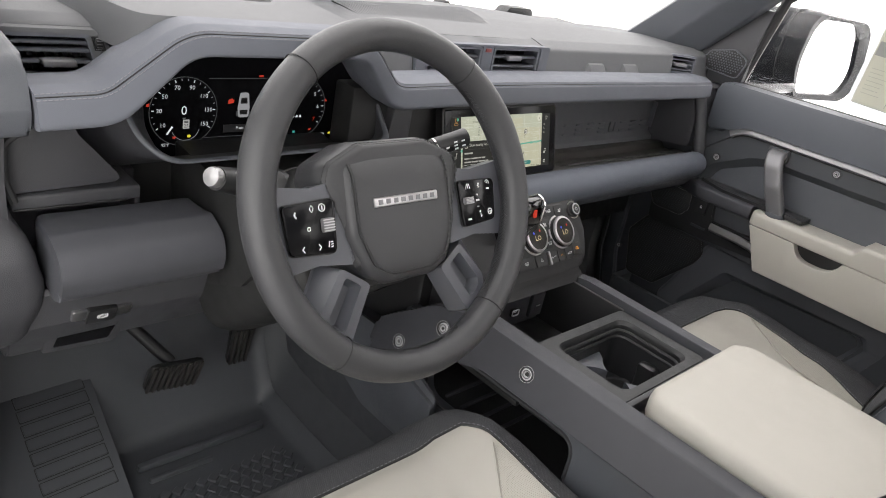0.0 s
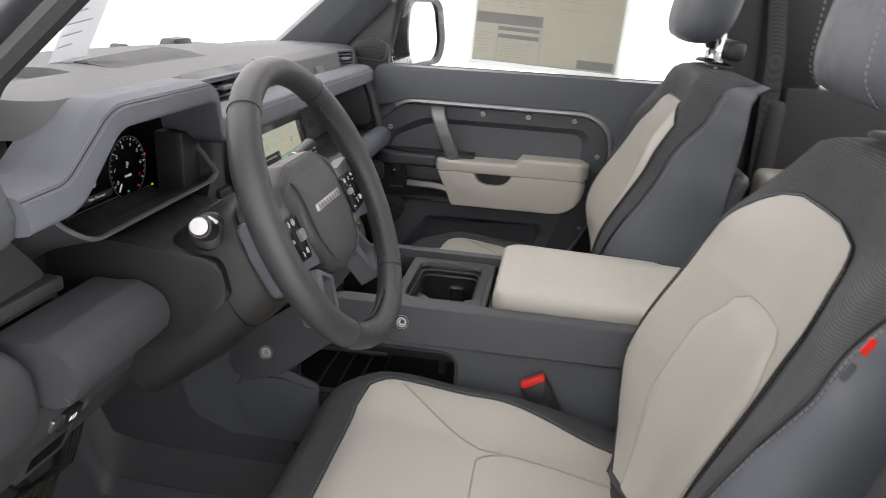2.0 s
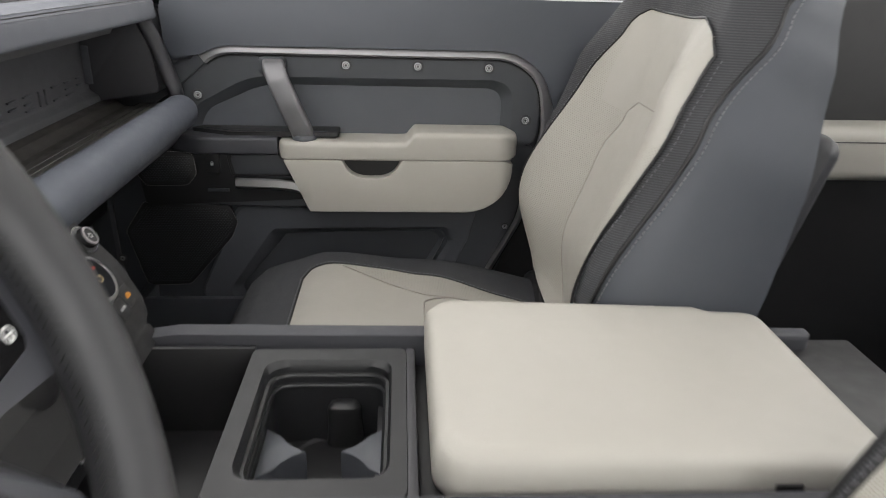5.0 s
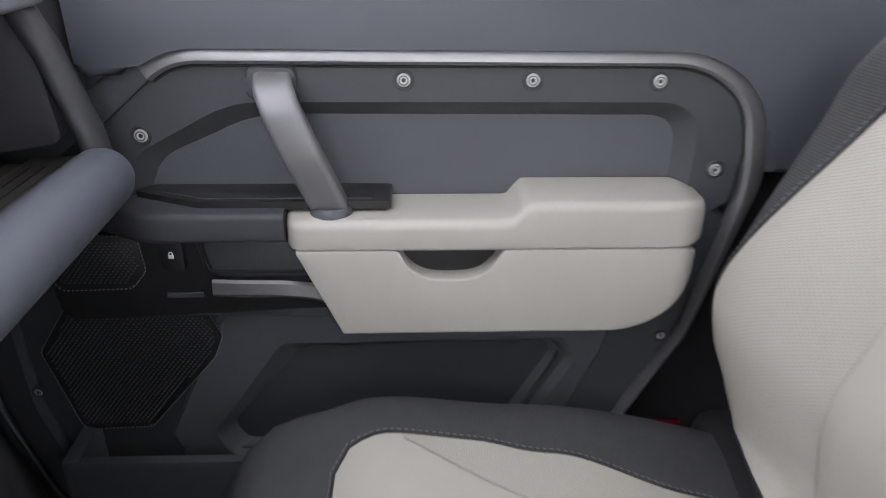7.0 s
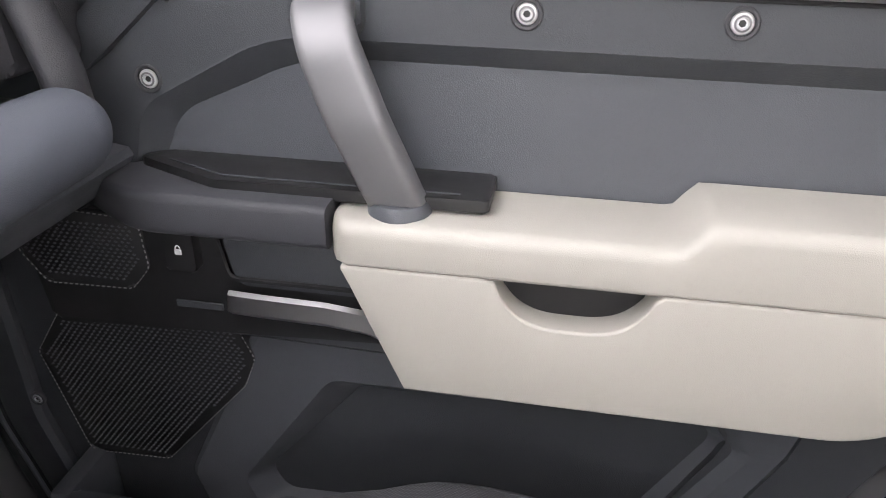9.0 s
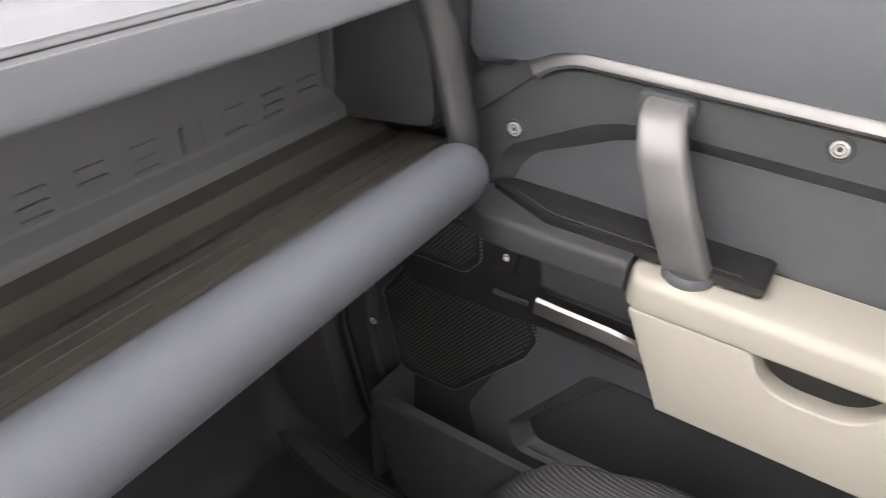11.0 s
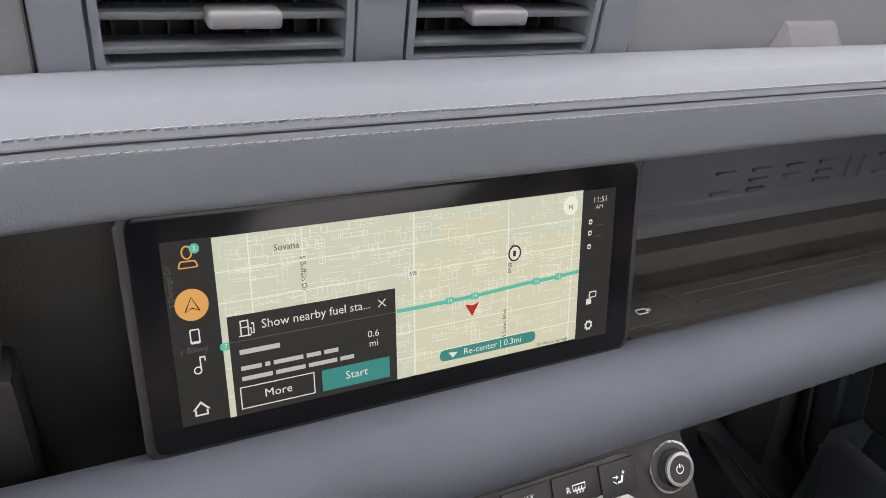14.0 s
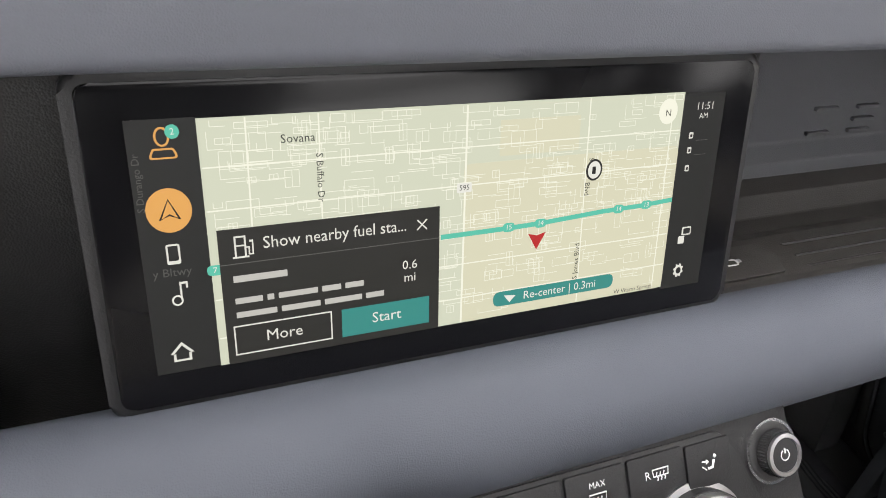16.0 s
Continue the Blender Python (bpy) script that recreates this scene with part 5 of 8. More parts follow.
for (a, b), (c, d) in zip(hw, hw[1:]):
    hb.faces.new([hb.verts.new(TM @ Vector((x / 1000, y / 1000, z4))) for x, y in ((a, b - 1.05), (c, d - 1.05), (c, d + 1.05), (a, b + 1.05))])
part("map_highway", hb, S_TEAL, mp, smooth=False)
ui("map_highway", -100.4, -97.5, -8.8, -6.6, S_TEAL, 4, parent=mp)
for s, u, v in (("15", 15.3, -5.6), ("14", 30.1, -5.5), ("14", 68.7, -3.6), ("13", 83.3, -3.2), ("7", -99.2, -7.6)):
    ui("route_shield", u - 2.7, u + 2.7, v - 1.9, v + 1.9, S_TEAL, 5, 1.8, mp)
    uitext(s, u, v, 3.0, S_TXT, 6, parent=mp)
ui("route_shield", -8, -1.8, 11, 14.8, S_TXT, 5, 0.6, mp)
uitext("595", -4.9, 12.9, 3.0, S_INK, 6, parent=mp)
uitext("Sovana", -68, 36.4, 4.3, S_INK, 6, parent=mp)
uitext("S Buffalo Dr", -60.9, 22, 3.6, S_INK, 6, turn=-90, parent=mp)
uitext("S", 52.5, 19.5, 3.4, S_INK, 6, turn=-90, parent=mp)
uitext("Blvd", 51.4, 7, 3.4, S_INK, 6, turn=-90, parent=mp)
uitext("S Jones Blvd", 49, -25, 3.4, S_INK, 6, turn=90, parent=mp)
uitext("W Warm Springs", 81.2, -43, 3.0, S_INK, 6, parent=mp)
uitext("S Durango Dr", -119.9, 25, 3.4, S_GREYUI, 2, turn=90)
uitext("y Bltwy", -113, -6.6, 4.2, S_GREYUI, 2)
part("position_arrow", plate([(0.0287 - 0.0042, -0.0095), (0.0287, -0.0106), (0.0287 + 0.0042, -0.0095), (0.0287, -0.0168)], 0.0009, 0.00098, TM), S_REDUI, mp, smooth=False)
part("fuel_marker", plate(fillet([(0.0543 + 0.0040 * math.cos(a), 0.0149 + 0.0046 * math.sin(a)) for a in (radians(k * 15) for k in range(24))], 0), 0.0008, 0.00088, TM), S_PANEL, mp, smooth=False)
part("fuel_marker_face", plate([(0.0543 + 0.0031 * math.cos(a), 0.0149 + 0.0037 * math.sin(a)) for a in (radians(k * 15) for k in range(24))], 0.00092, 0.00098, TM), S_TXT, mp, smooth=False)
ui("fuel_icon", 53.2, 54.9, 13.2, 16.4, S_PANEL, 7, 0.3, mp)
part("compass_disc", plate([(0.0893 + 0.0048 * math.cos(a), 0.0372 + 0.0054 * math.sin(a)) for a in (radians(k * 15) for k in range(24))], 0.0008, 0.00088, TM), S_ROAD, mp, smooth=False)
uitext("N", 89.3, 36.4, 4.0, S_INK, 7, parent=mp)
ui("recenter_button", 9.5, 69.5, -40.2, -33.6, S_BTN, 5, 3.2, mp)
uitext("Re-center | 0.3mi", 42, -37, 5.2, S_TXT, 6, parent=mp)
part("recenter_arrow", plate([(0.0145, -0.0355), (0.0200, -0.0362), (0.0172, -0.0390)], 0.0009, 0.00096, TM), S_TXT, mp, smooth=False)
pop = ui("menu_panel", -97.6, -15.2, -44.7, 6.7, S_PANEL, 6)
uitext("Show nearby fuel sta...", -82.5, 0.4, 6.4, S_TXT, 8, "LEFT", parent=pop, wide=0.93)
ui("menu_line", -97.4, -15.4, -6.3, -6.0, S_GREYUI, 7, parent=pop)


def bars(u, v, words, size):
    """Writing left unread: one slim bar for each word."""
    for n in words:
        w = n * size * 0.50
        ui("menu_bar", u, u + w, v - size * 0.24, v + size * 0.22, S_TXT2, 8, 0.25, pop)
        u += w + size * 0.34


S_TXT2 = light_mat("menu_text_soft", (0.5, 0.49, 0.44), EM)
bars(-93.5, -11.8, (7,), 5.4)
bars(-93.5, -20.2, (4, 1, 6, 3, 3), 4.8)
bars(-93.5, -25.6, (6, 6, 6, 3), 4.8)
uitext("0.6", -27.5, -15.6, 5.2, S_TXT, 8, parent=pop)
uitext("mi", -27.5, -20.8, 5.2, S_TXT, 8, parent=pop)
for a, b, c, d in ((-95, -59, -30.3, -29.8), (-95, -59, -41.5, -41), (-95, -94.5, -41.5, -29.8), (-59.5, -59, -41.5, -29.8)):
    ui("button_outline", a, b, c, d, S_TXT, 8, parent=pop)
uitext("More", -77, -35.6, 6.2, S_TXT, 8, parent=pop)
ui("start_button", -55.2, -19.4, -41.6, -30, S_BTN, 8, parent=pop)
uitext("Start", -37.3, -35.6, 6.2, S_TXT, 9, parent=pop)
for turn in (45, -45):
    part("close_cross", plate(rect(-0.0028, 0.0028, -0.00025, 0.00025), 0, 0.00008, uim(-22.5, 0.2, 8, turn)), S_TXT, pop, smooth=False)
for a, b, c, d in ((-92.2, -88.2, 3.4, 4.0), (-92.2, -91.6, -3.6, 4.0), (-88.8, -88.2, -3.6, 4.0), (-93, -87.4, -4.1, -3.5), (-91.6, -88.8, 0.2, 0.7), (-88.2, -87.0, -0.6, -0.1), (-87.5, -87.0, -2.8, -0.1), (-86.2, -85.7, -2.8, 1.6), (-87.5, -85.7, -3.2, -2.7), (-87.0, -85.7, 1.5, 2.2)):
    ui("fuel_icon", a, b, c, d, S_TXT, 8, parent=pop)
# side icons
part("nav_button", plate([(-0.1117 + 0.0072 * math.cos(a), 0.0153 + 0.0076 * math.sin(a)) for a in (radians(k * 10) for k in range(36))], 0.0005, 0.0006, TM), S_ORANGE, screen, smooth=False)
part("nav_arrow", moved(tube([(x, y, 0.0007) for x, y in ((-0.1117, 0.0190), (-0.1086, 0.0122), (-0.1117, 0.0138), (-0.1148, 0.0122))], 0.00034, 4, closed=True), TM), S_STRIP, screen, smooth=False)
part("profile_icon", plate([(-0.1113 + 0.0024 * math.cos(a), 0.0397 + 0.0032 * math.sin(a)) for a in (radians(k * 20) for k in range(18))], 0.0005, 0.0006, TM), S_ORANGE, screen, smooth=False)
part("profile_icon", plate(fillet([(-0.1160, 0.0325), (-0.1066, 0.0325), (-0.1080, 0.0360), (-0.1146, 0.0360)], 0.001, 3), 0.0005, 0.0006, TM), S_ORANGE, screen, smooth=False)
part("profile_inner", plate([(-0.1113 + 0.0017 * math.cos(a), 0.0397 + 0.0025 * math.sin(a)) for a in (radians(k * 20) for k in range(18))], 0.00065, 0.00075, TM), S_STRIP, screen, smooth=False)
part("profile_inner", plate(fillet([(-0.1152, 0.0331), (-0.1074, 0.0331), (-0.1085, 0.0354), (-0.1141, 0.0354)], 0.0007, 3), 0.00065, 0.00075, TM), S_STRIP, screen, smooth=False)
part("alert_dot", plate([(-0.1080 + 0.0022 * math.cos(a), 0.0412 + 0.0023 * math.sin(a)) for a in (radians(k * 20) for k in range(18))], 0.0007, 0.0008, TM), S_TEAL, screen, smooth=False)
uitext("2", -108, 41.2, 3.0, S_TXT, 7)
for (a, b, c, d), rr in (((-114.2, -109.8, -3.6, 3.6), 0.8),):
    ui("phone_icon", a, b, c, d, S_TXT, 3, rr)
    ui("phone_icon", a + 0.6, b - 0.6, c + 1.3, d - 0.6, S_STRIP, 4, 0.3)
ui("music_icon", -111.3, -110.7, -16.8, -10.2, S_TXT, 3)
ui("music_icon", -111, -108.6, -11.0, -10.2, S_TXT, 3, 0.2)
ui("music_icon", -109.2, -108.6, -12.6, -10.2, S_TXT, 3, 0.2)
part("music_icon", moved(tube([(-0.1124 + 0.0016 * math.cos(a), -0.0169 + 0.0017 * math.sin(a), 0.0006) for a in (radians(k * 24) for k in range(15))], 0.0003, 4, closed=True), TM), S_TXT, screen, smooth=False)
hm = [(-0.1170, -0.0372), (-0.1130, -0.0328), (-0.1090, -0.0372), (-0.1100, -0.0372), (-0.1100, -0.0402), (-0.1160, -0.0402), (-0.1160, -0.0372)]
part("home_icon", plate(hm, 0.0005, 0.0006, TM), S_TXT, screen, smooth=False)
part("home_icon", plate([(x * 0.72 - 0.1130 * 0.28, y * 0.72 - 0.0371 * 0.28) for x, y in hm], 0.00065, 0.00075, TM), S_STRIP, screen, smooth=False)
uitext("11:51", 109.4, 38.4, 4.6, S_TXT, 3)
uitext("AM", 109, 34.2, 3.4, S_TXT, 3)
for v, w in ((25.8, 2.2), (19.3, 2.2), (11.2, 2.2)):
    ui("status_icon", 103.5 - w / 2, 103.5 + w / 2, v - 1.2, v + 1.6, S_TXT, 3, 0.6)
    ui("status_icon", 103.5 - w / 4, 103.5 + w / 4, v - 0.5, v + 0.7, S_STRIP, 4, 0.2)
for v in (23.6, 17.2):
    ui("status_line", 106.5, 113, v - 0.12, v + 0.12, S_GREYUI, 3)
ui("camera_icon", 105.6, 110.8, -20.4, -16.4, S_TXT, 3, 0.6)
ui("camera_icon", 106.3, 110.1, -19.7, -17.1, S_STRIP, 4, 0.4)
ui("camera_icon", 103.8, 107.2, -24.2, -20.6, S_TXT, 5, 0.4)
gear = []
for k in range(32):
    a, rr = radians(k * 11.25), (0.0034 if (k // 2) % 2 else 0.0027)
    gear.append((0.1065 + rr * 0.85 * math.cos(a), -0.0377 + rr * math.sin(a)))
part("settings_icon", plate(gear, 0.0005, 0.0006, TM), S_TXT, screen, smooth=False)
part("settings_icon", plate([(0.1065 + 0.0014 * math.cos(a), -0.0377 + 0.0016 * math.sin(a)) for a in (radians(k * 30) for k in range(12))], 0.00065, 0.00075, TM), S_STRIP, screen, smooth=False)

# ---- climate panel ----
climate = thing("climate_control_panel", (0, 0.32, 0.5), "black sloping climate control panel with silver-ringed dials", "control panel")
CM = basis((-0.008, 0.331, 0.577), (1, 0, 0), (0, 0.6, 0.8))
CN = CM.to_3x3() @ Vector((0, 0, 1))
M_PANEL = material("black_textured_panel", (0.022, 0.022, 0.023), 0.5, spec=0.35, grain=0.35, grain_scale=900)
part("panel", plate(fillet([(-0.160, 0.060), (0.160, 0.060), (0.168, -0.005), (0.146, -0.068), (-0.146, -0.068), (-0.168, -0.005)], [0.006, 0.006, 0.03, 0.03, 0.03, 0.03], 5), -0.06, 0.0, CM, 0.005, 3), M_PANEL, climate, "dark sloping panel")
part("panel_lip", plate(fillet([(-0.150, -0.060), (0.150, -0.060), (0.140, -0.092), (-0.140, -0.092)], 0.012, 4), -0.055, -0.012, CM, 0.008, 3), M_PANEL, climate)


def on_c(u, v, h=0.0):
    return CM @ Vector((u, v, h))


part("switch_field", plate(fillet([(-0.128, 0.050), (0.118, 0.050), (0.128, 0.036), (0.148, -0.010), (0.142, -0.036), (-0.142, -0.036), (-0.148, -0.010)], 0.010, 4), -0.002, 0.0012, CM, 0.001), M_BLACK, climate)
for u, key in ((0.098, "dial"), (0.024, "dial")):
    d = part("rotary_dial", lathe([(0.030, 0), (0.030, 0.002), (0.0265, 0.003), (0.0265, 0.010), (0.0255, 0.0125), (0.0225, 0.0135), (0.0220, 0.0120), (0, 0.0120)], on_c(u, 0.0), CN, 48), M_ALU, climate, "silver-ringed rotary dial")
    part("dial_face", lathe([(0.0219, 0.0121), (0.0219, 0.0127), (0, 0.0127)], on_c(u, 0.0), CN, 40), M_GLOSS, d)
    part("dial_grip", lathe([(0.0272, 0.003), (0.0272, 0.009)], on_c(u, 0.0), CN, 40), M_BLACK, d)
    fm = CM @ Matrix.Translation((u, 0.0, 0.0128))
    text("readout", "LO", 0.012, fm @ Matrix.Translation((0, -0.003, 0)), light_mat("lit_amber", (0.8, 0.62, 0.35), 0.6) if u > 0.05 else bpy.data.materials["lit_amber"], d)
    part("warm_dot", moved(lathe([(0.0020, 0), (0.0020, 0.0004)], (0.0075, 0.0090, 0), (0, 0, 1), 16), fm), L_RED, d)
    part("cool_dot", moved(lathe([(0.0020, 0), (0.0020, 0.0004)], (-0.0085, 0.0065, 0), (0, 0, 1), 16), fm), light_mat("lit_blue", (0.05, 0.1, 0.9), 0.5) if u > 0.05 else bpy.data.materials["lit_blue"], d)
kb = part("volume_knob", lathe([(0.0150, 0.0005), (0.0150, 0.002), (0.0138, 0.003), (0.0108, 0.0032), (0.0108, 0.0085), (0.0100, 0.0100), (0, 0.0100)], on_c(0.148, 0.033), CN, 40), M_BLACK, climate, "black volume knob with a chrome ring")
part("knob_ring", lathe([(0.0160, 0.0003), (0.0160, 0.0024), (0.0146, 0.0024)], on_c(0.148, 0.033), CN, 40, ring=True), M_CHROME, kb)
part("knob_top_ring", lathe([(0.0106, 0.0080), (0.0102, 0.0107), (0.0084, 0.0109), (0.0082, 0.0101)], on_c(0.148, 0.033), CN, 40, ring=True), M_ALU, kb)
knurl = bmesh.new()
for k in range(48):
    a = radians(k * 7.5)
    p = CM @ Matrix.Translation((0.148, 0.033, 0)) @ Vector((0.0109 * math.cos(a), 0.0109 * math.sin(a), 0.004))
    tube([p, p + CN * 0.0045], 0.0005, 4, bm=knurl)
part("knob_knurling", knurl, M_BLACK, kb)
part("power_mark", moved(tube([(0.0026 * math.cos(a), 0.0026 * math.sin(a), 0) for a in (radians(120 + k * 30) for k in range(11))], 0.0003, 4), CM @ Matrix.Translation((0.148, 0.033, 0.0102))), M_WHITE, kb)
part("power_mark", moved(rbox(-0.0003, 0.0003, 0.0008, 0.0032, -0.0002, 0.0003, 0), CM @ Matrix.Translation((0.148, 0.033, 0.0102))), M_WHITE, kb)


def key(u0, u1, v0, v1, sym=None, mat=None):
    k = part("button", plate(rect(u0, u1, v0, v1, 0.0015, 3), 0, 0.0028, CM, 0.0005), M_PANEL, climate)
    um, vm, mt = (u0 + u1) / 2, (v0 + v1) / 2, mat or M_WHITE
    bm = bmesh.new()

    def line(pts, r=0.00035):
        tube([(um + x / 1000, vm + y / 1000, 0.0030) for x, y in pts], r, 4, bm=bm)

    def defrost(x, y):
        """A screen outline with three rising waves."""
        line([(x - 4, y - 1.2), (x - 4.4, y + 2), (x + 4.4, y + 2), (x + 4, y - 1.2), (x - 4, y - 1.2)])
        for q in (-2, 0, 2):
            line([(x + q, y - 3.2), (x + q + 0.5, y - 2.2), (x + q - 0.5, y - 0.8), (x + q, y + 0.6)])

    if sym == "max":
        text("button_symbol", "MAX", 0.0040, CM @ Matrix.Translation((um, vm + 0.0030, 0.0030)), mt, k)
        defrost(0, -3.0)
    elif sym == "rear":
        text("button_symbol", "R", 0.0052, CM @ Matrix.Translation((um - 0.0058, vm, 0.0030)), mt, k)
        defrost(1.6, 0)
    elif sym == "face":
        line([(2.6, 3.0), (3.0, 3.6), (3.6, 3.0), (3.0, 2.4), (2.6, 3.0)], 0.0006)
        line([(2.4, 1.4), (1.2, -2.0), (-1.4, -2.2)], 0.0007)
        line([(-4.6, 1.6), (-1.2, 1.0)])
        line([(-2.2, 2.0), (-1.0, 1.0), (-2.4, 0.2)])
        line([(-4.6, -0.8), (-2.4, -2.6)])
    elif sym == "defrost":
        defrost(0, 0.5)
    elif sym == "seat":
        line([(-2.6, 3.6), (-1.6, -1.6), (2.8, -2.0)], 0.0009)
        for q in (0, 1.8):
            line([(0.2 + q, 3.0), (0.7 + q, 2.0), (-0.2 + q, 1.0), (0.3 + q, 0)])
    elif sym == "car":
        line([(-4, -1.6), (-3.6, 0.6), (-1.8, 2.4), (2.0, 2.4), (3.8, 0.6), (4, -1.6), (-4, -1.6)], 0.0005)
        line([(-1.6, 0.2), (1.8, 0.2), (1.0, 1.0)], 0.0004)
    elif sym == "warn":
        line([(-3.2, -2.2), (0, 3), (3.2, -2.2), (-3.2, -2.2)], 0.0004)
    elif sym:
        text("button_symbol", sym, 0.0046, CM @ Matrix.Translation((um, vm, 0.0030)), mt, k)
    if len(bm.verts):
        part("button_symbol", moved(bm, CM), mt, k, smooth=False)
    else:
        bm.free()
    return k


L_ORANGE = light_mat("lit_orange", (0.95, 0.36, 0.03), 0.6)
key(0.0635, 0.0945, 0.030, 0.048, "rear")
key(0.0310, 0.0620, 0.030, 0.048, "max")
key(0.0960, 0.1220, 0.026, 0.047, "face")
key(-0.0020, 0.0295, 0.031, 0.048, "defrost")
key(0.0500, 0.0720, 0.008, 0.026, "seat")
key(0.0520, 0.0720, -0.024, -0.008, "defrost")
for u0, u1, s_, mt in ((-0.030, 0.012, "defrost", None), (0.016, 0.045, "warn", None), (0.052, 0.074, "AUTO", None), (0.0755, 0.095, "A/C", L_ORANGE), (0.0965, 0.118, "AUTO", None), (0.1195, 0.142, "car", L_ORANGE)):
    key(u0, u1, -0.050 if u0 < 0.1 else -0.046, -0.030 if u0 < 0.1 else -0.024, s_, mt)
part("toggle", plate(rect(0.046, 0.050, -0.052, -0.028, 0.002), 0, 0.008, CM, 0.001), M_ALU, climate)

# ---- gear selector ----
gearl = thing("gear_selector", (-0.055, 0.33, 0.55), "black and chrome gear lever with a red-lit face", "gear lever")
gb = fillet([(0.325, 0.575), (0.290, 0.63), (0.288, 0.665), (0.305, 0.674), (0.328, 0.655), (0.345, 0.60)], 0.012, 4)
part("lever", prism(gb, "x", -0.073, -0.035, 0.008, 3), M_GLOSS, gearl)
part("chrome_edge", tube([(-0.0345, p[0], p[1]) for p in gb], 0.0022, 6, closed=True, up=(1, 0, 0)), M_CHROME, gearl)
part("lit_face", moved(rbox(-0.004, 0.004, -0.001, 0.001, -0.004, 0.010, 0.0005), pose(-0.054, 0.2878, 0.648, -12)), L_RED, gearl)
part("gaiter", lathe([(0.036, 0), (0.034, 0.008), (0.022, 0.022)], (-0.055, 0.335, 0.56), (0, -0.5, 0.86), 24), M_BLACK, gearl)


# ---- centre console ----
console = thing("centre_console", (0, 0.0, FLOOR), "dark grey centre console with smooth grey side rails", "centre console")
rail_prof = fillet([(-0.42, 0.505), (0.262, 0.508), (0.340, 0.490), (0.452, 0.408), (0.448, 0.366), (0.41, 0.350), (0.35, 0.368), (0.272, 0.430), (0.215, 0.447), (-0.42, 0.445)], [0, 0.04, 0.06, 0.02, 0.02, 0.01, 0.03, 0.04, 0.03, 0], 6)
for sx in (-1, 1):
    a, b = (-0.168, -0.127) if sx < 0 else (0.112, 0.143)
    rb = prism(rail_prof, "x", a, b, 0.007, 4)
    for v in rb.verts:
        flare = 0.028 * smooth01((v.co.y - 0.20) / 0.24)
        v.co.x += sx * flare
        y_, z_ = v.co.y, v.co.z
        zt = curve_at([(0.262, 0.506), (0.34, 0.490), (0.452, 0.408)], y_)
        zl = curve_at([(0.215, 0.446), (0.272, 0.430), (0.35, 0.368), (0.42, 0.352)], y_)
        if abs(v.co.x + 0.0105 - sx * flare) > 0.140:
            v.co.x += sx * (0.014 - 0.022 * min(max((z_ - zl) / (zt - zl), 0), 1))
    part("side_rail", rb, M_KNEE, console, "smooth grey side rail", sharp=50)
    a, b = (-0.163, -0.146) if sx < 0 else (0.124, 0.141)
    outer = rect(-0.50, 0.415, FLOOR + 0.005, 0.450, 0.02, 6)
    inner = rect(0.052, 0.338, 0.319, 0.428, 0.03, 6)
    part("side_wall", ring_prism(outer, inner, "x", a, b), M_MID, console, "grained grey console side")
    part("bin_rim", tube([(a if sx < 0 else b, p[0], p[1]) for p in inner], 0.003, 6, closed=True, up=(1, 0, 0)), M_DARK, console)
    lower = fillet([(0.34, FLOOR), (0.84, FLOOR), (0.82, 0.28), (0.64, 0.365), (0.46, 0.385), (0.34, 0.36)], 0.06, 5)
    a, b = (-0.182, -0.14) if sx < 0 else (0.118, 0.160)
    part("tunnel_side", prism(lower, "x", a, b, 0.012, 3), M_CARPET, console, "dark carpeted tunnel side")
    panel_ = fillet([(0.29, 0.222), (0.46, 0.222), (0.535, 0.255), (0.553, 0.32), (0.550, 0.385), (0.46, 0.390), (0.34, 0.365), (0.29, 0.345)], [0.01, 0.05, 0.05, 0.05, 0.02, 0.02, 0.02, 0.01], 6)
    raised_ = fillet([(0.29, 0.230), (0.415, 0.234), (0.447, 0.290), (0.440, 0.350), (0.36, 0.352), (0.29, 0.335)], [0.01, 0.03, 0.05, 0.03, 0.03, 0.01], 6)
    q0 = a if sx < 0 else b
    part("tunnel_panel", prism(panel_, "x", min(q0, q0 + sx * 0.005), max(q0, q0 + sx * 0.005), 0.002), M_MID, console, "grained grey tunnel panel", sharp=40)
    part("tunnel_pad", prism(raised_, "x", min(q0, q0 + sx * 0.012), max(q0, q0 + sx * 0.012), 0.005, 3), M_MID, console, sharp=50)
for x, y, z in ((-0.1715, 0.149, 0.480), (-0.1845, 0.307, 0.468), (-0.1965, 0.383, 0.403)):
    bb = bolt(console, (x, y, z), (-0.93, -0.08, 0.34), 0.0098)
    part("flange_ring", lathe([(0.0128, -0.002), (0.0128, 0.0010), (0.0116, 0.0020), (0.0104, 0.0010), (0.0104, -0.002)], (x, y, z), (-0.93, -0.08, 0.34), 28, ring=True), M_PIN, bb)
part("bin_floor", rbox(-0.146, 0.124, 0.04, 0.415, 0.25, 0.320, 0.003), M_BLACK, console)
for k in range(4):
    part("bin_rib", rbox(-0.14, 0.12, 0.20 + k * 0.035, 0.206 + k * 0.035, 0.320, 0.326, 0.002), M_DARK, console)
part("bin_divider", rbox(-0.05, 0.05, 0.085, 0.10, 0.32, 0.36, 0.004), M_DARK, console)
part("bin_back", rbox(-0.146, 0.124, 0.025, 0.052, 0.25, 0.45, 0.003), M_BLACK, console)
part("front_block", rbox(-0.15, 0.15, 0.40, 0.60, 0.10, 0.56, 0.01), M_BLACK, console)
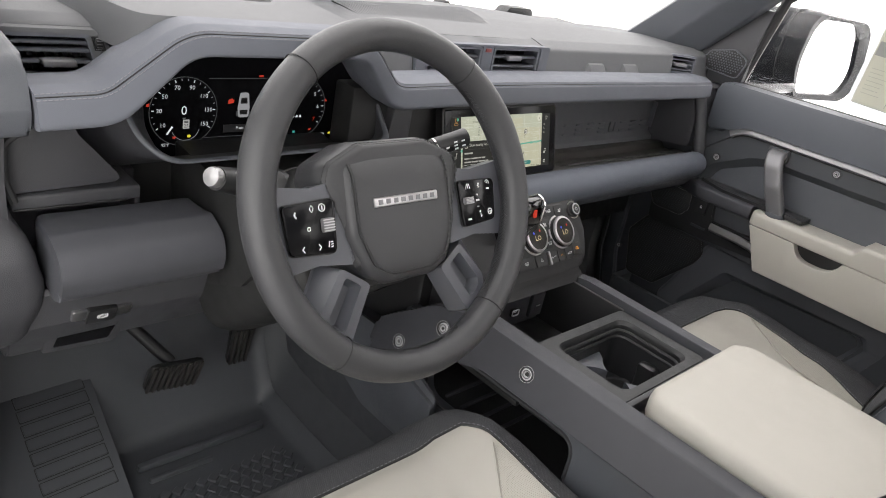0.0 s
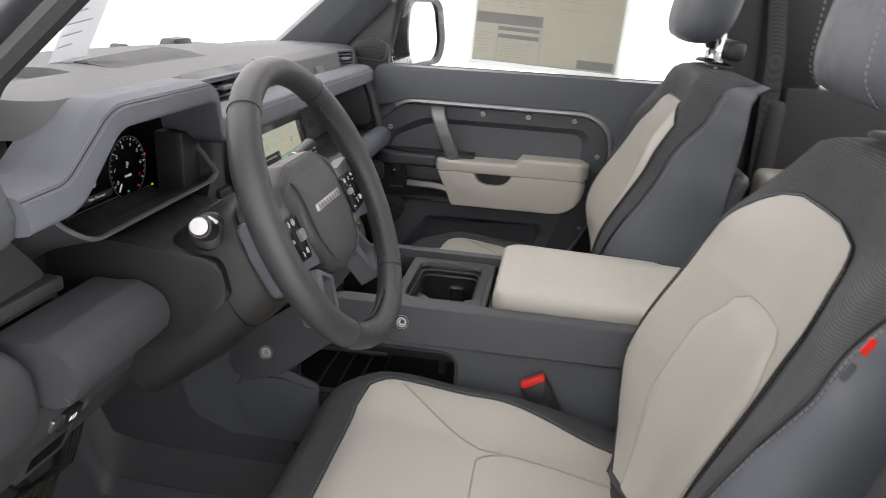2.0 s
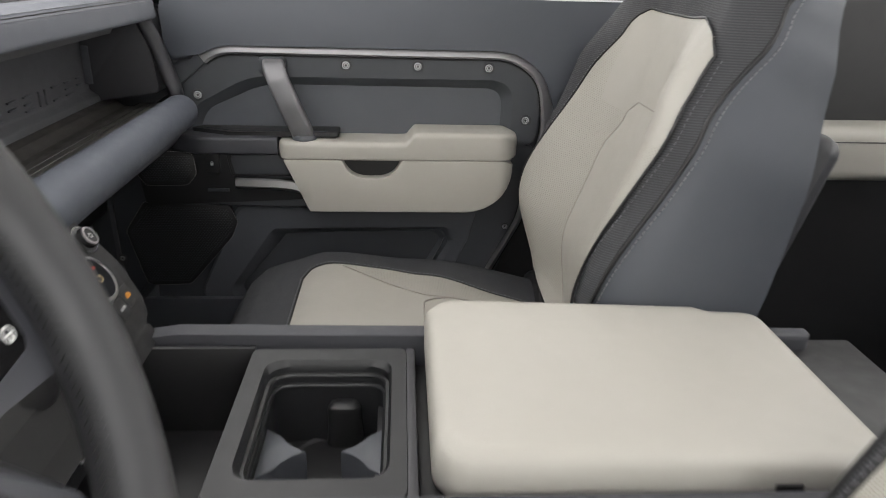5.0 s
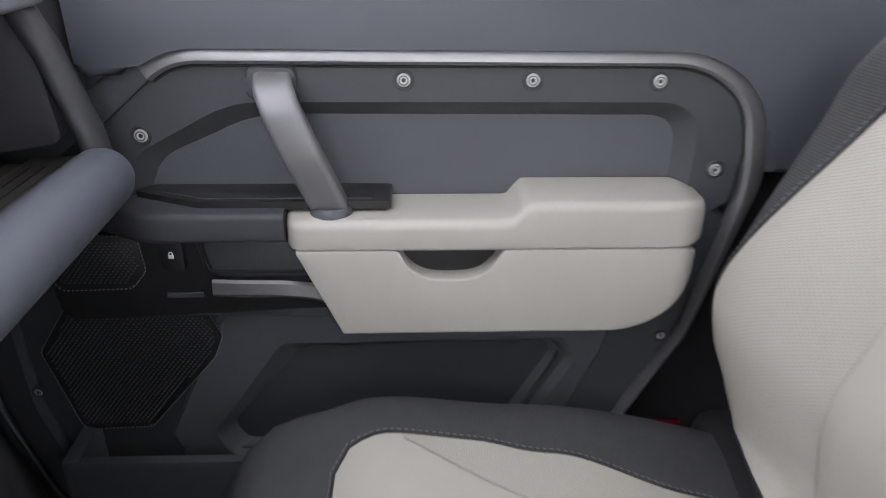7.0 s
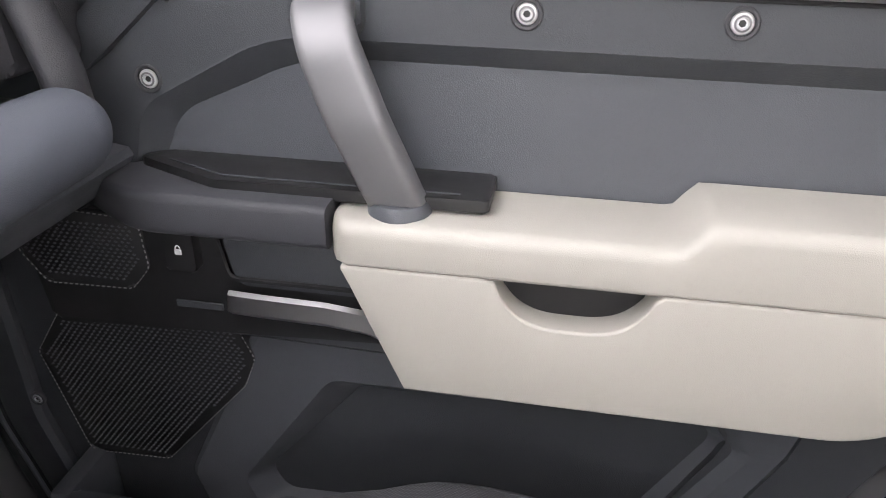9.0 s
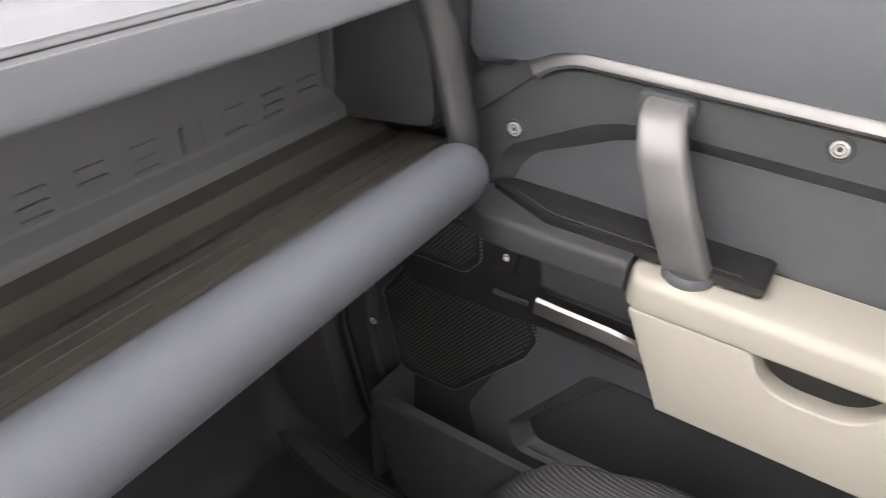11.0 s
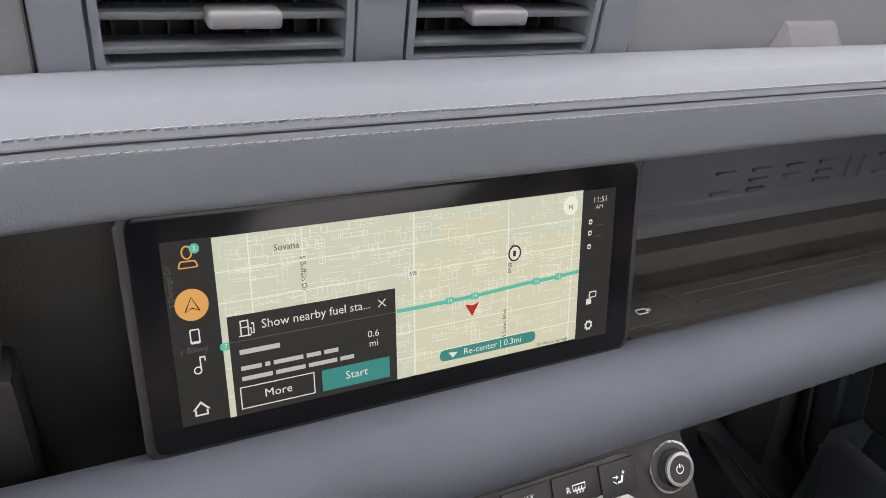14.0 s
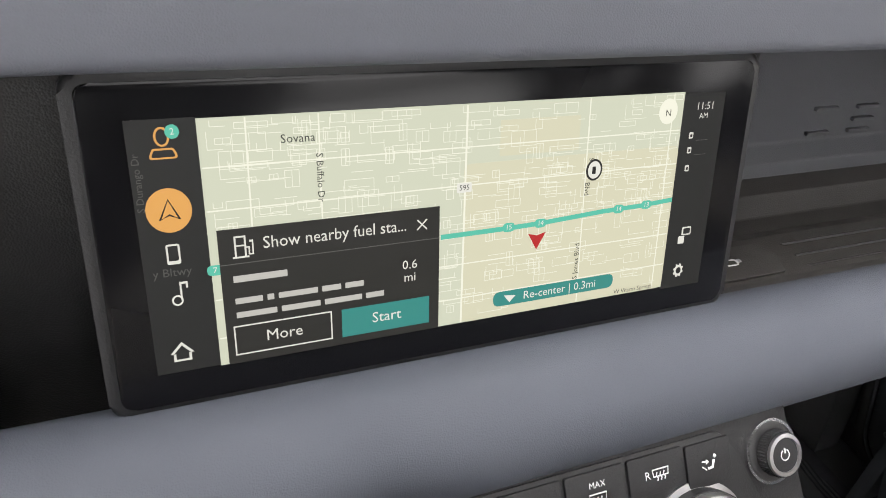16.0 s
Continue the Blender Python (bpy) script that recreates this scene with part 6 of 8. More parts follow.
# front pocket with sockets
part("pocket_floor", rbox(-0.130, 0.108, 0.18, 0.40, 0.385, 0.395, 0.003), M_BLACK, console)
part("pocket_back", rbox(-0.130, 0.108, 0.340, 0.400, 0.385, 0.500, 0.006), M_DARK, console)
for x, nm in ((-0.045, "usb_socket"), (0.030, "usb_socket")):
    so = part(nm, rbox(x - 0.010, x + 0.010, 0.335, 0.341, 0.417, 0.433, 0.003), M_BLACK, console, "small black charging socket")
    part("socket_rim", tube([(x + p[0], 0.3345, 0.425 + p[1]) for p in rect(-0.0085, 0.0085, -0.0055, 0.0055, 0.003)], 0.0013, 6, closed=True), M_WHITE, so)
    part("socket_mark", rbox(x - 0.004, x + 0.004, 0.3340, 0.3352, 0.4262, 0.4275, 0.0004, 1), M_WHITE, so)
power = part("power_socket", rbox(0.070, 0.105, 0.332, 0.341, 0.405, 0.452, 0.003), M_DARK, console, "black hinged power socket cover")
part("socket_mark", rbox(0.084, 0.095, 0.3312, 0.3324, 0.4265, 0.4285, 0.0004, 1), M_WHITE, power)
# cup holder deck
deck_o, deck_i = rect(-0.124, 0.105, 0.022, 0.182, 0.008, 6), rect(-0.095, 0.077, 0.040, 0.160, 0.024, 6)
rings = [[(p[0], p[1], z) for p in lp] for lp, z in ((deck_o, 0.390), (deck_o, 0.494))]
rings.append([(lerp(p[0], q[0], 0.08), lerp(p[1], q[1], 0.08), 0.498) for p, q in zip(deck_o, deck_i)])
rings.append([(lerp(p[0], q[0], 0.85), lerp(p[1], q[1], 0.85), 0.498) for p, q in zip(deck_o, deck_i)])
rings += [[(p[0], p[1], z) for p in deck_i] for z in (0.492, 0.484)]
rings += [[(-0.009 + (p[0] + 0.009) * 0.955, 0.10 + (p[1] - 0.10) * 0.955, z) for p in deck_i] for z in (0.482, 0.400)]
part("cup_deck", loft(rings, cap=False), M_DECK, console, "moulded cup holder deck", sharp=35)
part("well_floor", rbox(-0.099, 0.081, 0.036, 0.165, 0.395, 0.404, 0.002), M_BLACK, console)
part("well_rubber", tube([(-0.009 + (p[0] + 0.009) * 0.975, 0.10 + (p[1] - 0.10) * 0.975, 0.4835) for p in deck_i], 0.0028, 6, closed=True), M_BLACK, console)
part("well_rubber", tube([(-0.009 + (p[0] + 0.009) * 0.945, 0.10 + (p[1] - 0.10) * 0.945, 0.4735) for p in deck_i], 0.0026, 6, closed=True), M_DECK, console)
cupc = thing("cup_holder_insert", (0, 0.10, 0.404), "dark rubber cup holder insert with two cups", "cup holder")
CUPS = ((-0.050, 0.10), (0.038, 0.10))
CR = 0.0465
for sy in (-1, 1):
    left_arc = [(CUPS[0][0] + CR * math.cos(radians(d)), 0.10 + sy * CR * math.sin(radians(d))) for d in range(20, 66, 5)]
    right_arc = [(CUPS[1][0] - CR * math.cos(radians(d)), 0.10 + sy * CR * math.sin(radians(d))) for d in range(65, 19, -5)]
    wall_ = [(left_arc[-1][0] - 0.012, 0.10 + sy * 0.058), (right_arc[0][0] + 0.012, 0.10 + sy * 0.058)]
    # cusps are paler than the deck; the light on their tops is coloured in
    part("cusp", prism(left_arc + wall_ + right_arc, "z", 0.404, 0.452, 0.0018), M_MID, cupc, "rubber cusp between the cups, its light put into the grey", sharp=40)
for x, y, q in ((-0.089, 0.118, 1), (0.074, 0.086, -1)):
    fing = [[(x + q * 0.012 * h_ + 0.011 * k * math.copysign(abs(math.cos(a)) ** 0.6, math.cos(a)), y + 0.017 * k * math.copysign(abs(math.sin(a)) ** 0.6, math.sin(a)), lerp(0.404, 0.459, h_)) for a in (2 * math.pi * i / 20 for i in range(20))] for h_, k in ((0, 1.15), (0.5, 1.0), (0.85, 1.0), (0.96, 0.85), (1.0, 0.5))]
    part("cup_finger", loft(fing), M_BLACK, cupc, "black sprung cup finger", sharp=50)
for x, y in CUPS:
    part("cup_ring", lathe([(0.0405, 0), (0.0405, 0.0030), (0.038, 0.0030), (0.036, 0.001)], (x, y, 0.404), (0, 0, 1), 32, ring=True), M_DARK, cupc)
for a, b in ((-0.128, -0.1235), (0.1065, 0.1125)):
    part("pocket_liner", rbox(a, b, 0.18, 0.40, 0.385, 0.497, 0.001), M_BLACK, console)
part("slot_block", rbox(-0.126, 0.106, -0.015, 0.022, 0.40, 0.476, 0.003), M_BLACK, console)
part("slot_edge", rbox(-0.126, 0.106, 0.014, 0.024, 0.470, 0.497, 0.003), M_DARK, console)
part("storage_block", rbox(-0.126, 0.138, -0.48, -0.012, 0.2, 0.487, 0.004), M_BLACK, console)
lid = fillet([(-0.124, -0.37), (-0.124, -0.012), (-0.10, 0.004), (0.130, 0.004), (0.155, -0.014), (0.155, -0.30), (0.145, -0.315), (0.145, -0.37)], [0.01, 0.022, 0.02, 0.02, 0.03, 0.006, 0.006, 0.02], 5)
lc = (0.018, -0.18)
rings = [[(lc[0] + (p[0] - lc[0]) * k, lc[1] + (p[1] - lc[1]) * k2, z - 0.012 * smooth01((-p[1] - 0.1) / 0.3)) for p in lid] for k, k2, z in ((0.985, 0.99, 0.489), (1.0, 1.0, 0.495), (1.0, 1.0, 0.516), (0.985, 0.99, 0.526), (0.95, 0.97, 0.5315), (0.88, 0.93, 0.5335), (0.5, 0.5, 0.5355))]
armlid = part("armrest_lid", loft(rings), M_BEIGE, console, "pale beige padded armrest lid", sharp=70)

part("lid_latch", rbox(-0.126, -0.118, -0.285, -0.262, 0.497, 0.507, 0.002), M_BLACK, armlid)


# ---- seats ----
M_PERF = material("perforated_beige_leather", (0.40, 0.383, 0.34), 0.5, vary=0.03)
pn = M_PERF.node_tree
tcn = pn.nodes.new("ShaderNodeTexCoord")
vor = pn.nodes.new("ShaderNodeTexVoronoi")
vor.voronoi_dimensions = "2D"
vor.inputs["Scale"].default_value = 320
vor.inputs["Randomness"].default_value = 0.0
turn = pn.nodes.new("ShaderNodeMapping")
turn.inputs["Rotation"].default_value = (0, 0, 0.785)
hole = pn.nodes.new("ShaderNodeMapRange")
hole.inputs["From Min"].default_value, hole.inputs["From Max"].default_value = 0.13, 0.24
hole.inputs["To Min"].default_value, hole.inputs["To Max"].default_value = 0.0, 1.0
bmp = pn.nodes.new("ShaderNodeBump")
bmp.inputs["Strength"].default_value, bmp.inputs["Distance"].default_value = 0.7, 0.001
mixc = pn.nodes.new("ShaderNodeMix")
mixc.data_type = "RGBA"
mixc.inputs[6].default_value = (0.27, 0.256, 0.23, 1)
old = pn.nodes["Principled BSDF"].inputs["Base Color"].links[0].from_socket
pn.links.new(tcn.outputs["UV"], turn.inputs["Vector"])
pn.links.new(turn.outputs[0], vor.inputs["Vector"])
pn.links.new(vor.outputs["Distance"], hole.inputs["Value"])
pn.links.new(hole.outputs[0], mixc.inputs[0])
pn.links.new(old, mixc.inputs[7])
pn.links.new(mixc.outputs[2], pn.nodes["Principled BSDF"].inputs["Base Color"])
pn.links.new(hole.outputs[0], bmp.inputs["Height"])
pn.links.new(bmp.outputs[0], pn.nodes["Principled BSDF"].inputs["Normal"])
# darker than the leather: seam tubes carry the shadow of the crease
M_BSEAM = material("beige_seam_shade", (0.33, 0.311, 0.278), 0.6, vary=0)


def straight(points, t):
    """A value on straight lines between (t, value) points."""
    for (a, u), (b, v) in zip(points, points[1:]):
        if t <= b:
            return lerp(u, v, (t - a) / (b - a))
    return points[-1][1]


def seat(cx, out, label, shift, lean, tall, rest, near, far, centre, edges):
    s = thing("bucket_seat", (cx, 0, FLOOR), label, "car seat", "front seats")
    wv = [(0, 0.245), (0.3, 0.272), (0.6, 0.262), (0.80, 0.222), (0.92, 0.168), (1, 0.12)]
    bd = [(0, 0.04), (0.35, 0.080), (0.65, 0.062), (0.88, 0.022), (1, 0.0)]
    wo = [(0, 0.08), (0.04, 0.150), (0.07, 0.200), (0.12, 0.222), (0.20, 0.242), (0.30, 0.252), (0.60, 0.256)] + wv[3:] if cx > 0 else wv
    wi = wv[:3] + [(0.80, 0.236), (0.92, 0.212), (0.97, 0.190), (1, 0.150)] if cx > 0 else [(0, 0.15), (0.08, 0.19), (0.16, 0.232), (0.26, 0.266)] + wv[2:]
    nb = Vector((0, 0.944, 0.33))

    def wide(v, side):
        return curve_at(wo if side * out > 0 else wi, v)

    def spine(v):
        foot = 0.05 if cx > 0 else 0.02
        return -0.200 + shift - (0.168 + lean) * v - 0.022 * math.sin(math.pi * v) - foot * (1 - smooth01(v / 0.28)), 0.325 + tall * v

    def bp(sv, v, off=0.0):
        y, z = spine(v)
        q = abs(sv)
        h = curve_at(bd, v) * smooth01((q - 0.14) / 0.70) - 0.06 * max(0, (q - 0.84) / 0.16) ** 2 - 0.06 * max(0, (v - 0.93) / 0.07) ** 2
        return Vector((cx + wide(v, sv) * sv, y, z)) + nb * (h + off)

    rings = []
    for k in range(29):
        v = k / 28
        ring = [bp(-1 + 2 * i / 32, v) for i in range(33)]
        th = lerp(0.165, 0.115, v) + 0.06 * max(0, (v - 0.93) / 0.07) ** 2
        y0, z0 = spine(v)
        for i in range(13):
            q = 1 - 2 * i / 12
            bulge = 1 - 0.22 * abs(q) ** 4
            ring.append(Vector((cx + wide(v, q) * q * 0.99, y0, z0)) - nb * (th * bulge))
        rings.append(ring)

    def bq(sv, v, off=0.0):
        """Like bp, but past the edge the surface goes on round the side of the seat."""
        q = abs(sv)
        if q <= 1.0:
            return bp(sv, v, off)
        sg = math.copysign(1.0, sv)
        y0, z0 = spine(v)
        th = (lerp(0.165, 0.115, v) + 0.06 * max(0, (v - 0.93) / 0.07) ** 2) * 0.78
        back = Vector((cx + wide(v, sg) * sg * 0.99, y0, z0)) - nb * th
        return bp(sg, v).lerp(back, q - 1.0) + Vector((sg * off, 0, 0))

    part("backrest", loft(rings), M_SEAT, s, "slate grey leather backrest side", sharp=60)
    band = edges[3]
    part("fabric_border", sheet(lambda a, b: bq((2 * a - 1) * straight(band, b), b, 0.0025), 60, 44), M_RIB, s, "dark ribbed fabric border", sharp=80)

    def ins(a, b, off, k=1.0):
        v = lerp(0.02, edges[2], b)
        lo_, hi_ = straight(edges[0], v), straight(edges[1], v)
        return bp(lerp(lo_, hi_, 0.5 + (a - 0.5) * k), v, off)

    part("back_insert", sheet(lambda a, b: ins(a, b, 0.0062), 44, 52, size=(0.40, 0.48)), M_PERF, s, "perforated pale beige leather insert", sharp=80)
    cwv = [(0.0, 0.42), (0.48, 0.40), (0.59, 0.30), (0.625, 0.2)]

    def mid(a, b, off=0.0):
        v = lerp(0.02, 0.625 if cx > 0 else 0.580, b)
        q = (2 * a - 1) * centre * curve_at(cwv, v if cx > 0 else v * 0.625 / 0.580) + 0.5 * (near + far) / curve_at(wv, v)
        edge = min(1, (1 - abs(2 * a - 1)) * 6, (1 - b) * 9)
        return bp(q, v, 0.0068 + 0.006 * smooth01(edge) + off)

    part("back_centre", sheet(mid, 30, 40), M_BEIGE, s, "smooth pale beige centre panel", sharp=80)
    part("upper_panel", sheet(lambda a, b: ins(lerp(0.003, 0.985 - 0.12 * (1 - b), a), lerp(0.70, 0.992, b), 0.0074), 60, 26), M_BEIGE, s, "smooth pale beige shoulder panel", sharp=80)
    arc = [mid(0, b / 20, 0.0002) for b in range(21)] + [mid(a / 10, 1, 0.0002) for a in range(11)] + [mid(1, 1 - b / 20, 0.0002) for b in range(21)]
    part("centre_seam", tube(arc, 0.0011, 5), M_BSEAM, s)
    rim = [ins(0, b / 40, 0.0065) for b in range(41)] + [ins(a / 14, 1, 0.0065) for a in range(15)] + [ins(1, 1 - b / 40, 0.0065) for b in range(41)]
    part("insert_piping", tube(rim, 0.0018, 6), M_BLACK, s)
    for side in (0, 1):
        part("insert_stitching", stitches([ins(side, b / 40, 0.0056, 1.025) for b in range(1, 38)], 0.004, 0.003, 0.0004), M_THREAD, s)
    for sx in (-1, 1):
        line = [bq(sx * straight(band, k / 50), k / 50, 0.0026) for k in range(47)]
        part("side_seam", tube(line, 0.0026, 6), M_BLACK, s)
        part("side_stitching", stitches([bq(sx * (straight(band, k / 50) + 0.012), k / 50, 0.0012) for k in range(47)], 0.0048, 0.0018, 0.0008), M_THREAD, s, "pale side stitching")
    # cushion
    cw = [(0, 0.225), (0.10, 0.258), (0.3, 0.268), (0.7, 0.265), (1, 0.25)]

    def front(u):
        return 0.028 * (1 - smooth01(u / 0.17)) if cx > 0 else 0.0

    def cp(sv, u, off=0.0):
        y = lerp(0.292, -0.29, u) + front(u)
        z = curve_at([(0, 0.290), (0.03, 0.326), (0.09, 0.352), (0.22, 0.371), (0.5, 0.357), (1, 0.312)], u)
        q = abs(sv)
        z += ((0.007 if cx > 0 else 0.003) if sv * out > 0 else 0.028) * smooth01((q - 0.42) / 0.36) * smooth01((u + 0.04) / 0.2) - 0.05 * max(0, (q - 0.86) / 0.14) ** 2
        return Vector((cx + curve_at(cw, u) * sv, y, z + off))

    rings = []
    for k in range(29):
        u = k / 28
        ring = [cp(-1 + 2 * i / 32, u) for i in range(33)]
        y = lerp(0.292, -0.29, u) + front(u)
        w = curve_at(cw, u)
        for z in (0.28, 0.22):
            ring.append(Vector((cx + w * 1.01, y - 0.02 * (1 - u), z)))
        for z in (0.22, 0.28):
            ring.append(Vector((cx - w * 1.01, y - 0.02 * (1 - u), z)))
        rings.append(ring)
    part("cushion", loft(rings), M_CLOTH, s, "dark woven fabric cushion edge", sharp=60)
    ci = [(0.167, 0.56), (0.178, 0.68), (0.20, 0.715), (0.245, 0.755), (0.53, 0.755), (0.86, 0.64), (1, 0.52)]

    co = [(0.167, 0.48), (0.178, 0.57), (0.20, 0.61), (0.245, 0.645), (0.40, 0.635), (0.53, 0.585), (0.76, 0.46), (1, 0.33)]

    def half(side, u):
        return curve_at(co, u) if side * out > 0 else curve_at(ci, u)

    def cins(a, b, off):
        u = lerp(0.167, 1, b)
        return cp(lerp(-half(-1, u), half(1, u), a), u, off)

    part("cushion_insert", sheet(lambda a, b: cins(a, b, 0.005), 44, 44), M_BEIGE, s, "pale beige leather cushion insert", sharp=80)

    def wing(sx, a, b):
        u = lerp(0.28, 1, b)
        o = half(sx, u) * 0.985
        m0, m1 = (0.30, 0.265) if sx * out > 0 else (0.36, 0.40)
        i_ = lerp(half(sx, 0.28) * 0.955, m0, b / 0.34) if b < 0.34 else lerp(m0, m1, (b - 0.34) / 0.66)
        return cp(sx * lerp(i_, o, a), u, 0.0058)

    for sx in (-1, 1):
        part("perforated_wing", sheet(lambda a, b: wing(sx, a, b), 12, 30, size=(0.09, 0.36)), M_PERF, s, "perforated beige side wing", sharp=80)
        part("wing_seam", tube([wing(sx, 0, b / 30) + Vector((0, 0, 0.0006)) for b in range(31)], 0.0012, 5), M_BSEAM, s)
    cl_, ch_ = (-0.36, 0.30) if out > 0 else (-0.30, 0.36)
    cm_ = [cp(lerp(cl_, ch_, k / 24), 0.515 + 0.07 * max(0, (abs(k - 12) / 12 - 0.66) / 0.34) ** 2, 0.0064) for k in range(25)]
    part("cross_seam", tube(cm_, 0.0015, 5), M_BSEAM, s)
    rim = [cins(0, 1 - b / 40, 0.006) for b in range(41)] + [cins(a / 20, 0, 0.006) for a in range(21)] + [cins(1, b / 40, 0.006) for b in range(41)]
    part("cushion_piping", tube(rim, 0.0018, 6), M_BLACK, s)
    part("cushion_stitching", stitches([p + Vector((0, 0, 0.0016)) + (p - Vector((cx, 0, p.z))) * 0.012 for p in rim], 0.004, 0.003, 0.0005), M_THREAD, s)
    part("seat_base", rbox(cx - 0.235, cx + 0.235, -0.30, 0.19, FLOOR, 0.235, 0.02), M_BLACK, s, "black plastic seat base")
    part("recliner_cover", rbox(cx - 0.275, cx + 0.275, -0.36, -0.20, 0.20, 0.335, 0.03, 3), M_BLACK, s)
    part("back_shell", moved(rbox(cx - 0.235, cx + 0.235, -0.02, 0.02, 0.0, 0.38, 0.02, 3), pose(0, -0.345 + shift, 0.34, 17.5 + lean * 90)), M_DARK, s, "dark moulded seat back shell", sharp=60)
    # headrest on two posts
    hy = shift - lean + rest
    up = tall - 0.565
    for dx in (-0.066, 0.066):
        part("headrest_post", tube([(cx + dx, -0.425 + hy, 0.85), (cx + dx, -0.425 + hy, 1.0)], 0.0068, 12), M_CHROME, s, "chrome headrest post")
        part("post_collar", lathe([(0.027, 0), (0.027, 0.004), (0.022, 0.007), (0.012, 0.009)], (cx + dx, -0.427 + hy, 0.874 + up), (0, -0.1, 1), 24), M_BLACK, s)
        part("post_sleeve", lathe([(0.010, 0), (0.010, 0.022)], (cx + dx, -0.4255 + hy, 0.905 + up), (0, -0.1, 1), 12), M_BLACK if dx * out > 0 else M_CHROME, s)
    hr = []
    for k in range(19):
        t = k / 18
        e = max(0.0, 1 - abs(2 * t - 1) ** 3.4) ** 0.5
        hr.append([Vector((cx + 0.148 * lerp(0.70, 1, e) * math.copysign(abs(math.cos(a)) ** 0.58, math.cos(a)), -0.375 + hy - 0.04 * t + 0.060 * lerp(0.35, 1, e) * math.copysign(abs(math.sin(a)) ** 0.72, math.sin(a)), lerp(0.920, 1.120, t) + up)) for a in (2 * math.pi * i / 36 for i in range(36))])
    part("headrest", loft(hr), M_SEAT, s, "slate grey leather headrest", sharp=70)
    part("headrest_stalk_cover", rbox(cx - 0.100, cx + 0.100, -0.470 + hy, -0.432 + hy, 0.888 + up, 0.928 + up, 0.012, 3), M_BLACK, s, "black headrest carrier bar")
    for sx in (-1, 1):
        part("headrest_stitching", stitches([(cx + sx * 0.082, -0.322 + hy - 0.0002 * k - (0.02 * (1 - min(k, 8) / 8) ** 2), 0.927 + k * 0.0045) for k in range(40)], 0.004, 0.003, 0.0007), M_THREAD, s)
    return s


driver_seat = seat(-0.43, -1, "driver seat in dark grey with perforated beige leather inserts", -0.025, 0.035, 0.567, 0.03, 0.050, 0.040, 0.82,
     ([(0.0, -0.26), (0.2, -0.22), (0.34, -0.19), (0.54, -0.21), (0.66, -0.28), (0.74, -0.325), (0.775, -0.31), (0.80, -0.24), (0.812, -0.15), (0.820, 0.0)], [(0.0, 0.65), (0.05, 0.77), (0.11, 0.84), (0.2, 0.82), (0.33, 0.80), (0.6, 0.80), (0.71, 0.77), (0.765, 0.70), (0.795, 0.62), (0.82, 0.45)],
      0.82, [(0, 0.80), (0.5, 0.86), (0.75, 0.925), (1, 1.0)]))
seat(0.43, 1, "passenger seat in dark grey with perforated beige leather inserts", 0.008, 0.0, 0.585, 0.02, -0.018, -0.026, 1.0,
     ([(0.0, -0.70), (0.10, -0.74), (0.29, -0.80), (0.45, -0.865), (0.59, -0.90), (0.70, -0.92), (0.775, -0.915), (0.805, -0.87), (0.823, -0.79), (0.836, -0.62)], [(0.0, 0.50), (0.04, 0.80), (0.07, 0.88), (0.12, 0.91), (0.20, 0.90), (0.33, 0.84), (0.48, 0.74), (0.64, 0.63), (0.75, 0.54), (0.79, 0.53), (0.815, 0.48), (0.836, 0.38)],
      0.835, [(0, 0.86), (0.5, 0.945), (1, 1.0)]))


cover_r = []
for k in range(15):
    q = k / 14
    z = lerp(0.748, 0.893, q)
    tight = 1 - math.sqrt(max(0.0, 1 - (2 * q - 1) ** 6))
    xo = -0.664 + 0.060 * smooth01((z - 0.80) / 0.10) + 0.016 * tight
    yf = -0.368 - 0.046 * q - 0.006 * math.sin(math.pi * q) - 0.012 * tight
    cover_r.append([(p[0], p[1], z - 0.03 * smooth01((-0.40 - p[1]) / 0.15) * (1 - q)) for p in fillet([(xo, yf), (-0.575, yf + 0.004), (-0.575, -0.55), (xo, -0.55)], [0.022, 0, 0, 0.03], 6)])
part("shoulder_cover", loft(cover_r), M_SEAT, driver_seat, "moulded grey shoulder cover on the backrest", sharp=60)
part("cover_pocket", prism(fillet([(-0.405, 0.815), (-0.412, 0.868), (-0.49, 0.878), (-0.49, 0.808)], 0.008, 4), "x", -0.6420, -0.630, 0.002), M_MID, driver_seat)


# ---- passenger door ----
# lighter copy of the moulded plastic, offsetting dim light on the door
M_DOOR = material("dark_plastic_lifted", (0.053, 0.057, 0.064), 0.5, grain=0.3, grain_scale=1100, kind="leather")
door = thing("passenger_door", (0.75, 0.0, 0.2), "closed dark grey passenger door with a beige armrest", "car door")
XD = 0.735
card = fillet([(-0.25, 0.80), (0.44, 0.80), (0.46, 0.70), (0.585, 0.58), (0.60, 0.30), (0.555, 0.13), (0.2, 0.10), (-0.04, 0.12), (-0.135, 0.24), (-0.205, 0.42), (-0.25, 0.58)], 0.03, 4)
hollow = fillet([(-0.045, 0.388), (0.255, 0.386), (0.275, 0.375), (0.29, 0.352), (0.372, 0.262), (0.350, 0.232), (0.20, 0.230), (0.03, 0.235), (-0.005, 0.27), (-0.05, 0.355), (-0.056, 0.372)], 0.004, 4)
part("door_card", ring_prism(card, hollow, "x", XD + 0.019, 0.79), M_DOOR, door, "dark grained door panel")
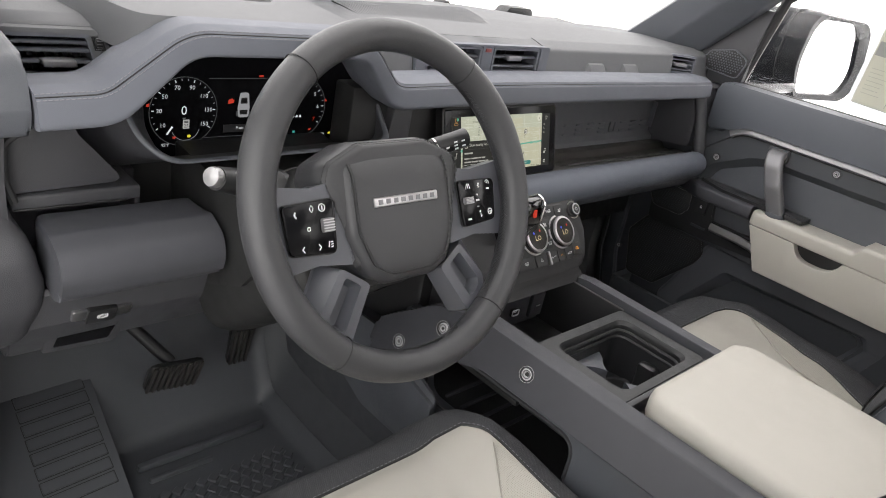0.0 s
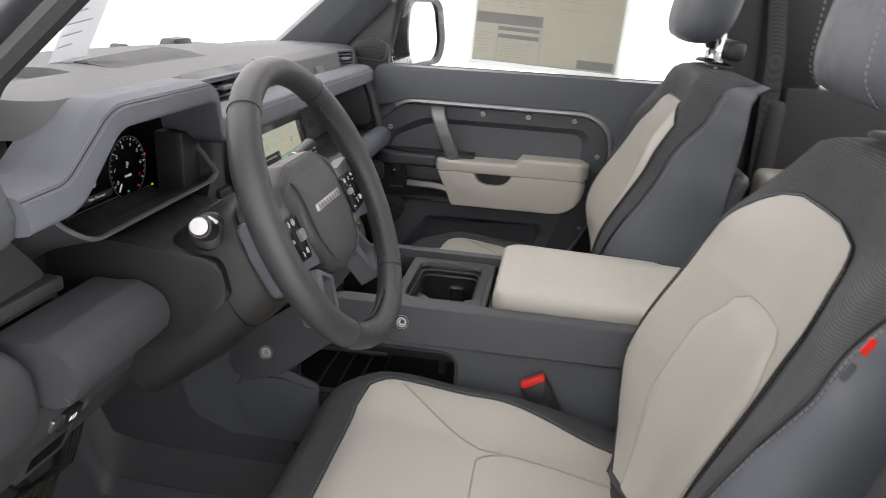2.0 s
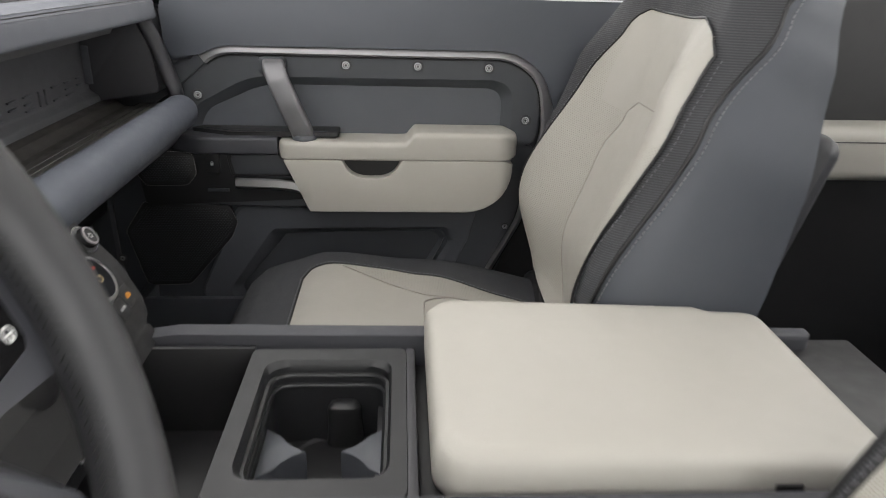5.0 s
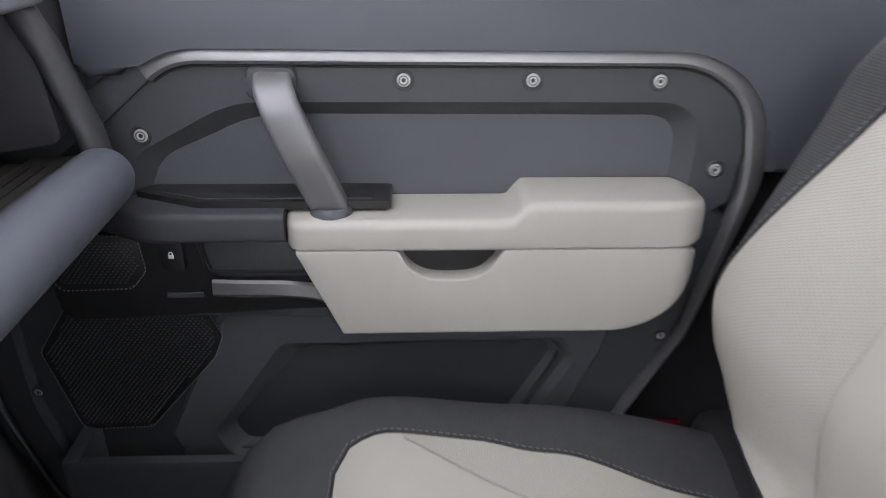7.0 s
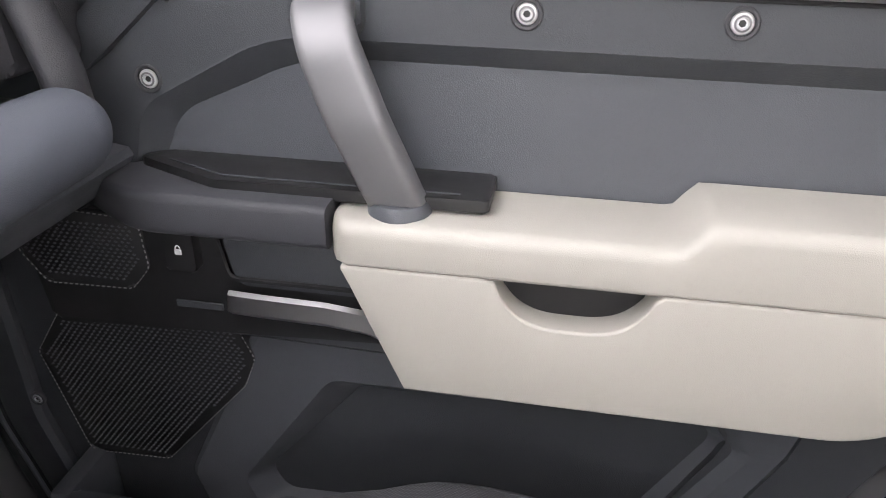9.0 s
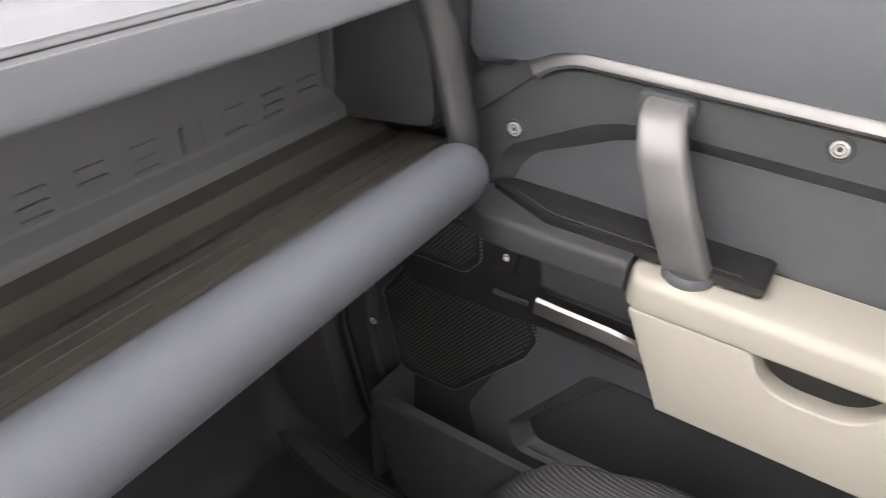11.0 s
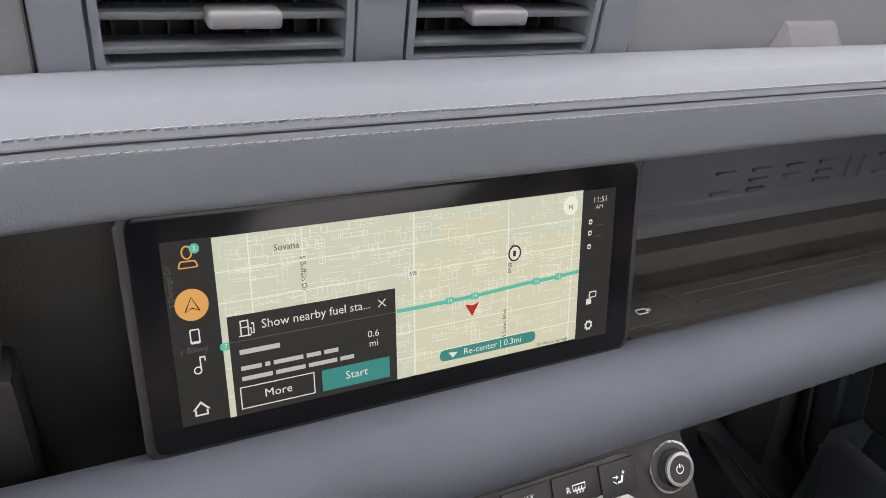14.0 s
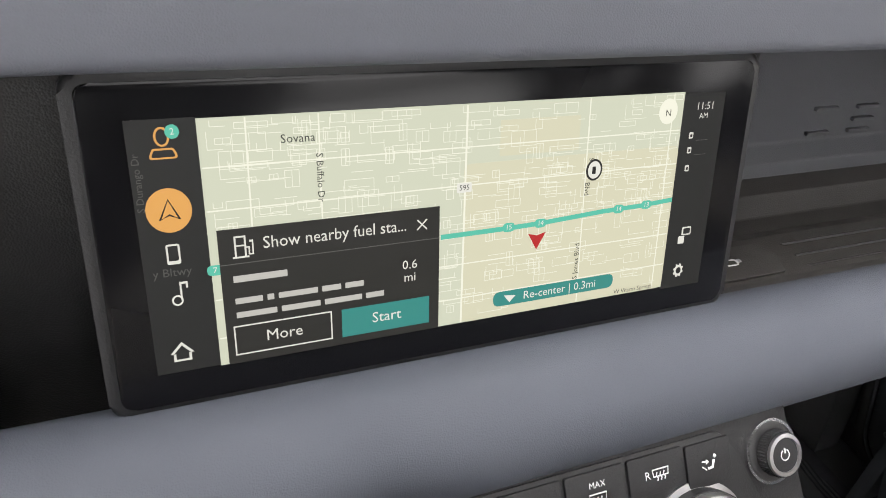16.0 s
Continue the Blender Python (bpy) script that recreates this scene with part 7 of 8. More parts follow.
rail_line = fillet([(0, 0.478, 0.634), (0, 0.420, 0.673), (0, 0.350, 0.7325), (0, -0.168, 0.7305), (0, -0.226, 0.69), (0, -0.240, 0.60), (0, -0.195, 0.415), (0, -0.12, 0.27), (0, -0.05, 0.17)], [0, 0.05, 0.08, 0.11, 0.08, 0.15, 0.1, 0.1, 0], 8, closed=False)


def rail_edge(side):
    """The rail's upper (-1) or lower (1) edge behind its dark front piece."""
    out = []
    for i, p in enumerate(rail_line):
        d = direction(rail_line, i)
        if p.y < 0.378 and p.z > 0.625:
            out.append(p + Vector((0, 0, -0.005)) + Vector((0, -d.z, d.y)) * side * 0.0095)
    return out


upper = fillet([(-0.47, 0.605), (-0.47, 0.815), (0.432, 0.815), (0.430, 0.706), (0.392, 0.706)], [0, 0.01, 0.02, 0.012, 0], 5, closed=False) + [Vector((p.y, p.z)) for p in rail_edge(-1.25) if p.y < 0.374][::3] + [Vector((-0.248, 0.607))]
part("upper_pad", prism(upper, "x", XD - 0.014, 0.795, 0.007, 3), M_SEAT, door, "grey padded upper door trim", sharp=50)
part("window_seal", rbox(0.780, 0.80, -0.47, 0.42, 0.800, 0.8165, 0.004), M_SEAL, door)


def sloped_frame(outer, inner, x_out, x_in, mat, name, label="", seg=5, r_o=0.03, r_i=0.02):
    o, i = fillet(outer, r_o, seg), fillet(inner, r_i, seg)
    rings = [[(x_out + 0.03, p[0], p[1]) for p in o], [(x_out + 0.003, p[0], p[1]) for p in o], [(x_out, lerp(p[0], q[0], 0.06), lerp(p[1], q[1], 0.06)) for p, q in zip(o, i)],
             [(x_out, lerp(p[0], q[0], 0.72), lerp(p[1], q[1], 0.72)) for p, q in zip(o, i)], [(x_out + 0.004, lerp(p[0], q[0], 0.80), lerp(p[1], q[1], 0.80)) for p, q in zip(o, i)], [(x_in, q[0], q[1]) for q in i]]
    return part(name, loft(rings, cap=False), mat, door, label, sharp=25)


sloped_frame([(0.455, 0.56), (0.448, 0.650), (0.342, 0.722), (-0.228, 0.725), (-0.222, 0.56)],
             [(0.40, 0.56), (0.372, 0.618), (0.272, 0.662), (-0.152, 0.660), (-0.150, 0.56)], XD, XD + 0.016, M_DOOR, "upper_frame", "raised dark frame with bolts", 8, [0.03, 0.03, 0.06, 0.075, 0.03], [0.02, 0.05, 0.16, 0.032, 0.02])
part("corner_filler", rbox(XD + 0.004, 0.79, 0.412, 0.478, 0.60, 0.745, 0.006), M_DOOR, door)
part("recess_panel", prism([(0.42, 0.55), (0.42, 0.68), (-0.18, 0.68), (-0.18, 0.55)], "x", XD + 0.0145, XD + 0.03), M_MID, door, "recessed grey door panel")
rr, front_r = [], []
for i, p in enumerate(rail_line):
    d = direction(rail_line, i)
    n = Vector((0, -d.z, d.y))
    front = p.y > 0.378
    wide = lerp(0.0112, 0.0045, smooth01((0.62 - p.z) / 0.12) if p.y < 0 else 0.0)
    sec = [p + Vector((XD + a, 0, -0.005)) + n * b * wide for a, b in ((0.012, -1.1), (-0.0005, -1.1), (-0.0035, -0.8), (-0.0085, 0.40), (-0.0088, 0.65), (-0.0045, 1), (0.012, 1))]
    if not front:
        rr.append(sec)
    if front or len(rr) == 1:
        front_r.append([p + Vector((XD + a, 0, -0.005)) + n * b for a, b in ((0.012, -0.022), (-0.001, -0.022), (-0.005, -0.016), (-0.006, 0), (-0.004, 0.008), (0.0, 0.0095), (0.012, 0.0095))])
part("trim_rail", loft(rr), M_RAIL, door, "satin grey metal trim rail", sharp=30)
part("rail_front", loft(front_r), M_DOOR, door, "dark plastic front end of the trim rail", sharp=40)
part("rail_bead", tube([p + Vector((XD - 0.0030, 0, 0)) for p in rail_edge(1.06)], 0.0009, 6), M_ALU, door, "bright lower edge of the rail")
part("rail_gap", tube([p + Vector((XD - 0.0006, 0, 0)) for p in rail_edge(1.38)], 0.0016, 6), M_SEAL, door)
part("edge_seal", tube([p + Vector((XD + 0.012, 0, 0)) + Vector((0, -0.014 if p.y < -0.1 else 0, 0.010)) for p in rail_line if p.y < 0 and p.z < 0.58], 0.006, 6), M_SEAL, door)
for i, (y, z) in enumerate(((0.386, 0.645), (0.126, 0.700), (0.0, 0.700), (-0.126, 0.699), (-0.197, 0.607))):
    bolt(door, (XD, y, z), (-1, 0, 0), 0.0076)
for y, z in ((-0.172, 0.398), (-0.112, 0.275), (0.562, 0.330), (0.548, 0.193)):
    bolt(door, (XD + 0.0075, y, z), (-1, 0, 0), 0.0055)
# front lower flange and the seal round the door's foot
front_line = fillet([(0.612, 0.52), (0.606, 0.30), (0.565, 0.155), (0.45, 0.108), (0.05, 0.098)], [0, 0.1, 0.06, 0.06, 0], 6, closed=False)
inner_line = fillet([(0.570, 0.52), (0.566, 0.31), (0.532, 0.185), (0.44, 0.140), (0.05, 0.130)], [0, 0.1, 0.06, 0.06, 0], 6, closed=False)
part("front_flange", loft([[(XD + 0.030, a[0], a[1]), (XD + 0.010, a[0], a[1]), (XD + 0.006, lerp(a[0], b[0], 0.2), lerp(a[1], b[1], 0.2)), (XD + 0.006, lerp(a[0], b[0], 0.9), lerp(a[1], b[1], 0.9)), (XD + 0.012, b[0], b[1]), (XD + 0.030, b[0], b[1])] for a, b in zip(front_line, inner_line)]), M_DOOR, door, "dark bolted flange along the door's foot", sharp=30)
part("foot_seal", tube([(XD + 0.012, p[0] + 0.010, p[1] - 0.008) for p in front_line], 0.009, 8, up=(1, 0, 0)), M_SEAL, door, "black rubber seal", sharp=70)
part("foot_bead", tube([(XD + 0.004, p[0] + 0.001, p[1] + 0.001) for p in front_line], 0.0022, 6, up=(1, 0, 0)), M_MID, door, sharp=70)
# rear lower flange with its bolts
part("rear_flange", prism(fillet([(-0.148, 0.56), (-0.225, 0.56), (-0.185, 0.41), (-0.115, 0.265), (-0.05, 0.17), (-0.02, 0.20), (-0.10, 0.37)], 0.02, 4), "x", XD + 0.008, XD + 0.03, 0.004), M_DOOR, door)
# armrest
XA = XD - 0.062


def strip(ys, top, bottom, inset, x1, r, rb=None):
    """A padded strip along the door: heights and depth given along y, long edges rounded."""
    rings = []
    for y in ys:
        zt, zb, x0 = top(y), bottom(y), XA + inset(y)
        q = min(r, (zt - zb) * 0.45)
        arc_ = [(x0 + q - q * math.sin(a), zt - q + q * math.cos(a)) for a in (radians(k * 22.5) for k in range(5))]
        qb = q if rb is None else rb
        low_ = [(x0 + qb - qb * math.cos(a), zb + qb - qb * math.sin(a)) for a in (radians(k * 22.5) for k in range(5))]
        rings.append([(px, y, pz) for px, pz in [(x1, zt)] + arc_ + low_ + [(x1, zb)]])
    return loft(rings)


def end_round(y, a, b, r, deep):
    """How far a strip's face draws in towards its two ends."""
    e = max(0.0, (y - (b - r)) / r, ((a + 2.2 * r) - y) / (2.2 * r))
    return deep * (1 - math.sqrt(max(0.0, 1 - min(e, 1.0) ** 2)))


def steps(a, b, n, extra=()):
    return sorted({round(lerp(a, b, k / n), 5) for k in range(n + 1)} | set(extra))


def pad_bottom(y):
    return 0.5465 + 0.006 * max(0, (-0.15 - y) / 0.028) ** 2


part("armrest_pad", strip(steps(-0.178, 0.2445, 60, (-0.1775, -0.176, -0.173, 0.244, 0.2425)),
                          lambda y: curve_at([(0.004, 0.595), (0.022, 0.577)], y) - 0.009 * max(0, (-0.148 - y) / 0.030) ** 2 - 0.006 * max(0, (y - 0.238) / 0.0065) ** 2,
                          pad_bottom, lambda y: end_round(y, -0.178, 0.2445, 0.016, 0.03), XD + 0.012, 0.010, 0.0022), M_BEIGE, door, "pale beige padded door armrest", sharp=60)


def panel_top(y):
    dip = max(0.0, 1 - abs((y - 0.081) / 0.0515) ** 3.2) ** 0.8
    return 0.5453 - 0.0325 * dip - (0.010 * max(0, (-0.15 - y) / 0.022) ** 2)


def panel_bottom(y):
    front = 0.0925 * max(0, (y - 0.1915) / 0.042)
    rear_ = 0.085 * (1 - math.sqrt(max(0.0, 1 - min(1, max(0, (-0.085 - y) / 0.087)) ** 2)))
    return 0.4495 + front + rear_


part("armrest_panel", strip(steps(-0.172, 0.2335, 80, (-0.171, -0.1695, -0.1665, 0.1915)), panel_top, panel_bottom,
                            lambda y: 0.0008 + end_round(y, -0.172, 0.30, 0.012, 0.02), XD + 0.012, 0.0025), M_BEIGE, door, "pale beige lower armrest panel with a grab cut-out", sharp=50)
part("armrest_seam", tube([(XA + 0.0030 + end_round(y, -0.178, 0.2445, 0.016, 0.03), y, pad_bottom(y) - 0.0006) for y in steps(-0.168, 0.230, 40)], 0.0010, 5), M_BSEAM, door)
part("grab_pocket", rbox(XA + 0.022, XD, 0.02, 0.14, 0.505, 0.552, 0.003), M_BLACK, door, "dark grab pocket")
hp = fillet([(XD + 0.004, 0.252, 0.702), (XD - 0.030, 0.247, 0.699), (XD - 0.046, 0.239, 0.684), (XD - 0.049, 0.221, 0.640), (XD - 0.042, 0.205, 0.600), (XD - 0.034, 0.199, 0.580)], [0, 0.02, 0.03, 0.05, 0.03, 0], 5, closed=False)
rings = []
for i, p in enumerate(hp):
    d = direction(hp, i)
    u = Vector((0, 1, 0)) - d * d.y
    u.normalize()
    w = d.cross(u)
    rings.append([p + u * a + w * b for a, b in fillet([(-0.0185, -0.010), (0.0185, -0.010), (0.0185, 0.010), (-0.0185, 0.010)], 0.007, 4)])
ph = part("pull_handle", loft(rings), M_GREYMET, door, "satin grey pull handle", sharp=50)
part("handle_foot", lathe([(0.0215, -0.006), (0.0215, 0.001), (0.0190, 0.005)], (XD - 0.034, 0.199, 0.580), (0, 0, 1), 28), M_MID, ph)
part("handle_head", prism(rect(0.228, 0.276, 0.682, 0.714, 0.010, 4), "x", XD - 0.012, XD + 0.01, 0.004), M_DOOR, ph)
# shelf ahead of the armrest, tray and latch
part("front_ledge", strip(steps(0.2445, 0.472, 24), lambda y: 0.582 - 0.010 * smooth01((y - 0.40) / 0.07), lambda y: 0.551, lambda y: 0.007 + 0.045 * smooth01((y - 0.37) / 0.10), XD + 0.014, 0.006), M_KNEE, door, "grey ledge ahead of the armrest", sharp=60)
tray_o = fillet([(0.140, XA + 0.026), (0.330, XA + 0.026), (0.405, XA + 0.060), (0.385, XD + 0.014), (0.140, XD + 0.014)], [0.004, 0.02, 0.006, 0.004, 0.004], 4)
part("ledge_tray", prism([(p[1], p[0]) for p in tray_o], "z", 0.580, 0.5885, 0.002), M_BLACK, door, "black rubber ledge tray")
part("tray_groove", tube([(XA + 0.034, 0.16, 0.5890), (XA + 0.034, 0.325, 0.5890), (XA + 0.055, 0.375, 0.5890)], 0.0008, 5), M_DOOR, door)
part("latch_backing", prism(fillet([(0.238, 0.552), (0.196, 0.462), (0.49, 0.448), (0.50, 0.53), (0.44, 0.552)], 0.008, 4), "x", XD - 0.025, XD + 0.02, 0.004), M_BLACK, door)
part("latch_cup", prism(fillet([(0.246, 0.548), (0.222, 0.502), (0.324, 0.502), (0.334, 0.546)], 0.008, 4), "x", XD - 0.029, XD - 0.02, 0.002), M_DOOR, door, "sunk grey latch cup")
part("latch_cup_rim", tube([(XD - 0.030, p[0], p[1]) for p in fillet([(0.246, 0.549), (0.219, 0.508), (0.330, 0.508), (0.338, 0.548)], 0.008, 4)], 0.0022, 6, closed=True, up=(1, 0, 0)), M_BLACK, door)
part("door_latch", loft([[(XD - 0.048 + 0.004 * q, y, z + dz) for q, dz in ((0, 0.007), (-1, 0.005), (-1.5, -0.007), (0, -0.013), (1.5, 0))] for y, z in ((0.322, 0.502), (0.30, 0.501), (0.25, 0.500), (0.222, 0.497), (0.206, 0.492))]), M_ALU, door, "silver door latch lever", sharp=40)
lockb = part("lock_button", prism(rect(0.352, 0.376, 0.512, 0.548, 0.004), "x", XD - 0.036, XD - 0.02, 0.002), M_BLACK, door)
part("lock_symbol", rbox(XD - 0.0372, XD - 0.0358, 0.3610, 0.3665, 0.5270, 0.5315, 0.0006, 1), M_WHITE, lockb)
part("lock_symbol", tube([(XD - 0.0366, 0.3637 + 0.0019 * math.cos(a), 0.5318 + 0.0026 * math.sin(a)) for a in (radians(k * 20) for k in range(10))], 0.0005, 4), M_WHITE, lockb)
part("maker_plate", rbox(XD - 0.0275, XD - 0.0255, 0.340, 0.378, 0.476, 0.482, 0.0005, 1), M_DOOR, door)


def grille(outline, x, pitch, name, label):
    """A black speaker cover of pierced mesh with short pale ticks round its rim."""
    g = part(name, prism(fillet(outline, 0.012, 4), "x", x, x + 0.014, 0.003), M_BLACK, door, label)
    ys, zs = [p[0] for p in outline], [p[1] for p in outline]
    n = len(outline)

    def inside(y, z, margin):
        for i in range(n):
            (a, b), (c, d) = outline[i], outline[(i + 1) % n]
            L = math.hypot(c - a, d - b)
            if ((c - a) * (z - b) - (d - b) * (y - a)) / L * sign < margin:
                return False
        return True

    area = sum(outline[i][0] * outline[(i + 1) % n][1] - outline[(i + 1) % n][0] * outline[i][1] for i in range(n))
    sign = 1 if area > 0 else -1
    dots_ = bmesh.new()
    z, row = min(zs), 0
    while z < max(zs):
        y = min(ys) + (row % 2) * pitch / 2
        while y < max(ys):
            if inside(y, z, 0.007):
                add_poly(dots_, [(x - 0.0008, y + pitch * 0.3, z), (x - 0.0008, y, z + pitch * 0.22), (x - 0.0008, y - pitch * 0.3, z), (x - 0.0008, y, z - pitch * 0.22), (x + 0.001, y, z)], [(0, 1, 4), (1, 2, 4), (2, 3, 4), (3, 0, 4)])
            y += pitch
        z += pitch * 0.62
        row += 1
    part("mesh", dots_, M_MID, g)
    line = fillet(outline, 0.012, 6)
    P = [Vector((x - 0.0006, p[0], p[1])) for p in line] + [Vector((x - 0.0006, line[0][0], line[0][1]))]
    part("rim_ticks", stitches(P, 0.0022, 0.0024, 0.0005), material("pale_tick", (0.35, 0.34, 0.33), 0.5, vary=0.2) if "pale_tick" not in bpy.data.materials else bpy.data.materials["pale_tick"], g)
    return g


grille([(0.398, 0.548), (0.395, 0.508), (0.412, 0.488), (0.485, 0.486), (0.505, 0.515), (0.485, 0.552)], XD - 0.0275, 0.0052, "small_speaker", "small black pierced speaker cover")
grille([(0.352, 0.438), (0.338, 0.405), (0.350, 0.375), (0.438, 0.275), (0.520, 0.272), (0.548, 0.385), (0.508, 0.444)], XD + 0.010, 0.0056, "door_speaker", "black pierced door speaker cover")
part("lower_trim", prism(fillet([(0.49, 0.462), (0.195, 0.455), (0.19, 0.440), (0.50, 0.447)], 0.003, 3), "x", XD - 0.012, XD + 0.02, 0.003), M_DOOR, door)
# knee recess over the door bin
# frame, bin wall and bin end are paler than the door to lift their shade
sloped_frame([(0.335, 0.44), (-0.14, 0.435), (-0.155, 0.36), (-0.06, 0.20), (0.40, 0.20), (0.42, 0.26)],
             [(0.250, 0.372), (-0.030, 0.380), (-0.046, 0.366), (0.02, 0.25), (0.33, 0.235), (0.345, 0.262)], XD + 0.012, XD + 0.036, M_MID, "bin_frame", "frame round a sunk door pocket, paler to offset dim light", seg=5)
part("recess_floor", prism([(0.40, 0.40), (-0.10, 0.41), (-0.06, 0.20), (0.40, 0.20)], "x", XD + 0.034, XD + 0.039), M_DOOR, door)
part("bin_wall", prism(fillet([(0.525, 0.273), (0.30, 0.272), (0.05, 0.285), (-0.06, 0.275), (0.02, 0.13), (0.48, 0.11)], [0.02, 0.1, 0.1, 0.02, 0.04, 0.04], 5), "x", XD - 0.052, XD - 0.040, 0.004), M_MID, door, "door bin wall, paler to offset dim light")
part("bin_floor", rbox(XD - 0.05, XD + 0.03, 0.0, 0.52, 0.11, 0.13, 0.004), M_BLACK, door)
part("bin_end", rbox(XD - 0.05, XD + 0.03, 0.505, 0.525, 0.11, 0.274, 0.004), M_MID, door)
win = part("window_pane", rbox(0.795, 0.80, -0.47, 0.40, 0.80, 1.28, 0), M_GLASS, door, smooth=False)
win.visible_shadow = False
part("window_post", tube([(0.79, 0.418, 0.815), (0.78, 0.372, 1.01), (0.735, 0.0, 1.29)], 0.012, 8), M_BLACK, door)
# door jamb behind it
part("jamb", rbox(0.775, 0.83, -0.66, -0.02, 0.04, 0.64, 0.012), M_BLACK, shell)
sill_o = fillet([(0.655, -0.62), (0.655, 0.58), (0.690, 0.74), (0.725, 0.86), (0.80, 0.86), (0.80, -0.62)], [0, 0.2, 0.15, 0.05, 0, 0], 6)
# sill takes the light dash grey to offset the footwell's shade
part("sill_trim", prism(sill_o, "z", 0.03, 0.092, 0.012, 3), M_TOP, shell, "grey moulded sill trim", sharp=50)
for k in range(6):
    x_ = 0.682 + k * 0.0075
    part("sill_rib", tube([(x_, 0.10, 0.0925), (x_, 0.56, 0.0925), (x_ + 0.022, 0.70, 0.0925)], 0.0014, 5), M_DARK, shell)
part("red_reflector", rbox(0.752, 0.762, -0.222, -0.172, 0.240, 0.260, 0.004), material("red_lens", (0.12, 0.006, 0.012), 0.15, vary=0), door, "dark red door reflector")

# ---- window sticker ----
stick = thing("window_sticker", (0.789, -0.03, 0.9), "printed pale window sticker taped inside the side window", "sticker")
SM = basis((0.7915, -0.035, 0.965), (0, -1, -0.045), (0, -0.045, 1))
part("margin", plate(rect(-0.213, 0.202, -0.146, 0.16, 0.002), 0, 0.0007, SM), M_FILM, stick, "translucent border film")
part("sheet", plate(rect(-0.203, 0.190, -0.131, 0.15), 0.001, 0.0018, SM), M_PAPER, stick)
part("sheet_edge", tube([SM @ Vector((p[0], p[1], 0.0014)) for p in rect(-0.203, 0.190, -0.131, 0.15)], 0.0007, 4, closed=True), M_INK, stick)
r2 = random.Random(3)


def printed(u0, u1, v0, v1, mt):
    part("print_line" if v1 - v0 < 0.004 else "print_block", plate(rect(u0, u1, v0, v1), 0.0019, 0.0022, SM), mt, stick)


for k in range(14):
    v = 0.138 - k * 0.0095
    for q in range(5):
        a = -0.194 + q * 0.034
        if r2.random() < 0.8:
            printed(a, a + r2.uniform(0.014, 0.030), v, v + 0.0017, M_FAINT)
for k in range(7):
    printed(-0.194, -0.194 + r2.uniform(0.025, 0.045), -0.058 - k * 0.0085, -0.0565 - k * 0.0085, M_FAINT)
    printed(-0.130, -0.130 + r2.uniform(0.05, 0.095), -0.074 - k * 0.0070, -0.0728 - k * 0.0070, M_FAINT)
for u0, u1, v0, v1 in ((-0.200, -0.021, -0.032, -0.004), (-0.137, -0.026, -0.048, -0.038), (-0.137, -0.026, -0.068, -0.057), (0.085, 0.183, -0.127, -0.104)):
    printed(u0, u1, v0, v1, M_INK)
for u in (-0.1385, -0.0215):
    printed(u, u + 0.0012, -0.125, 0.0, M_INK)
for k in range(6):
    printed(0.02, 0.02 + r2.uniform(0.05, 0.13), 0.12 - k * 0.02, 0.1215 - k * 0.02, M_FAINT)

# ---- wing mirror outside the passenger window ----
mirror = thing("wing_mirror", (0.98, 0.38, 0.80), "black door mirror with bright glass outside the window", "wing mirror")
MM = basis((1.18, 0.405, 0.882), (0.95, -0.30, 0), (0, 0, 1))
gshape = fillet([(-0.045, 0.094), (0.082, 0.096), (0.110, 0.074), (0.145, -0.030), (0.120, -0.090), (-0.054, -0.096), (-0.079, -0.010), (-0.067, 0.070)], [0.03, 0.05, 0.07, 0.12, 0.05, 0.03, 0.15, 0.05], 8)
shape = fillet([(-0.075, 0.110), (0.136, 0.106), (0.166, 0.082), (0.198, -0.040), (0.160, -0.108), (-0.060, -0.114), (-0.105, -0.030), (-0.098, 0.080)], [0.04, 0.06, 0.08, 0.14, 0.06, 0.03, 0.15, 0.05], 8)
M_MSHELL = material("gloss_black_mirror_shell", (0.012, 0.013, 0.015), 0.24, spec=0.35, vary=0.05)
shell_r = [[(p[0], p[1], 0.0) for p in gshape], [(p[0] * 1.02, p[1] * 1.02, 0.012) for p in gshape], [(lerp(p[0], q[0], 0.72), lerp(p[1], q[1], 0.8), 0.016) for p, q in zip(gshape, shape)], [(p[0], p[1], 0.006) for p in shape], [(p[0] - 0.004, p[1], -0.03) for p in shape]]
shell_r += [[(p[0] * k + dx, p[1] * k, h) for p in shape] for k, dx, h in ((0.99, -0.030, -0.07), (0.92, -0.050, -0.11), (0.80, -0.060, -0.14), (0.45, -0.060, -0.155))]
part("housing", moved(loft(shell_r), MM), M_MSHELL, mirror, "glossy black mirror housing", sharp=40)
part("shell_joint", moved(tube([(p[0] - 0.012, p[1] * 1.004, -0.036) for p in shape], 0.0016, 5, closed=True), MM), M_SEAL, mirror)
part("mirror_glass", plate([(p[0] * 1.005, p[1] * 1.005) for p in gshape], -0.004, 0.0045, MM), M_MIRROR, mirror, "bright mirror glass")
part("arm", rbox(0.80, 1.10, 0.40, 0.49, 0.785, 0.815, 0.014, 3), M_MSHELL, mirror)

# ---- unseen driver's door, swung open to shade the footwell, and booth floor below ----
odoor = thing("driver_door", (-0.84, 0.52, 0.2), "unseen dark grey driver door, wide open to shade the footwell", "car door")
DM = pose(-0.85, 0.50, 0.0, 0, 0, 203)
part("inner_panel", moved(prism(fillet([(0.0, 0.10), (0.98, 0.12), (1.0, 0.55), (0.99, 0.83), (0.0, 0.83)], 0.04, 4), "y", -0.03, 0.03, 0.01), DM), M_DARK, odoor, "dark grained inner panel")
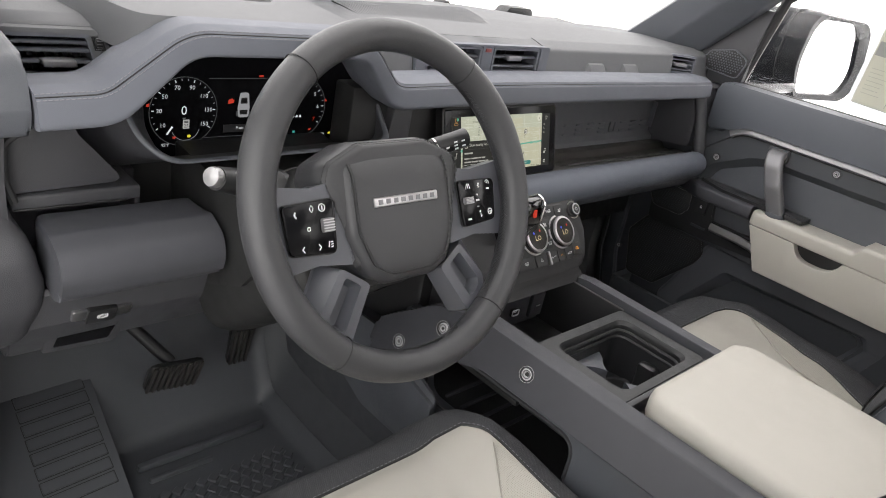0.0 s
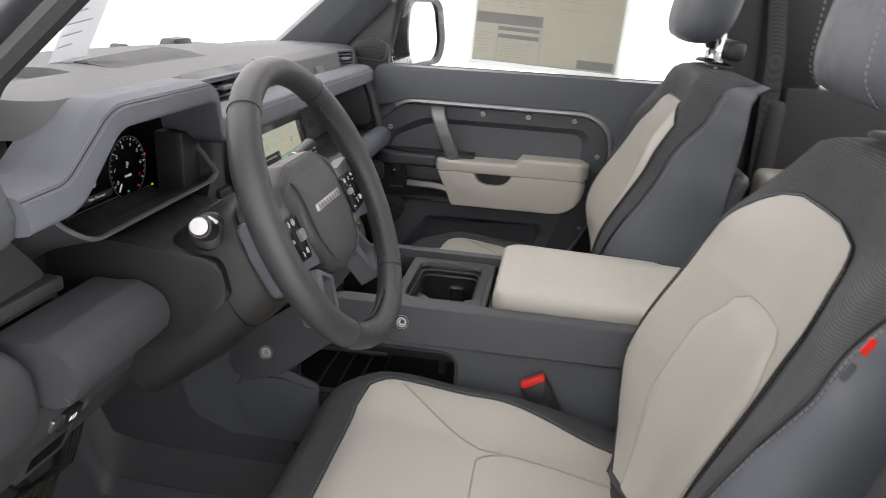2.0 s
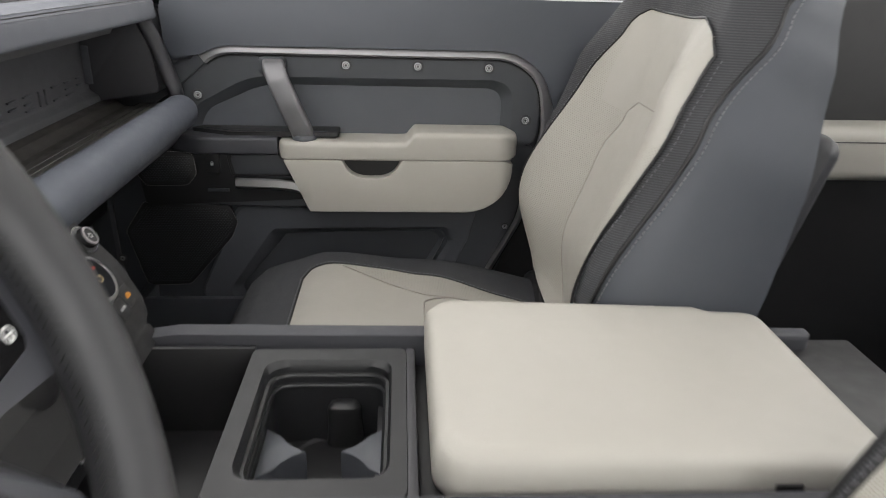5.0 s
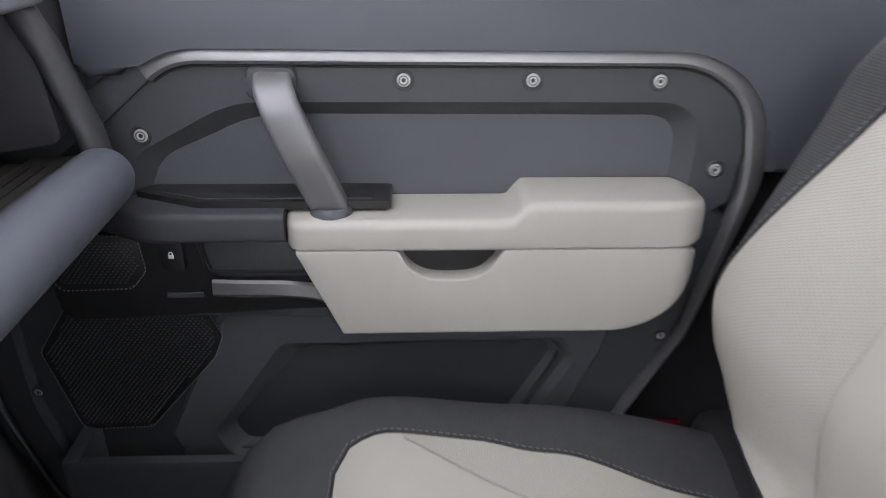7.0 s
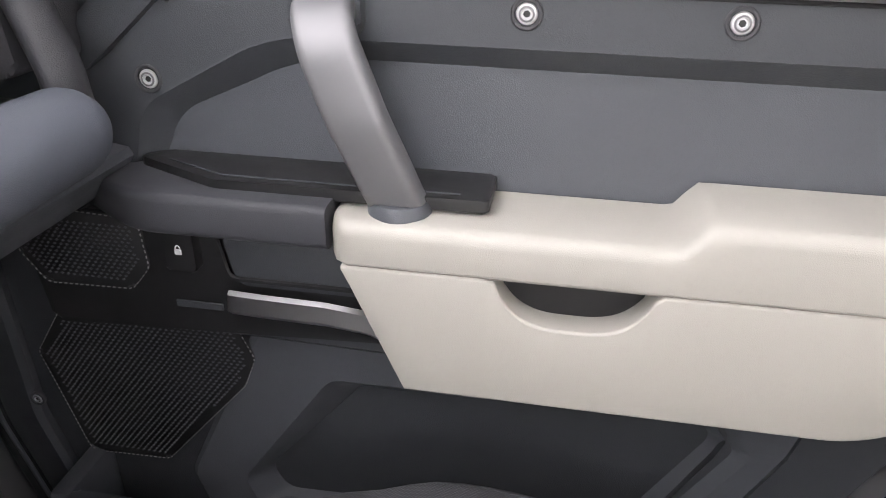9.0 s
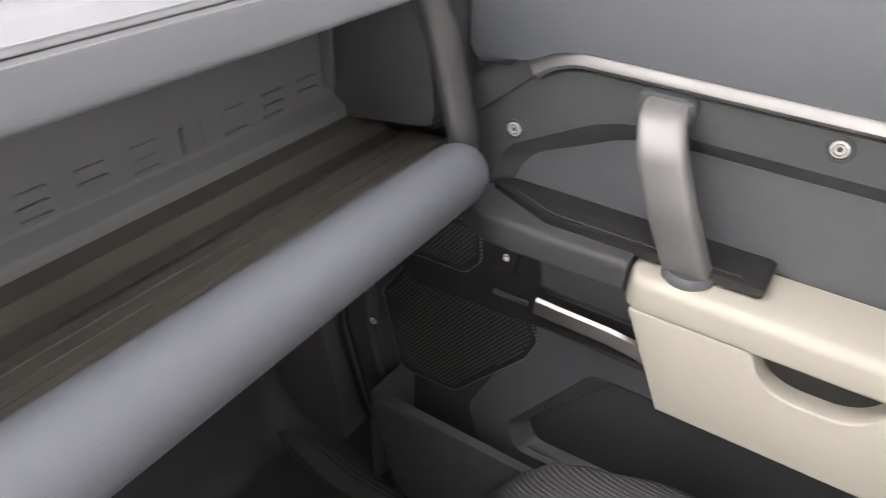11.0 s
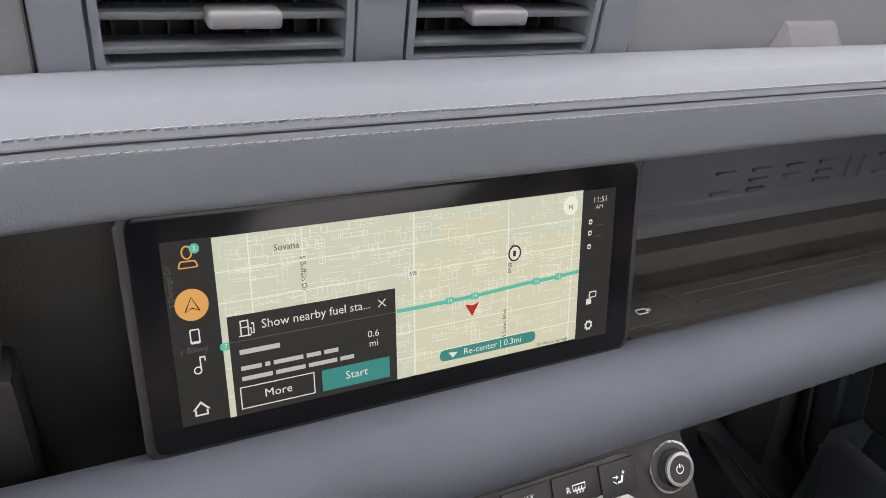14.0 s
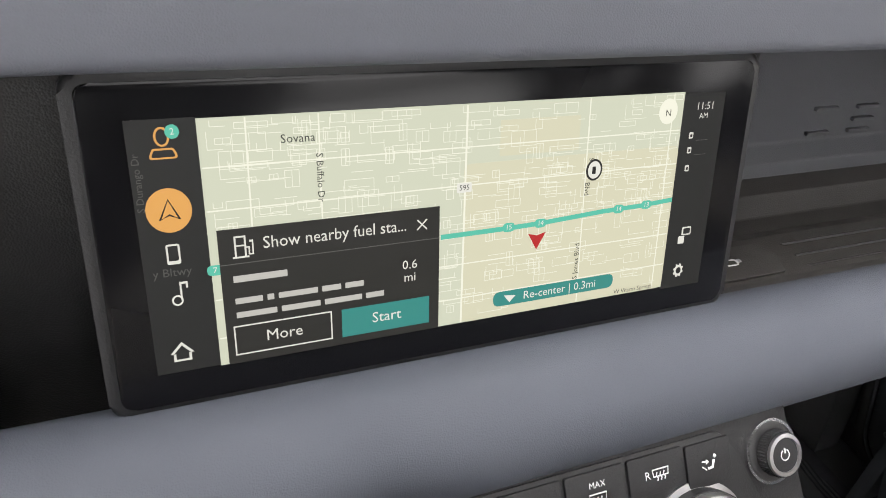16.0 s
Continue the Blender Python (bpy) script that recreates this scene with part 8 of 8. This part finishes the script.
part("outer_skin", moved(prism(fillet([(0.0, 0.05), (1.0, 0.07), (1.02, 0.55), (1.0, 0.84), (0.0, 0.84)], 0.04, 4), "y", -0.05, -0.03, 0.004), DM), M_PAINT, odoor)
part("armrest", moved(rbox(0.25, 0.75, 0.02, 0.09, 0.50, 0.60, 0.02, 3), DM), M_BEIGE, odoor)
part("window_frame", moved(tube([(0.03, 0.01, 0.83), (0.45, 0.01, 1.29), (0.98, 0.01, 1.29), (1.0, 0.01, 0.83)], 0.018, 8), DM), M_BLACK, odoor)
# floor added out of view to cut the world's light from below
part("booth_floor", rbox(-3.2, 3.2, -3.6, 3.6, -0.40, -0.36, 0.01), material("booth_floor_paint", (0.36, 0.355, 0.35), 0.45, vary=0.08), None)
tagged(bpy.data.objects["booth_floor"], "unseen pale grey booth floor that cuts light from below", "floor", kind="structure")


# ---- small loose things ----
paper = thing("paper_sheet", (-0.19, 0.70, 0.861), "white printed paper leaning against the windscreen", "paper")
BL, BR, UP = Vector((-0.222, 0.716, 0.868)), Vector((-0.152, 0.694, 0.882)), Vector((0.03, -0.10, 0.21))


def leaf(u, v):
    bow = 0.008 * math.sin(math.pi * u)
    return BL.lerp(BR, u) + UP * v + Vector((0, bow, 0))


pb = sheet(leaf, 8, 8)
bmesh.ops.solidify(pb, geom=pb.faces, thickness=0.0006)
part("leaf", pb, material("white_paper", (0.75, 0.76, 0.78), 0.7, vary=0.03), paper)
lines_ = bmesh.new()
for k in range(9):
    v0 = 0.12 + k * 0.085
    d = Vector((0, -0.0012, 0))
    vs = [leaf(a, b) + d for a, b in ((0.12, v0), (0.55 + 0.3 * ((k * 7) % 5) / 5, v0), (0.55 + 0.3 * ((k * 7) % 5) / 5, v0 + 0.012), (0.12, v0 + 0.012))]
    lines_.faces.new([lines_.verts.new(q) for q in vs])
part("print_line", lines_, material("blue_grey_print", (0.35, 0.40, 0.50), 0.8, vary=0), paper)

buckle = thing("seat_belt_buckle", (-0.19, -0.11, 0.30), "black seat belt buckle with a red button", "buckle")
KM = basis((-0.180, -0.098, 0.374), (0.0, 0.86, -0.50), (0.0, 0.50, 0.86))
part("case", plate(fillet([(-0.021, -0.040), (0.021, -0.040), (0.023, 0.034), (-0.023, 0.034)], 0.005, 3), -0.010, 0.010, KM, 0.004), M_BLACK, buckle)
part("release_button", plate(rect(-0.021, 0.021, 0.028, 0.042, 0.004, 3), -0.009, 0.009, KM, 0.003), M_RED, buckle, "red release button")
part("stalk", tube([(-0.186, -0.105, 0.33), (-0.19, -0.125, 0.27), (-0.19, -0.14, 0.20)], 0.012, 8, flat=0.5), M_BLACK, buckle)
part("case_mark", plate(rect(-0.007, 0.007, -0.012, -0.004, 0.002), 0.0101, 0.0106, basis((-0.180, -0.098, 0.374), (0.0, 0.86, -0.50), (0.0, 0.50, 0.86)) @ pose(0, 0, 0, 0, 180, 0)), M_DARK, buckle)

flag = thing("fabric_tag", (-0.657, -0.350, 0.73), "small red fabric tag on the seat side seam", "tag")
FM = basis((-0.666, -0.349, 0.749), (0.1, 0.85, 0.5), (0.0, -0.40, 0.92))
part("red_tag", plate(rect(-0.003, 0.003, -0.008, 0.008, 0.0015), 0, 0.002, FM), M_RED, flag)
part("label_tag", plate(rect(-0.003, 0.003, -0.036, -0.018, 0.0015), 0, 0.002, FM), M_MID, flag, "grey printed label tag")
tag2 = thing("fabric_tag", (0.668, -0.33, 0.76), "small red fabric tag on the passenger backrest seam", "tag")
part("red_tag", plate(rect(-0.004, 0.004, -0.009, 0.009, 0.0015), 0, 0.002, basis((0.664, -0.322, 0.762), (-0.1, 0.85, 0.5), (0.0, -0.40, 0.92))), M_RED, tag2)
swp = thing("seat_switch", (-0.671, -0.41, 0.786), "black seat tilt switch on the backrest side", "switch")
QM = basis((-0.6610, -0.428, 0.786), (0, -1, -0.06), (0, -0.06, 1))
part("case", plate(rect(-0.024, 0.024, -0.020, 0.020, 0.006), -0.004, 0.012, QM, 0.003), M_BLACK, swp)
part("switch_symbol", plate([(-0.008, -0.006), (0.004, -0.006), (0.006, 0.006), (0.001, 0.006), (0.0, -0.002), (-0.008, -0.002)], 0.0121, 0.0126, QM), M_WHITE, swp)

pmat = thing("floor_mat", (0.45, 0.5, FLOOR), "charcoal rubber passenger floor mat with raised grooves", "floor mat")
part("mat_sheet", sheet(lambda u, v: (lerp(0.24, 0.72, u), lerp(0.02, 0.86, v), ground(0, lerp(0.02, 0.86, v)) + 0.008 + 0.03 * max(smooth01((lerp(0.24, 0.72, u) - 0.68) / 0.03), smooth01((0.27 - lerp(0.24, 0.72, u)) / 0.03))), 40, 40), M_MAT, pmat, sharp=60)
for k in range(6):
    y = 0.30 + k * 0.05
    part("ridge", rbox(0.31, 0.62, y, y + 0.012, FLOOR + 0.004, FLOOR + 0.013, 0.003), M_MAT, pmat)
